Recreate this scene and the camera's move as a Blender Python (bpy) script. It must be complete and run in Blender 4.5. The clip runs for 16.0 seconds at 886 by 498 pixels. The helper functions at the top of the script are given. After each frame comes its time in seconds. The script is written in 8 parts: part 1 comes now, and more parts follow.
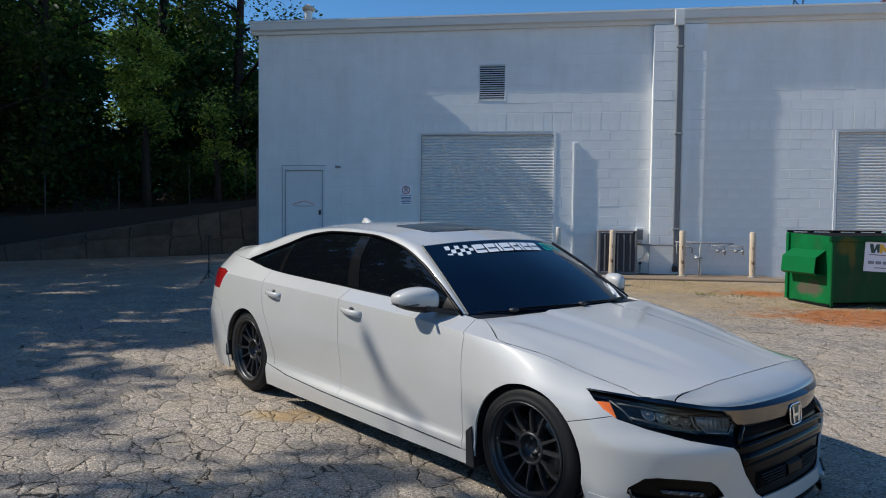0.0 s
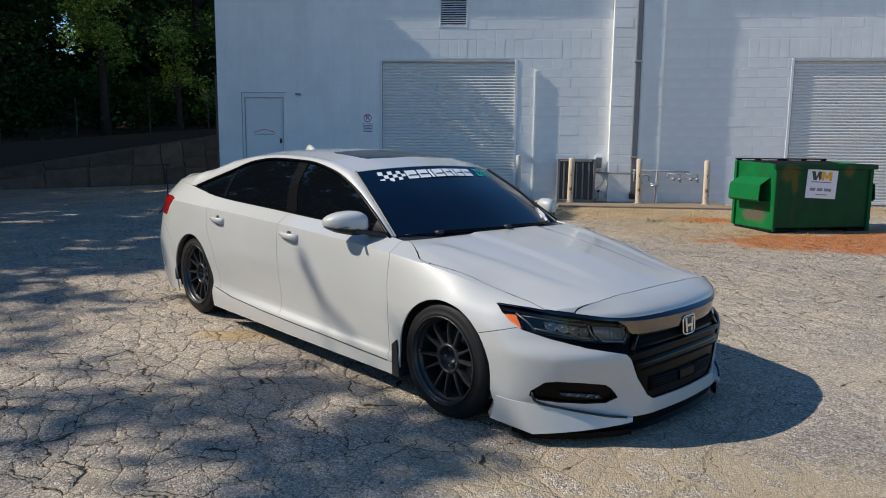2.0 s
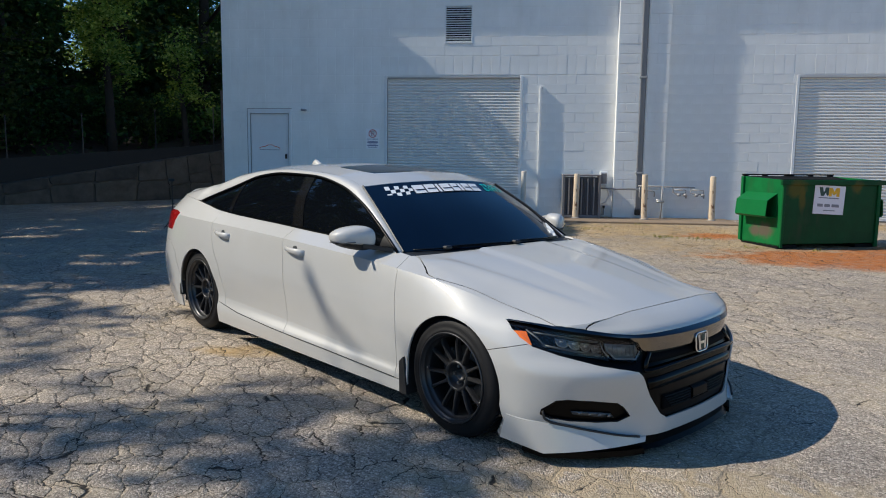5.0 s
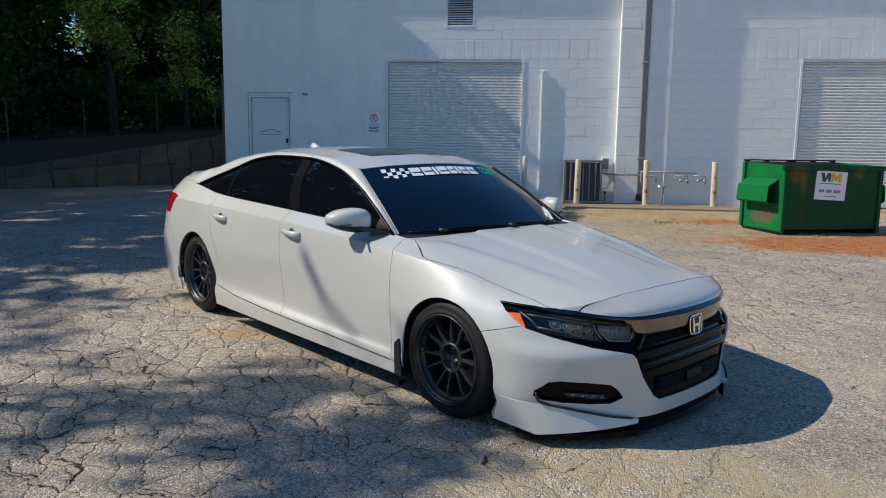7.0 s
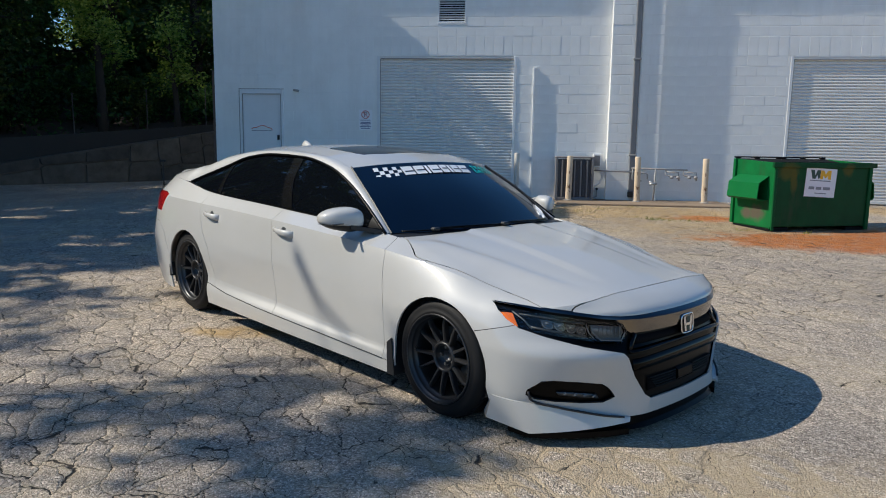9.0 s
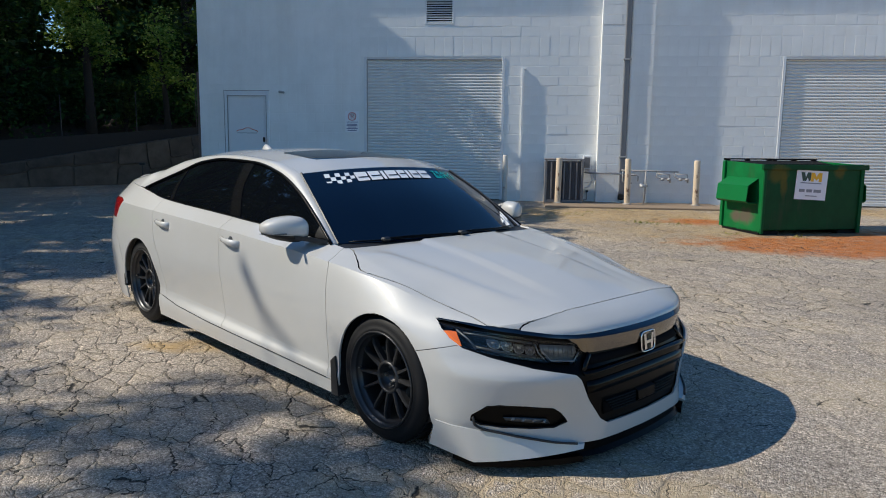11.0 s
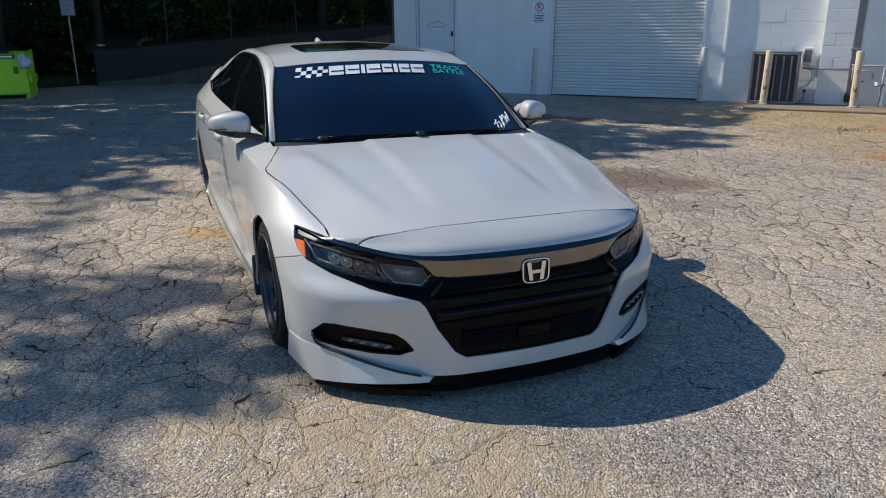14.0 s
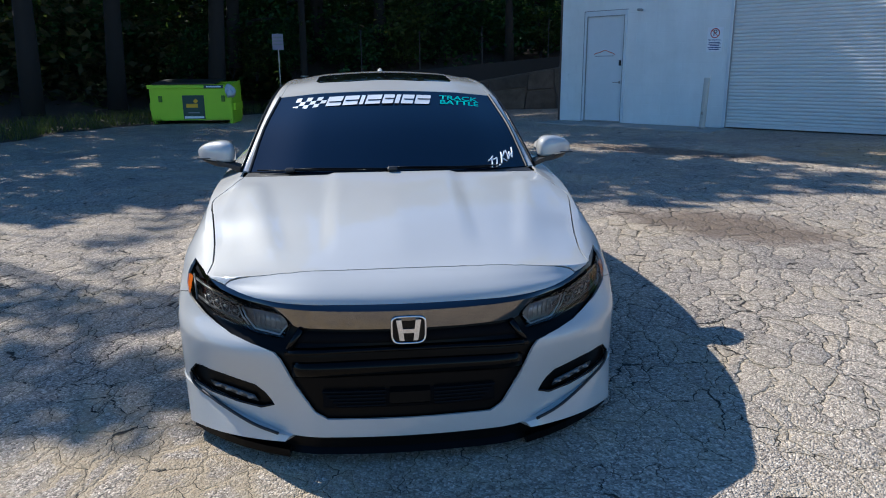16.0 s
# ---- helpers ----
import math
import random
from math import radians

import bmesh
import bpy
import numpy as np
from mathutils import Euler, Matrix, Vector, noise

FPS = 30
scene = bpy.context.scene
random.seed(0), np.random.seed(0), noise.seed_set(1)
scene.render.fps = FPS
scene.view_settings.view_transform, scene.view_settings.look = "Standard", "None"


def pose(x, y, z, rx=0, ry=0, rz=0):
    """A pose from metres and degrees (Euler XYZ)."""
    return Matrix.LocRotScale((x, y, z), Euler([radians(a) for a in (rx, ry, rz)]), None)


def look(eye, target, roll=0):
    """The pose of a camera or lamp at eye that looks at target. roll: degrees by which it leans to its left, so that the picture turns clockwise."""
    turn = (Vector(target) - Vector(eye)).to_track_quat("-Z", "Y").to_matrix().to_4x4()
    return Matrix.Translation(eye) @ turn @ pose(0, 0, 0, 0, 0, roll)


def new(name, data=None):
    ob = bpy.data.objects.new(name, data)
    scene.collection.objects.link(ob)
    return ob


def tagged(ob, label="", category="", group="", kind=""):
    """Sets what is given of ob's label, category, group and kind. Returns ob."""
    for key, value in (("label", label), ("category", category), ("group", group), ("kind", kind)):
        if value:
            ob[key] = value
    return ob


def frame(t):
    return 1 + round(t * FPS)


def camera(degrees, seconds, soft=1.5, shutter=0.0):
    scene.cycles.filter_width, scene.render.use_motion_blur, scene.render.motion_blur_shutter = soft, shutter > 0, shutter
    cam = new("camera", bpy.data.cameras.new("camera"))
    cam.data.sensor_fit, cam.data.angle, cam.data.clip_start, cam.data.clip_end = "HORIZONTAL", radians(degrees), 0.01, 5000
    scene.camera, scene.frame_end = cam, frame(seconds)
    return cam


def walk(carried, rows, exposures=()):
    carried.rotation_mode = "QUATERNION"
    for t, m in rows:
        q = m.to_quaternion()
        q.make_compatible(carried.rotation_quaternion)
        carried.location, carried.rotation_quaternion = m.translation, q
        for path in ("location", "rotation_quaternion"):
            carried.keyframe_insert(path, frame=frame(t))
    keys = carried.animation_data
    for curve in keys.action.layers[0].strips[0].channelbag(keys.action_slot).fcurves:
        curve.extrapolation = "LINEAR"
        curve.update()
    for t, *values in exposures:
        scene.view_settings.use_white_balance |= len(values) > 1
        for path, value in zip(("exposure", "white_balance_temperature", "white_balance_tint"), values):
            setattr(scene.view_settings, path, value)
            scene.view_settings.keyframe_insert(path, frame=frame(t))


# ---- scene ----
cam = camera(63.9, 16.0, soft=1.0)
PATH = [
    (0, (0.201, -0.067, 1.377), (-0.083, 1.91, 1.29), 0.6),
    (0.5, (0.304, -0.105, 1.356), (0.085, 1.874, 1.171), 0.6),
    (1, (0.411, -0.188, 1.348), (0.202, 1.784, 1.085), 0.6),
    (1.5, (0.467, -0.224, 1.36), (0.26, 1.744, 1.071), 0.7),
    (2, (0.48, -0.233, 1.364), (0.274, 1.736, 1.081), 0.6),
    (2.5, (0.465, -0.221, 1.36), (0.255, 1.748, 1.081), 0.7),
    (3, (0.456, -0.213, 1.362), (0.249, 1.758, 1.094), 0.7),
    (3.5, (0.44, -0.201, 1.359), (0.232, 1.771, 1.1), 0.7),
    (4, (0.441, -0.189, 1.366), (0.229, 1.784, 1.118), 0.7),
    (6.5, (0.48, -0.189, 1.334), (0.257, 1.785, 1.097), 0.7),
    (7, (0.491, -0.186, 1.335), (0.267, 1.782, 1.057), 0.8),
    (7.5, (0.499, -0.191, 1.34), (0.286, 1.778, 1.059), 0.6),
    (8, (0.493, -0.19, 1.346), (0.285, 1.778, 1.062), 0.9),
    (8.5, (0.485, -0.198, 1.349), (0.282, 1.771, 1.059), 0.9),
    (11, (0.723, 0.083, 1.375), (0.522, 2.052, 1.089), 0.7),
    (11.5, (0.914, 0.19, 1.349), (0.695, 2.157, 1.06), 0.4),
    (12, (1.151, 0.255, 1.351), (0.795, 2.188, 0.98), 0.4),
    (12.5, (1.364, 0.351, 1.35), (0.768, 2.19, 0.837), 0.0),
    (13, (1.622, 0.498, 1.364), (0.886, 2.267, 0.789), 0.3),
    (13.5, (1.918, 0.647, 1.357), (1.14, 2.399, 0.787), -0.0),
    (14, (2.173, 0.832, 1.362), (1.324, 2.552, 0.795), -0.0),
    (14.5, (2.38, 1.063, 1.366), (1.423, 2.731, 0.815), 0.0),
    (15, (2.615, 1.29, 1.35), (1.546, 2.894, 0.817), -0.2),
    (15.5, (2.816, 1.516, 1.353), (1.628, 3.042, 0.844), -0.2),
    (16, (2.973, 1.764, 1.355), (1.644, 3.177, 0.866), -0.4),
]
# stops, kelvin and tint of the camera along the way
EXPOSURES = ((0, 0.0, 5620, 6), (1.5, 0.14, 5880, 6), (12, 0.14, 5840, 5), (13.5, 0.20, 5850, 6), (15, 0.29, 5680, 7), (16, 0.43, 5430, 7))
walk(cam, [(t, look(eye, target, roll)) for t, eye, target, roll in PATH], EXPOSURES)

# ---- world, sun, exposure ----
SUN_FROM = Vector((-1.105, -0.122, 1.0)).normalized()
world = bpy.data.worlds.new("sky")
scene.world = world
world.use_nodes = True
wn = world.node_tree.nodes
sky = wn.new("ShaderNodeTexSky")
sky.sky_type, sky.sun_disc = "NISHITA", False
sky.sun_elevation, sky.sun_rotation = math.asin(SUN_FROM.z), math.atan2(SUN_FROM.x, SUN_FROM.y)
sky.air_density, sky.dust_density, sky.ozone_density = 1.0, 0.15, 2.5
wn["Background"].inputs["Strength"].default_value = 0.112
deep = wn.new("ShaderNodeHueSaturation")
deep.inputs["Saturation"].default_value = 1.22
world.node_tree.links.new(sky.outputs[0], deep.inputs["Color"])
world.node_tree.links.new(deep.outputs[0], wn["Background"].inputs["Color"])
sun = new("sun", bpy.data.lights.new("sun", "SUN"))
sun.data.energy, sun.data.angle, sun.data.color = 4.8, radians(0.5), (1.0, 0.86, 0.68)
sun.matrix_world = look(SUN_FROM * 60, (0, 0, 0))


# ---- materials ----
class Mat:
    """A small wrapper round a node material with one Principled shader."""

    def __init__(self, name, color=(0.5, 0.5, 0.5), rough=0.6, metal=0.0, coat=0.0, spec=0.5, ior=1.5):
        self.m = bpy.data.materials.new(name)
        self.m.use_nodes = True
        self.t = self.m.node_tree
        self.b = self.t.nodes["Principled BSDF"]
        self.set("Base Color", (*color, 1))
        self.set("Roughness", rough)
        self.set("Metallic", metal)
        self.set("Coat Weight", coat)
        self.set("Coat Roughness", 0.03)
        self.set("Specular IOR Level", spec)
        self.set("IOR", ior)
        self.tex = self.t.nodes.new("ShaderNodeTexCoord")

    def set(self, socket, value):
        if hasattr(value, "is_output"):
            self.t.links.new(value, self.b.inputs[socket])
        else:
            self.b.inputs[socket].default_value = value

    def node(self, kind, **inputs):
        n = self.t.nodes.new(kind)
        for key, value in inputs.items():
            key = key.replace("_", " ")
            if hasattr(value, "is_output"):
                self.t.links.new(value, n.inputs[key])
            else:
                n.inputs[key].default_value = value
        return n

    def co(self, sx=1, sy=1, sz=1, kind="Object"):
        mp = self.node("ShaderNodeMapping", Vector=self.tex.outputs[kind])
        mp.inputs["Scale"].default_value = (sx, sy, sz)
        return mp.outputs[0]

    def noise(self, scale, detail=4, rough=0.55, co=None, distortion=0.0):
        n = self.node("ShaderNodeTexNoise", Vector=co or self.co(), Scale=scale, Detail=detail, Roughness=rough, Distortion=distortion)
        return n.outputs["Fac"]

    def ramp(self, fac, stops):
        n = self.node("ShaderNodeValToRGB", Fac=fac)
        while len(n.color_ramp.elements) < len(stops):
            n.color_ramp.elements.new(0.5)
        for e, (p, c) in zip(n.color_ramp.elements, stops):
            e.position = p
            e.color = (*c, 1) if hasattr(c, "__len__") else (c, c, c, 1)
        return n.outputs[0]

    def mix(self, fac, a, b, blend="MIX"):
        n = self.t.nodes.new("ShaderNodeMix")
        n.data_type, n.blend_type = "RGBA", blend
        for sock, v in ((n.inputs[0], fac), (n.inputs[6], a), (n.inputs[7], b)):
            if hasattr(v, "is_output"):
                self.t.links.new(v, sock)
            else:
                sock.default_value = v if not hasattr(v, "__len__") else (*v[:3], 1)
        return n.outputs[2]

    def math(self, op, a, b=0.0, c=0.0):
        n = self.t.nodes.new("ShaderNodeMath")
        n.operation = op
        for sock, v in zip(n.inputs, (a, b, c)):
            if hasattr(v, "is_output"):
                self.t.links.new(v, sock)
            else:
                sock.default_value = v
        return n.outputs[0]

    def bump(self, height, strength=0.3, dist=0.01, normal=None):
        n = self.node("ShaderNodeBump", Height=height, Strength=strength, Distance=dist)
        if normal is not None:
            self.t.links.new(normal, n.inputs["Normal"])
        self.set("Normal", n.outputs[0])
        return n.outputs[0]


def rand_socket(m):
    return m.t.nodes.new("ShaderNodeObjectInfo").outputs["Random"]


def simple(name, color, rough=0.6, metal=0.0, coat=0.0, vary=0.12, scale=6.0, bump=0.05):
    """A plain material with two scales of colour variation and a fine relief."""
    m = Mat(name, color, rough, metal, coat)
    big = m.noise(scale, 5)
    fine = m.noise(scale * 14, 3)
    dark = tuple(c * (1 - vary) for c in color)
    lite = tuple(min(1, c * (1 + vary)) for c in color)
    col = m.mix(m.math("MULTIPLY_ADD", fine, 0.4, m.math("MULTIPLY", big, 0.6)), dark, lite)
    m.set("Base Color", col)
    m.set("Roughness", m.math("MULTIPLY_ADD", big, 0.16, rough - 0.08))
    if bump:
        m.bump(fine, bump, 0.004)
    return m.m


def matt(m, spec):
    """Lowers the gloss of a material."""
    m.node_tree.nodes["Principled BSDF"].inputs["Specular IOR Level"].default_value = spec
    return m


def make_asphalt():
    m = Mat("old_asphalt", (0.3, 0.28, 0.25), 0.9)
    pos = m.tex.outputs["Object"]
    warp = m.node("ShaderNodeTexNoise", Vector=pos, Scale=1.6, Detail=5.0, Roughness=0.65)
    wob = m.node("ShaderNodeVectorMath")
    wob.operation = "MULTIPLY_ADD"
    m.t.links.new(warp.outputs["Color"], wob.inputs[0])
    wob.inputs[1].default_value = (0.42, 0.42, 0.0)
    m.t.links.new(pos, wob.inputs[2])
    flat = m.node("ShaderNodeMapping", Vector=wob.outputs[0])
    flat.inputs["Scale"].default_value = (1, 1, 0)
    flat.inputs["Rotation"].default_value = (0, 0, 0.95)
    stretch = m.node("ShaderNodeMapping", Vector=flat.outputs[0])
    stretch.inputs["Scale"].default_value = (0.74, 1.28, 0)

    def cells(scale, feature):
        v = m.node("ShaderNodeTexVoronoi", Vector=stretch.outputs[0], Scale=scale, Randomness=1.0)
        v.feature = feature
        return v

    v = cells(5.6, "DISTANCE_TO_EDGE").outputs["Distance"]
    fine = cells(8.5, "DISTANCE_TO_EDGE").outputs["Distance"]
    wide = cells(0.5, "DISTANCE_TO_EDGE").outputs["Distance"]
    plate = cells(5.6, "F1").outputs["Color"]
    # how badly the surface has broken up, place by place
    broken = m.ramp(m.noise(0.33, 3), [(0.34, 0.75), (0.54, 1.1)])
    sep = m.node("ShaderNodeSeparateXYZ")
    m.t.links.new(pos, sep.inputs[0])
    broken = m.math("MULTIPLY", broken, m.ramp(m.math("MULTIPLY_ADD", sep.outputs["X"], -0.08, m.math("MULTIPLY", sep.outputs["Y"], 0.1)), [(0.14, 0.20), (0.34, 1.25)]))
    width = m.math("MULTIPLY", m.math("MULTIPLY_ADD", m.noise(3.3, 5, 0.7), 0.028, -0.002), broken)
    soft1 = m.ramp(m.math("DIVIDE", v, m.math("MAXIMUM", width, 0.0015)), [(0.35, 0.0), (1.0, 1.0)])
    w2 = m.math("MULTIPLY", m.math("MULTIPLY_ADD", m.noise(2.1, 4, 0.7), 0.075, -0.041), broken)
    soft3 = m.ramp(m.math("DIVIDE", fine, m.math("MAXIMUM", w2, 0.0012)), [(0.3, 0.0), (1.0, 1.0)])
    soft2 = m.ramp(m.math("ADD", wide, m.math("MULTIPLY_ADD", m.noise(9, 3), 0.006, -0.003)), [(0.0, 0.68), (0.0016, 1.0)])
    crack = m.math("MULTIPLY", m.math("MULTIPLY", soft1, soft2), soft3)
    dome = m.ramp(v, [(0.0, 0.0), (0.09, 0.75), (0.3, 1.0)])
    stones = m.node("ShaderNodeTexVoronoi", Vector=pos, Scale=145.0)
    stones2 = m.node("ShaderNodeTexVoronoi", Vector=pos, Scale=84.0)
    def red(v):
        s = m.node("ShaderNodeSeparateColor")
        m.t.links.new(v.outputs["Color"], s.inputs[0])
        return s.outputs[0]

    grit = m.ramp(red(stones), [(0.0, (0.07, 0.065, 0.06)), (0.45, (0.24, 0.225, 0.205)), (0.8, (0.36, 0.34, 0.31)), (1.0, (0.68, 0.66, 0.62))])
    grit2 = m.ramp(red(stones2), [(0.0, (0.09, 0.085, 0.08)), (0.6, (0.28, 0.26, 0.235)), (1.0, (0.56, 0.54, 0.50))])
    base = m.mix(0.42, grit, grit2)
    blot = m.ramp(m.noise(0.55, 7, 0.62), [(0.3, (0.74, 0.73, 0.72)), (0.7, (1.16, 1.13, 1.08))])
    base = m.mix(1.0, base, blot, "MULTIPLY")
    tint = m.ramp(plate, [(0.0, (0.84, 0.84, 0.86)), (1.0, (1.12, 1.09, 1.04))])
    base = m.mix(1.0, base, tint, "MULTIPLY")
    base = m.mix(1.0, base, (1.56, 1.455, 1.365), "MULTIPLY")
    # sand lies in the hollows between the plates
    hollow = m.ramp(v, [(0.0, 1.0), (0.10, 0.0)])
    sand = m.ramp(m.noise(1.1, 7, 0.7), [(0.44, 0.0), (0.64, 1.0)])
    sand = m.math("MULTIPLY", sand, m.math("MULTIPLY_ADD", hollow, 0.55, 0.3))
    base = m.mix(sand, base, (0.47, 0.38, 0.25))

    def patch(cx, cy, rx, ry, edge=0.5):
        """A stain with a ragged rim round a place on the ground."""
        mp = m.node("ShaderNodeMapping", Vector=pos)
        mp.inputs["Location"].default_value = (-cx / rx, -cy / ry, 0)
        mp.inputs["Scale"].default_value = (1 / rx, 1 / ry, 0)
        ln = m.node("ShaderNodeVectorMath")
        ln.operation = "LENGTH"
        m.t.links.new(mp.outputs[0], ln.inputs[0])
        d = m.math("ADD", ln.outputs["Value"], m.math("MULTIPLY_ADD", m.noise(2.6, 8, 0.72), 1.6, -0.8))
        return m.ramp(d, [(1 - edge, 1.0), (1.0, 0.0)])

    earth = m.math("MAXIMUM", patch(2.6, 13.2, 3.6, 1.8), patch(-1.42, 4.50, 0.50, 0.19))
    earth = m.math("MAXIMUM", earth, patch(8.6, 14.3, 2.2, 1.3, 0.3))
    earth = m.math("MAXIMUM", earth, m.math("MULTIPLY", patch(3.8, 11.0, 3.2, 2.1, 0.8), 0.8))
    clods = m.ramp(m.noise(5.5, 7, 0.72), [(0.34, 0.35), (0.6, 1.0)])
    base = m.mix(m.math("MULTIPLY", m.math("MULTIPLY", earth, clods), m.math("MULTIPLY_ADD", hollow, 0.2, 0.78)), base, m.mix(m.noise(2.2, 5, 0.6), (0.40, 0.25, 0.10), (0.58, 0.41, 0.18)))
    rust = m.math("MAXIMUM", patch(5.1, 9.9, 2.3, 1.05, 0.4), patch(3.75, 12.4, 0.75, 0.55))
    rust = m.math("MAXIMUM", rust, patch(7.2, 10.5, 2.6, 1.5, 0.4))
    scatter = m.ramp(m.noise(7.0, 6, 0.7), [(0.36, 0.66), (0.56, 1.0)])
    base = m.mix(m.math("MULTIPLY", m.math("MULTIPLY", rust, scatter), 0.92), base, m.mix(m.noise(3.1, 4), (0.40, 0.095, 0.012), (0.54, 0.19, 0.03)))
    spill = patch(1.05, 2.62, 1.5, 0.62, 0.7)
    base = m.mix(m.math("MULTIPLY", spill, m.math("MULTIPLY_ADD", m.ramp(m.math("ADD", v, m.math("MULTIPLY_ADD", m.noise(11, 6, 0.65), 0.34, -0.17)), [(0.13, 1.0), (0.22, 0.0)]), 0.66, 0.08)), base, (0.46, 0.36, 0.23))
    oil = m.math("MAXIMUM", patch(0.75, 7.6, 1.1, 0.65), patch(-1.8, 11.8, 2.6, 0.5))
    base = m.mix(m.math("MULTIPLY", oil, 0.75), base, (0.15, 0.105, 0.075))
    base = m.mix(crack, (0.052, 0.045, 0.037), base)
    m.set("Base Color", base)
    m.set("Specular IOR Level", 0.25)
    h = m.math("MULTIPLY_ADD", stones.outputs["Distance"], -0.46, m.math("MULTIPLY", crack, 1.1))
    h = m.math("MULTIPLY_ADD", m.math("MULTIPLY", dome, broken), 0.65, h)
    h = m.math("MULTIPLY_ADD", stones2.outputs["Distance"], -0.34, h)
    h = m.math("MULTIPLY_ADD", m.noise(6, 5), 0.8, h)
    m.bump(h, 1.0, 0.014)
    return m.m


def make_block_paint():
    m = Mat("white_block_paint", (0.78, 0.78, 0.77), 0.62)
    dirt = m.ramp(m.noise(1.1, 7, 0.65), [(0.25, (0.78, 0.78, 0.765)), (0.6, (0.87, 0.87, 0.855))])
    streak = m.ramp(m.noise(1.0, 5, 0.6, m.co(3.0, 3.0, 0.35)), [(0.35, (0.95, 0.945, 0.935)), (0.6, (1, 1, 1))])
    col = m.mix(1.0, dirt, streak, "MULTIPLY")
    m.set("Base Color", col)
    m.bump(m.noise(140, 4, 0.6), 0.25, 0.0015)
    return m.m


def make_leaf(name, a, b, c):
    m = Mat(name, a, 0.55, spec=0.35)
    geo = m.t.nodes.new("ShaderNodeNewGeometry")
    col = m.ramp(geo.outputs["Random Per Island"], [(0.0, a), (0.55, b), (1.0, c)])
    col = m.mix(1.0, col, m.ramp(m.noise(0.5, 3), [(0.3, (0.7, 0.75, 0.7)), (0.7, (1.15, 1.1, 1.0))]), "MULTIPLY")
    m.set("Base Color", col)
    tr = m.t.nodes.new("ShaderNodeBsdfTranslucent")
    m.t.links.new(m.mix(0.42, col, (0.16, 0.26, 0.03)), tr.inputs["Color"])
    mixer = m.t.nodes.new("ShaderNodeMixShader")
    mixer.inputs[0].default_value = 0.4
    m.t.links.new(m.b.outputs[0], mixer.inputs[1])
    m.t.links.new(tr.outputs[0], mixer.inputs[2])
    m.t.links.new(mixer.outputs[0], m.t.nodes["Material Output"].inputs["Surface"])
    return m.m


def make_car_paint():
    """Pearl white: a cool white base with a soft metallic flake under a hard clear coat."""
    m = Mat("pearl_white_paint", (0.64, 0.63, 0.60), 0.32, 0.0, 1.0)
    flake = m.node("ShaderNodeTexVoronoi", Vector=m.co(), Scale=900.0)
    col = m.mix(flake.outputs["Distance"], (0.525, 0.518, 0.503), (0.485, 0.479, 0.467))
    dust = m.ramp(m.noise(2.2, 6, 0.6), [(0.3, (0.96, 0.955, 0.94)), (0.65, (1, 1, 1))])
    m.set("Base Color", m.mix(1.0, col, dust, "MULTIPLY"))
    m.set("Roughness", m.math("MULTIPLY_ADD", m.noise(3, 4), 0.08, 0.47))
    m.set("Metallic", 0.07)
    m.set("Specular IOR Level", 0.2)
    m.set("Coat Roughness", 0.07)
    m.set("Coat IOR", 1.62)
    return m.m


ASPHALT = make_asphalt()
BLOCK = make_block_paint()
PAINT = make_car_paint()
WHITE_METAL = simple("white_painted_metal", (0.74, 0.75, 0.76), 0.5, vary=0.08)
SLAT = simple("roll_door_grey_white", (0.73, 0.715, 0.685), 0.45, vary=0.1, scale=2.5)
GUTTER = simple("gutter_paint", (0.72, 0.71, 0.68), 0.5, vary=0.12, scale=2)
BROWN_CONCRETE = simple("tan_brown_concrete", (0.25, 0.185, 0.125), 0.9, vary=0.4, scale=3.0, bump=0.4)
CONCRETE = simple("weathered_concrete", (0.34, 0.31, 0.27), 0.9, vary=0.3, scale=2.2, bump=0.4)
WALL_STONE = Mat("retaining_wall_stone", (0.22, 0.18, 0.145), 0.9)
_c = WALL_STONE.ramp(rand_socket(WALL_STONE), [(0.0, (0.075, 0.068, 0.060)), (0.5, (0.105, 0.092, 0.078)), (1.0, (0.135, 0.118, 0.096))])
_c = WALL_STONE.mix(1.0, _c, WALL_STONE.ramp(WALL_STONE.noise(2.5, 7, 0.65), [(0.3, (0.55, 0.55, 0.55)), (0.65, (1.1, 1.1, 1.1))]), "MULTIPLY")
WALL_STONE.set("Base Color", _c)
WALL_STONE.bump(WALL_STONE.noise(22, 6), 0.5, 0.02)
WALL_STONE = WALL_STONE.m
# colour darkened to stand in for the shade under the trees
SHADE_CONCRETE = simple("shade_dark_concrete", (0.032, 0.031, 0.030), 0.95, vary=0.35, scale=1.6, bump=0.4)
BROWN_CORNER = simple("brown_metal", (0.10, 0.065, 0.05), 0.6)
BARK = simple("bark", (0.024, 0.020, 0.017), 0.95, vary=0.4, scale=9, bump=0.8)
LEAF_A = make_leaf("leaf_green", (0.009, 0.037, 0.018), (0.022, 0.080, 0.032), (0.066, 0.168, 0.048))
# raised brightness stands in for sunlight on the leaves
LEAF_SUNLIT = make_leaf("leaf_sunlit_yellow_green", (0.13, 0.22, 0.03), (0.22, 0.32, 0.05), (0.46, 0.52, 0.12))
LEAF_B = make_leaf("leaf_yellow_green", (0.02, 0.035, 0.01), (0.04, 0.065, 0.014), (0.09, 0.11, 0.025))
# lightened brown leaf colour stands in for the lens haze over this belt
LEAF_HAZE = make_leaf("leaf_haze_brown", (0.06, 0.06, 0.035), (0.10, 0.095, 0.05), (0.16, 0.14, 0.07))
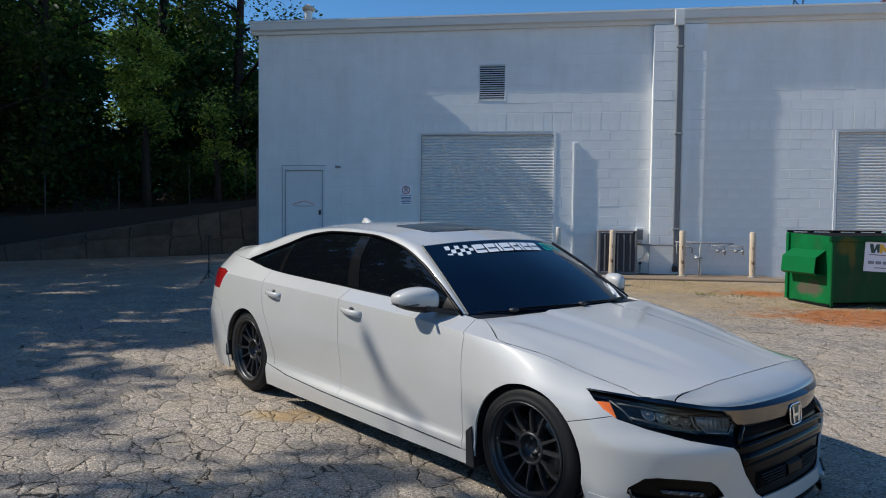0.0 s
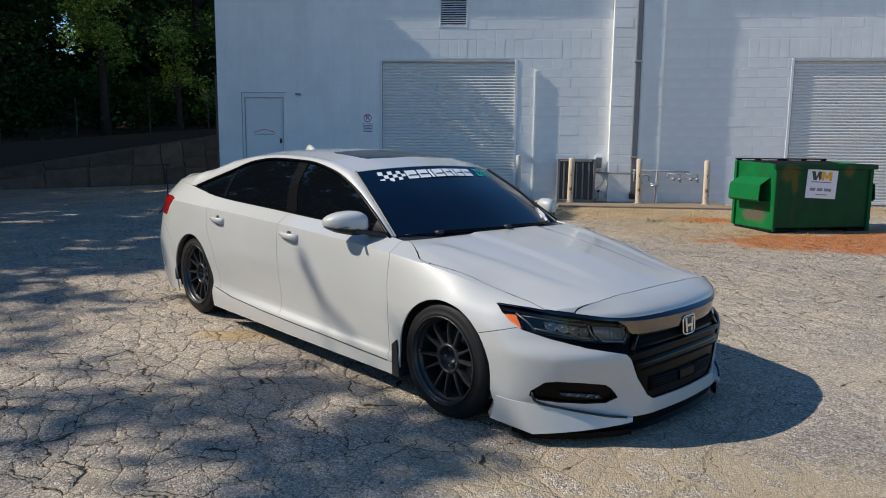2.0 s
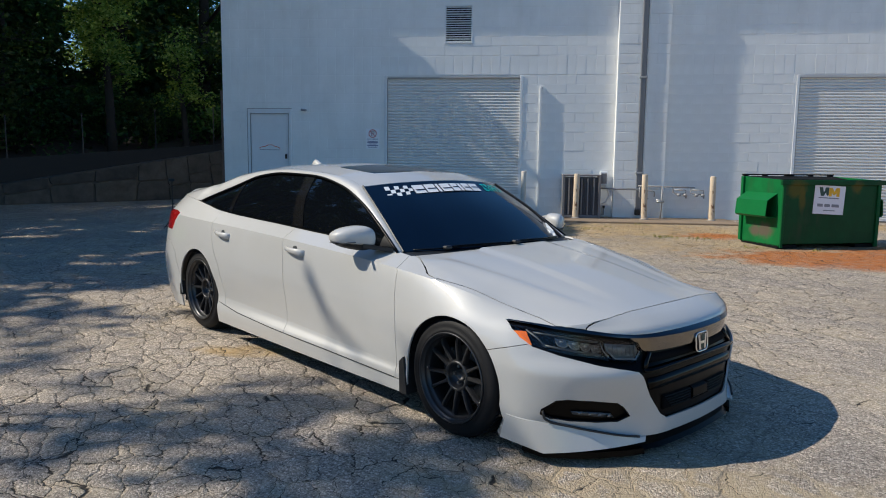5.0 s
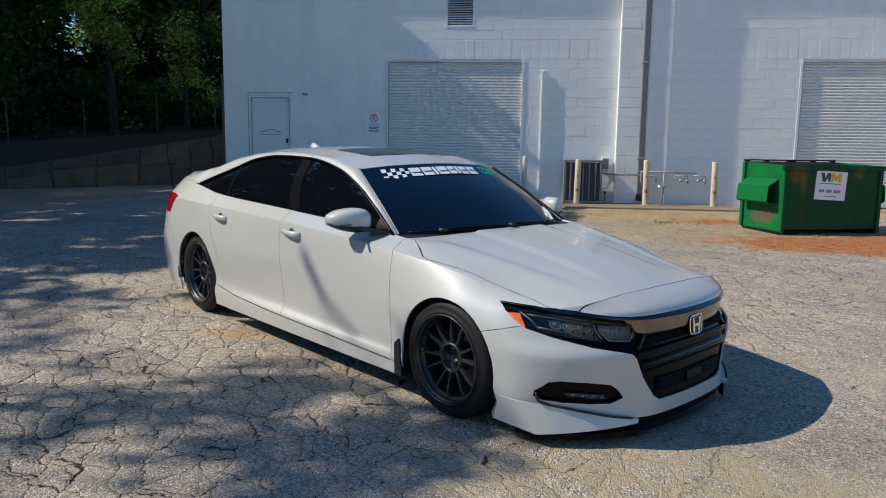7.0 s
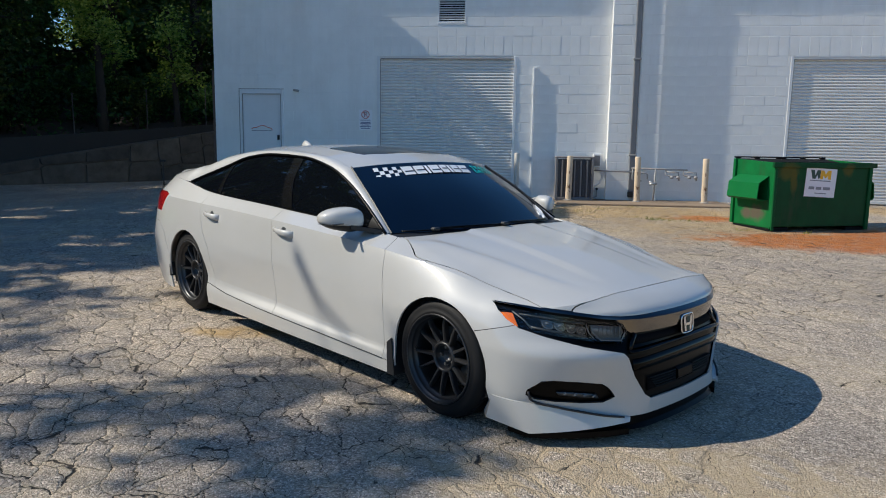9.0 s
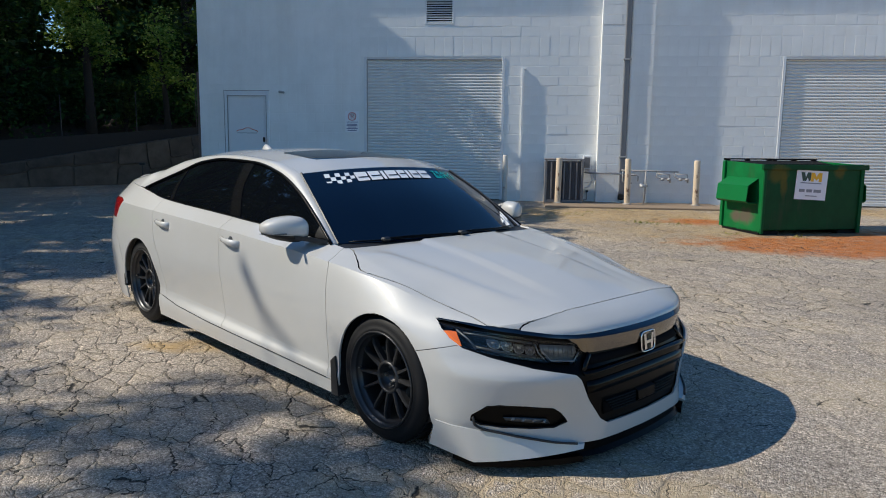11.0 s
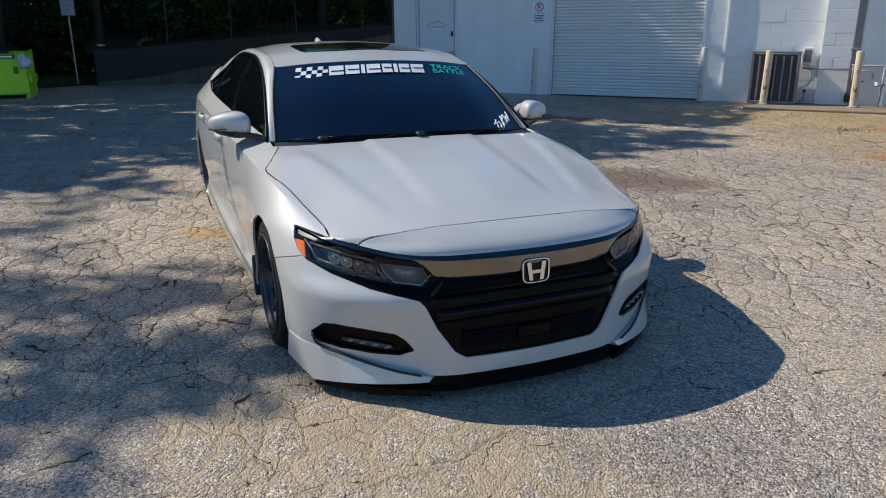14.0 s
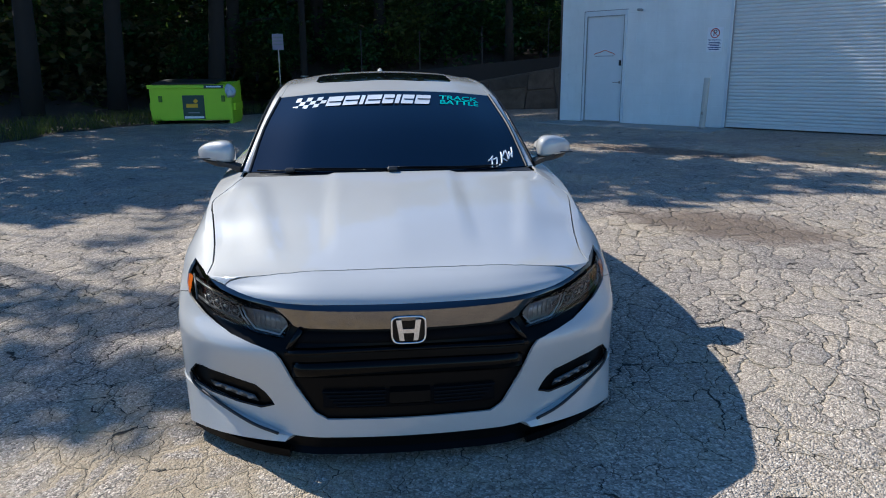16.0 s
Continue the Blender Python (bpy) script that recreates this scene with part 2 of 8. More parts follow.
GRASS = make_leaf("grass_blades", (0.04, 0.06, 0.015), (0.08, 0.10, 0.025), (0.18, 0.16, 0.06))
WEED = make_leaf("dry_weeds", (0.16, 0.17, 0.03), (0.30, 0.27, 0.06), (0.46, 0.38, 0.12))
SOIL = simple("leaf_litter_soil", (0.045, 0.032, 0.025), 1.0, vary=0.45, scale=4, bump=0.8)
GREEN_BIN = simple("green_dumpster_paint", (0.009, 0.135, 0.034), 0.5, vary=0.25, scale=3, bump=0.1)
# darker copy of the green paint: shade on the unlit sides, put into the colour
GREEN_SHADE = simple("shade_green_dumpster_paint", (0.007, 0.088, 0.024), 0.6, vary=0.3, scale=2.5, bump=0.1)
LIME_BIN = simple("lime_dumpster_paint", (0.46, 0.74, 0.02), 0.5, vary=0.12, scale=3, bump=0.1)
BLACK_PLASTIC = simple("black_plastic", (0.016, 0.016, 0.017), 0.5, vary=0.25, bump=0.1)


def chipped_paint(name, color, rust, amount):
    """Old paint on steel, flaked down to the rust in ragged patches and runs."""
    m = Mat(name, color, 0.7)
    base = m.mix(m.noise(6, 4), tuple(c * 0.86 for c in color), tuple(min(1, c * 1.14) for c in color))
    flakes = m.ramp(m.noise(5.5, 8, 0.68, m.co(1.6, 1.6, 0.8)), [(amount - 0.02, 1.0), (amount + 0.03, 0.0)])
    runs = m.ramp(m.noise(3.0, 6, 0.6, m.co(7, 7, 0.6)), [(0.54, 0.0), (0.72, 0.6)])
    base = m.mix(runs, base, tuple(0.5 * a + 0.5 * b for a, b in zip(color, rust)))
    m.set("Base Color", m.mix(flakes, base, rust))
    m.bump(m.math("MULTIPLY_ADD", flakes, -0.6, m.noise(30, 5)), 0.4, 0.004)
    return m.m


POST_PAINT = chipped_paint("chipped_cream_paint", (0.62, 0.50, 0.36), (0.16, 0.075, 0.035), 0.40)
GALV = simple("galvanised_steel", (0.42, 0.42, 0.42), 0.45, 0.7, vary=0.2)
AC_GREY = simple("beige_grey_enamel", (0.20, 0.188, 0.185), 0.55, vary=0.15)
# near-black colour stands in for unlit hollows behind openings
DARK_VOID = matt(simple("unlit_hollow_black", (0.004, 0.004, 0.005), 0.8, bump=0), 0.08)
GREY_PIPE = simple("grey_painted_pipe", (0.33, 0.32, 0.31), 0.55, vary=0.2)
SIGN_WHITE = simple("sign_white", (0.86, 0.86, 0.88), 0.45, vary=0.06)
SIGN_RED = simple("sign_red", (0.45, 0.03, 0.03), 0.5)
SIGN_BLUE = simple("sign_blue_ink", (0.03, 0.05, 0.18), 0.5)
INK_BLACK = simple("black_ink", (0.02, 0.02, 0.02), 0.5)
DECAL_ORANGE = simple("faded_red_decal", (0.66, 0.13, 0.06), 0.5)
YELLOW_INK = simple("yellow_ink", (0.85, 0.48, 0.02), 0.5)
for _m in (GREEN_BIN, GREEN_SHADE):
    for _n in _m.node_tree.nodes:
        if _n.type == "BSDF_PRINCIPLED":
            _n.inputs["Specular IOR Level"].default_value = 0.18
GREEN_INK = simple("dark_green_ink", (0.03, 0.07, 0.05), 0.5)
GREY_INK = simple("grey_ink", (0.25, 0.26, 0.28), 0.5)


# ---- mesh helpers ----
def link(name, bm, mat, parent=None, label="", smooth=False):
    me = bpy.data.meshes.new(name)
    bm.to_mesh(me)
    bm.free()
    for p in me.polygons:
        p.use_smooth = smooth
    for mm in (mat if isinstance(mat, (list, tuple)) else [mat]):
        me.materials.append(mm)
    ob = new(name, me)
    if parent is not None:
        ob.parent = parent
    if label:
        tagged(ob, label)
    return ob


def part(name, bm, mat, parent, label="", smooth=False):
    return link(name, bm, mat, parent, label, smooth)


def thing(name, m, label, category, group="", kind=""):
    ob = new(name)
    ob.matrix_world = m
    return tagged(ob, label, category, group, kind)


def box(bm, cx, cy, cz, sx, sy, sz, bevel=0.0, rot=None):
    """A bevelled box, added to bm."""
    r = bmesh.ops.create_cube(bm, size=1.0)
    vs = r["verts"]
    bmesh.ops.scale(bm, vec=(sx, sy, sz), verts=vs)
    if bevel:
        es = list({e for v in vs for e in v.link_edges})
        got = bmesh.ops.bevel(bm, geom=es, offset=bevel, segments=1, affect="EDGES", profile=0.6)
        vs = list({v for f in got["faces"] for v in f.verts} | {v for v in vs if v.is_valid})
    m = Matrix.Translation((cx, cy, cz))
    if rot is not None:
        m = m @ rot
    bmesh.ops.transform(bm, matrix=m, verts=vs)
    return bm


def boxes(*specs):
    bm = bmesh.new()
    for s in specs:
        box(bm, *s)
    return bm


def tube(bm, pts, r, n=10, taper=None, cap=True):
    """A round tube along points; taper: the radius at the last point."""
    pts = [Vector(p) for p in pts]
    rings = []
    for i, p in enumerate(pts):
        d = (pts[min(i + 1, len(pts) - 1)] - pts[max(i - 1, 0)]).normalized()
        a = d.orthogonal().normalized() if i == 0 else (rings_a - d * rings_a.dot(d)).normalized()
        rings_a = a
        b = d.cross(a)
        rr = r if taper is None else r + (taper - r) * i / (len(pts) - 1)
        rings.append([bm.verts.new(p + rr * (math.cos(2 * math.pi * k / n) * a + math.sin(2 * math.pi * k / n) * b)) for k in range(n)])
    for u, v in zip(rings, rings[1:]):
        for k in range(n):
            bm.faces.new((u[k], u[(k + 1) % n], v[(k + 1) % n], v[k]))
    if cap:
        bm.faces.new(rings[0][::-1])
        bm.faces.new(rings[-1])
    return bm


def prism(bm, poly, depth, place=lambda a, b, c: (a, b, c)):
    """A flat outline (a, b) given the thickness depth along c."""
    lo = [bm.verts.new(place(a, b, 0.0)) for a, b in poly]
    hi = [bm.verts.new(place(a, b, depth)) for a, b in poly]
    n = len(poly)
    bm.faces.new(lo[::-1])
    bm.faces.new(hi)
    for i in range(n):
        bm.faces.new((lo[i], lo[(i + 1) % n], hi[(i + 1) % n], hi[i]))
    return bm


def lathe(bm, profile, n=32, axis="y"):
    """Turns a profile of (radius, along) round an axis."""
    rings = []
    for r, h in profile:
        ring = []
        for k in range(n):
            a = 2 * math.pi * k / n
            c, s = r * math.cos(a), r * math.sin(a)
            ring.append(bm.verts.new((c, h, s) if axis == "y" else (c, s, h)))
        rings.append(ring)
    for u, v in zip(rings, rings[1:]):
        for k in range(n):
            bm.faces.new((u[k], u[(k + 1) % n], v[(k + 1) % n], v[k]))
    return bm


def smoothstep(a, b, x):
    t = min(1.0, max(0.0, (x - a) / (b - a)))
    return t * t * (3 - 2 * t)


# ---- ground ----
def ground_z(x, y):
    """The yard climbs gently from the car to the building and is level to the side; the wood stands on a bank."""
    rise = 0.0172 * max(0.0, y - 2.8) * smoothstep(-12.0, -6.5, x)
    return min(rise, 0.235)


def axis_steps(lo, hi, near_lo, near_hi, fine, growth=1.35):
    xs = list(np.arange(near_lo, near_hi + 1e-6, fine))
    s, x = fine, near_lo
    while x > lo:
        s *= growth
        x -= s
        xs.insert(0, max(x, lo))
    s, x = fine, near_hi
    while x < hi:
        s *= growth
        x += s
        xs.append(min(x, hi))
    return xs


def build_ground():
    xs = axis_steps(-900, 900, -18, 16, 0.5)
    ys = axis_steps(-900, 900, -6, 30, 0.5)
    verts = [(x, y, ground_z(x, y)) for y in ys for x in xs]
    w = len(xs)
    faces = [(j * w + i, j * w + i + 1, (j + 1) * w + i + 1, (j + 1) * w + i) for j in range(len(ys) - 1) for i in range(w - 1)]
    me = bpy.data.meshes.new("ground")
    me.from_pydata(verts, [], faces)
    for p in me.polygons:
        p.use_smooth = True
    me.materials.append(ASPHALT)
    return tagged(new("ground", me), "cracked old grey asphalt yard with sand and rust stains", "ground", kind="structure")


ground = build_ground()

# ---- building ----
WALL_Y, WALL_L, WALL_R, WALL_T, FLOOR_Z = 15.64, -6.38, 15.0, 5.60, 0.235
ROLL_1, ROLL_2, ROLL_H = (-2.64, 0.41), (6.08, 9.13), 3.27
DOOR_X, DOOR_TOP = (-5.80, -4.78), 2.54
VENT = (-1.31, -0.70, 3.95, 4.77)


def wall_slab():
    """The front wall round its openings, then the other three sides and the roof."""
    bm = bmesh.new()
    y0, y1 = WALL_Y, WALL_Y + 0.19
    back = 0.0022

    def piece(x0, x1, z0, z1):
        box(bm, (x0 + x1) / 2, (y0 + y1) / 2 + back, (z0 + z1) / 2, x1 - x0, y1 - y0, z1 - z0)

    cuts = [(DOOR_X[0], DOOR_X[1], DOOR_TOP), (ROLL_1[0], ROLL_1[1], ROLL_H), (ROLL_2[0], ROLL_2[1], ROLL_H)]
    x = WALL_L
    for a, b, top in cuts:
        piece(x, a, -0.2, WALL_T)
        if a < VENT[0] < b:
            piece(a, VENT[0], top, WALL_T)
            piece(VENT[1], b, top, WALL_T)
            piece(VENT[0], VENT[1], top, VENT[2])
            piece(VENT[0], VENT[1], VENT[3], WALL_T)
        else:
            piece(a, b, top, WALL_T)
        x = b
    piece(x, WALL_R, -0.2, WALL_T)
    return bm


wall_front = link("wall_front", wall_slab(), BLOCK)
tagged(wall_front, "white painted concrete block wall of a low industrial building", "wall", kind="structure")
bm = boxes((WALL_L + 0.1, WALL_Y + 7.2, 2.7, 0.2, 14.0, 5.8), (WALL_R - 0.1, WALL_Y + 7.2, 2.7, 0.2, 14.0, 5.8), (4.31, WALL_Y + 14.3, 2.7, 21.38, 0.2, 5.8))
wall_sides = tagged(link("wall_sides", bm, BLOCK), "white painted side and back walls of the building", "wall", kind="structure")
bm = boxes((4.31, WALL_Y + 7.25, 5.66, 21.3, 14.3, 0.12))
roof = tagged(link("roof", bm, CONCRETE), "flat grey roof of the industrial building", "roof", kind="structure")


def build_gutter():
    """A two-step metal gutter along the roof edge, in two lengths with a joint above the downspout."""
    g = thing("gutter", Matrix.Identity(4), "off-white stepped metal gutter along the roof edge", "gutter", kind="structure")
    prof = [(0.0, 5.50), (-0.08, 5.50), (-0.09, 5.57), (-0.17, 5.59), (-0.185, 5.73), (-0.20, 5.75), (-0.20, 5.79), (-0.16, 5.79), (0.0, 5.79)]
    for x0, x1 in ((WALL_L - 0.13, 2.82), (2.85, WALL_R + 0.1)):
        bm = bmesh.new()
        prism(bm, prof, x1 - x0, lambda a, b, c: (x0 + c, WALL_Y + a, b))
        bmesh.ops.recalc_face_normals(bm, faces=bm.faces)
        part("gutter_length", bm, GUTTER, g)
    bm = bmesh.new()
    box(bm, 2.90, WALL_Y - 0.13, 5.60, 0.20, 0.20, 0.34, 0.015)
    part("gutter_box", bm, GUTTER, g)
    return g


build_gutter()

# pilaster that covers the joint between the two halves of the wall
PIL = (2.40, 3.47, 0.16)
bm = boxes(((PIL[0] + PIL[1]) / 2, WALL_Y - PIL[2] / 2 + 0.004, 2.72, PIL[1] - PIL[0], PIL[2], 5.50))
pilaster = tagged(link("pilaster", bm, BLOCK), "white painted block pilaster on the building wall", "pilaster", kind="structure")


# ---- doors and fittings on the wall ----
def build_roll_door(name, x0, x1):
    """A roll-up door of curved steel slats in a steel frame, set back in its opening."""
    d = thing(name, Matrix.Translation((x0, WALL_Y, FLOOR_Z)), "closed off-white corrugated steel roll-up door", "roll-up door", kind="structure")
    w, h = x1 - x0, ROLL_H - FLOOR_Z
    for x in (0.03, w - 0.03):
        part("jamb", boxes((x, 0.012, h / 2, 0.06, 0.05, h, 0.006)), WHITE_METAL, d)
    part("lintel", boxes((w / 2, 0.02, h - 0.02, w - 0.12, 0.03, 0.04, 0.004)), SLAT, d)
    # dark strips stand in for the reveal's shadow at left and head
    part("guide_rail", boxes((0.068, 0.022, h / 2 - 0.03, 0.014, 0.05, h - 0.06, 0.002)), GREY_PIPE, d, "dark strip for the jamb's shadow line")
    part("head_seal", boxes((w / 2, 0.03, h - 0.052, w - 0.15, 0.06, 0.022, 0.003)), GREY_PIPE, d, "dark strip for the lintel's shadow line")
    part("bottom_bar", boxes((w / 2, 0.05, 0.045, w - 0.12, 0.05, 0.07, 0.006)), SLAT, d)
    n = 46
    step = (h - 0.10) / n
    prof = [(0.0, 0.0), (-0.012, 0.16), (-0.018, 0.42), (-0.015, 0.72), (-0.002, 0.92), (0.004, 1.0)]
    bm = bmesh.new()
    a = [bm.verts.new((0.06, 0.050 + p, q * step)) for p, q in prof]
    b = [bm.verts.new((w - 0.06, 0.050 + p, q * step)) for p, q in prof]
    for i in range(len(prof) - 1):
        bm.faces.new((a[i], b[i], b[i + 1], a[i + 1]))
    first = part("slat", bm, SLAT, d, smooth=True)
    first.location = (0, 0, 0.08)
    for i in range(1, n):
        s = new("slat", first.data)
        s.parent, s.location = d, (0, 0, 0.08 + i * step)
    part("backing", boxes((w / 2, 0.12, h / 2, w, 0.02, h)), DARK_VOID, d)
    return d


build_roll_door("door_2", *ROLL_1)
build_roll_door("door_3", *ROLL_2)


def build_entry_door():
    x0, x1 = DOOR_X
    w, h = x1 - x0, DOOR_TOP - FLOOR_Z
    d = thing("door_1", Matrix.Translation((x0, WALL_Y, FLOOR_Z)), "closed white steel entry door with a faded red car-outline decal", "door", kind="structure")
    f = part("frame", boxes((0.03, 0.03, h / 2, 0.06, 0.09, h, 0.006), (w - 0.03, 0.03, h / 2, 0.06, 0.09, h, 0.006), (w / 2, 0.03, h - 0.05, w - 0.12, 0.09, 0.10, 0.006)), WHITE_METAL, d)
    part("leaf", boxes((w / 2, 0.045, (h - 0.10) / 2, w - 0.128, 0.045, h - 0.112, 0.004)), WHITE_METAL, d)
    # grey strips stand in for the shaded gap between leaf and frame
    for x in (0.064, w - 0.064):
        part("weatherstrip", boxes((x, -0.008, (h - 0.1) / 2, 0.010, 0.02, h - 0.11)), GREY_PIPE, d)
    part("weatherstrip", boxes((w / 2, -0.008, h - 0.104, w - 0.14, 0.02, 0.010)), GREY_PIPE, d)
    # more strips, for the shadow line outside the frame
    part("caulk_line", boxes((-0.008, -0.004, h / 2, 0.014, 0.016, h)), GREY_PIPE, d)
    part("caulk_line", boxes((w / 2, -0.004, h + 0.008, w + 0.03, 0.016, 0.014)), GREY_PIPE, d)
    part("threshold", boxes((w / 2, 0.0, 0.012, w - 0.1, 0.12, 0.025, 0.004)), CONCRETE, d)
    bm = bmesh.new()
    box(bm, w - 0.135, 0.008, 1.24, 0.05, 0.03, 0.11, 0.008)
    box(bm, w - 0.135, -0.01, 1.28, 0.022, 0.015, 0.03, 0.004)
    part("keypad_lock", bm, BLACK_PLASTIC, d, "black keypad lock")
    bm = bmesh.new()
    box(bm, w - 0.13, 0.012, 0.84, 0.05, 0.02, 0.05, 0.008)
    tube(bm, [(w - 0.13, 0.0, 0.84), (w - 0.13, -0.04, 0.84), (w - 0.16, -0.05, 0.84), (w - 0.25, -0.05, 0.838)], 0.010, 8)
    part("lever_handle", bm, GREY_PIPE, d, "dark metal lever handle")
    bm = bmesh.new()
    top = [(-0.24, 0.0), (-0.19, 0.03), (-0.10, 0.045), (-0.02, 0.085), (0.06, 0.085), (0.14, 0.045), (0.23, 0.02), (0.25, -0.02)]
    tube(bm, [(w / 2 - 0.02 + a, 0.019, 1.42 + b * 0.9) for a, b in top], 0.007, 6)
    part("car_outline_decal", bm, DECAL_ORANGE, d, "faded red outline decal of a car")
    part("decal_bar", boxes((w / 2 - 0.02, 0.021, 1.385, 0.46, 0.004, 0.014)), GREY_INK, d)
    return d


build_entry_door()


def build_vent():
    x0, x1, z0, z1 = VENT
    v = thing("louver_vent", Matrix.Translation((x0, WALL_Y + 0.020, z0)), "white metal louver vent high on the block wall", "vent")
    w, h = x1 - x0, z1 - z0
    for a in ((0.015, 0, h / 2, 0.03, 0.06, h, 0.004), (w - 0.015, 0, h / 2, 0.03, 0.06, h, 0.004)):
        part("side_rail", boxes(a), WHITE_METAL, v)
    for z in (0.015, h - 0.015):
        part("end_rail", boxes((w / 2, 0, z, w - 0.06, 0.06, 0.03, 0.004)), WHITE_METAL, v)
    n = 16
    bm = boxes((0, 0, 0, w - 0.06, 0.006, 0.036, 0.0, Matrix.Rotation(radians(-48), 4, "X")))
    me = None
    for i in range(n):
        z = 0.05 + i * (h - 0.1) / (n - 1)
        if me is None:
            s = part("slat", bm, WHITE_METAL, v)
            me = s.data
        else:
            s = new("slat", me)
            s.parent = v
        s.location = (w / 2, -0.01, z)
    part("backing", boxes((w / 2, 0.09, h / 2, w, 0.008, h)), DARK_VOID, v)
    return v


build_vent()


def text_mesh(name, body, size, mat, parent, loc, rot, depth=0.001, label="", shear=0.0, width=None, bold=0.0):
    """Lettering with the built-in font, turned into a mesh."""
    cu = bpy.data.curves.new(name, "FONT")
    cu.body, cu.size, cu.extrude, cu.shear = body, size, depth, shear
    cu.align_x, cu.align_y = "CENTER", "CENTER"
    cu.offset = bold
    tmp = bpy.data.objects.new(name + "_tmp", cu)
    scene.collection.objects.link(tmp)
    bpy.context.view_layer.update()
    me = bpy.data.meshes.new_from_object(tmp.evaluated_get(bpy.context.evaluated_depsgraph_get()))
    bpy.data.objects.remove(tmp)
    if width:
        span = max(v.co.x for v in me.vertices) - min(v.co.x for v in me.vertices)
        for v in me.vertices:
            v.co.x *= width / span
    me.materials.clear()
    me.materials.append(mat)
    ob = new(name, me)
    ob.parent, ob.matrix_local = parent, Matrix.Translation(loc) @ Euler([radians(a) for a in rot]).to_matrix().to_4x4()
    if label:
        tagged(ob, label)
    return ob


def build_parking_sign():
    s = thing("parking_sign", Matrix.Translation((-2.905, WALL_Y - 0.006, 1.885)), "white no-parking sign with a red circle on the block wall", "sign")
    part("plate", boxes((0, 0, 0, 0.30, 0.004, 0.45, 0.0)), SIGN_WHITE, s)
    bm = bmesh.new()
    for k in range(28):
        a0, a1 = 2 * math.pi * k / 28, 2 * math.pi * (k + 1) / 28
        vs = [bm.verts.new((r * math.cos(a), -0.005, 0.115 + r * math.sin(a))) for r, a in ((0.075, a0), (0.092, a0), (0.092, a1), (0.075, a1))]
        bm.faces.new(vs)
    box(bm, 0, -0.005, 0.115, 0.155, 0.002, 0.014, 0, Matrix.Rotation(radians(45), 4, "Y"))
    part("red_ring", bm, SIGN_RED, s, "red prohibition ring")
    text_mesh("letter", "P", 0.16, INK_BLACK, s, (0, -0.004, 0.115), (90, 0, 0), 0.0008)
    text_mesh("line_of_text", "NO PARKING", 0.04, SIGN_BLUE, s, (0, -0.004, -0.01), (90, 0, 0), 0.0008, width=0.25)
    for i, (z, w) in enumerate(((-0.055, 0.22), (-0.085, 0.24), (-0.115, 0.18), (-0.15, 0.25), (-0.185, 0.2))):
        part("line_of_text", boxes((0, -0.004, z, w, 0.002, 0.014)), SIGN_BLUE, s)
    return s


build_parking_sign()


def build_wall_lamp():
    l = thing("wall_camera", Matrix.Translation((-4.50, WALL_Y, 2.52)), "small white security camera on a wall bracket", "camera")
    part("bracket", boxes((0, -0.03, 0, 0.05, 0.06, 0.05, 0.008)), WHITE_METAL, l)
    bm = tube(bmesh.new(), [(-0.02, -0.07, 0.0), (0.06, -0.10, -0.01), (0.10, -0.11, -0.02)], 0.026, 10)
    part("housing", bm, GREY_PIPE, l)


build_wall_lamp()


def build_conduit():
    c = thing("wall_pipe", Matrix.Translation((0.80, WALL_Y, FLOOR_Z)), "white painted vertical door-guard angle on the block wall", "pipe")
    part("angle", boxes((0, -0.028, 1.40, 0.04, 0.055, 2.75, 0.004)), WHITE_METAL, c)
    part("cap", boxes((0.015, -0.026, 2.785, 0.07, 0.052, 0.03, 0.005)), WHITE_METAL, c)
    for z in (0.5, 1.4, 2.4):
        part("clamp", boxes((0, -0.026, z, 0.055, 0.052, 0.03, 0.004)), WHITE_METAL, c)


build_conduit()


SPOUT = simple("dark_grey_downspout", (0.15, 0.155, 0.17), 0.45, vary=0.15)


def build_downspout():
    d = thing("downspout", Matrix.Translation((2.93, WALL_Y - PIL[2], 0)), "dark grey rectangular downspout on the pilaster", "downspout")
    y = -0.008
    part("pipe", boxes((0, y, 2.98, 0.115, 0.085, 5.15, 0.012)), SPOUT, d)
    part("side_trim", boxes((0.085, y + 0.02, 2.98, 0.035, 0.05, 5.15, 0.006)), GUTTER, d)
    part("outlet", boxes((-0.01, y - 0.05, 0.36, 0.12, 0.10, 0.12, 0.015)), BLACK_PLASTIC, d, "black plastic outlet boot")
    for z in (1.2, 3.2, 5.0):
        part("strap", boxes((0, y - 0.002, z, 0.16, 0.095, 0.035, 0.004)), GREY_PIPE, d)


build_downspout()

bm = boxes((WALL_L - 0.035, WALL_Y + 0.06, 1.5, 0.06, 0.10, 2.9, 0.01))
tagged(link("corner_guard", bm, BROWN_CORNER), "dark brown metal guard on the building corner", "corner guard", kind="structure")


# ---- concrete pad, bollards, machines by the wall ----
PAD_TOP = FLOOR_Z + 0.002
bm = boxes((3.05, WALL_Y - 0.66, PAD_TOP - 0.065, 3.5, 1.34, 0.13, 0.012))
tagged(link("concrete_pad", bm, BROWN_CONCRETE), "low concrete pad along the foot of the wall", "kerb", kind="structure")
bm = boxes((-4.35, WALL_Y - 0.50, FLOOR_Z - 0.05, 3.9, 0.98, 0.09, 0.012))
tagged(link("door_apron", bm, CONCRETE), "worn concrete apron before the entry door", "pavement", kind="structure")


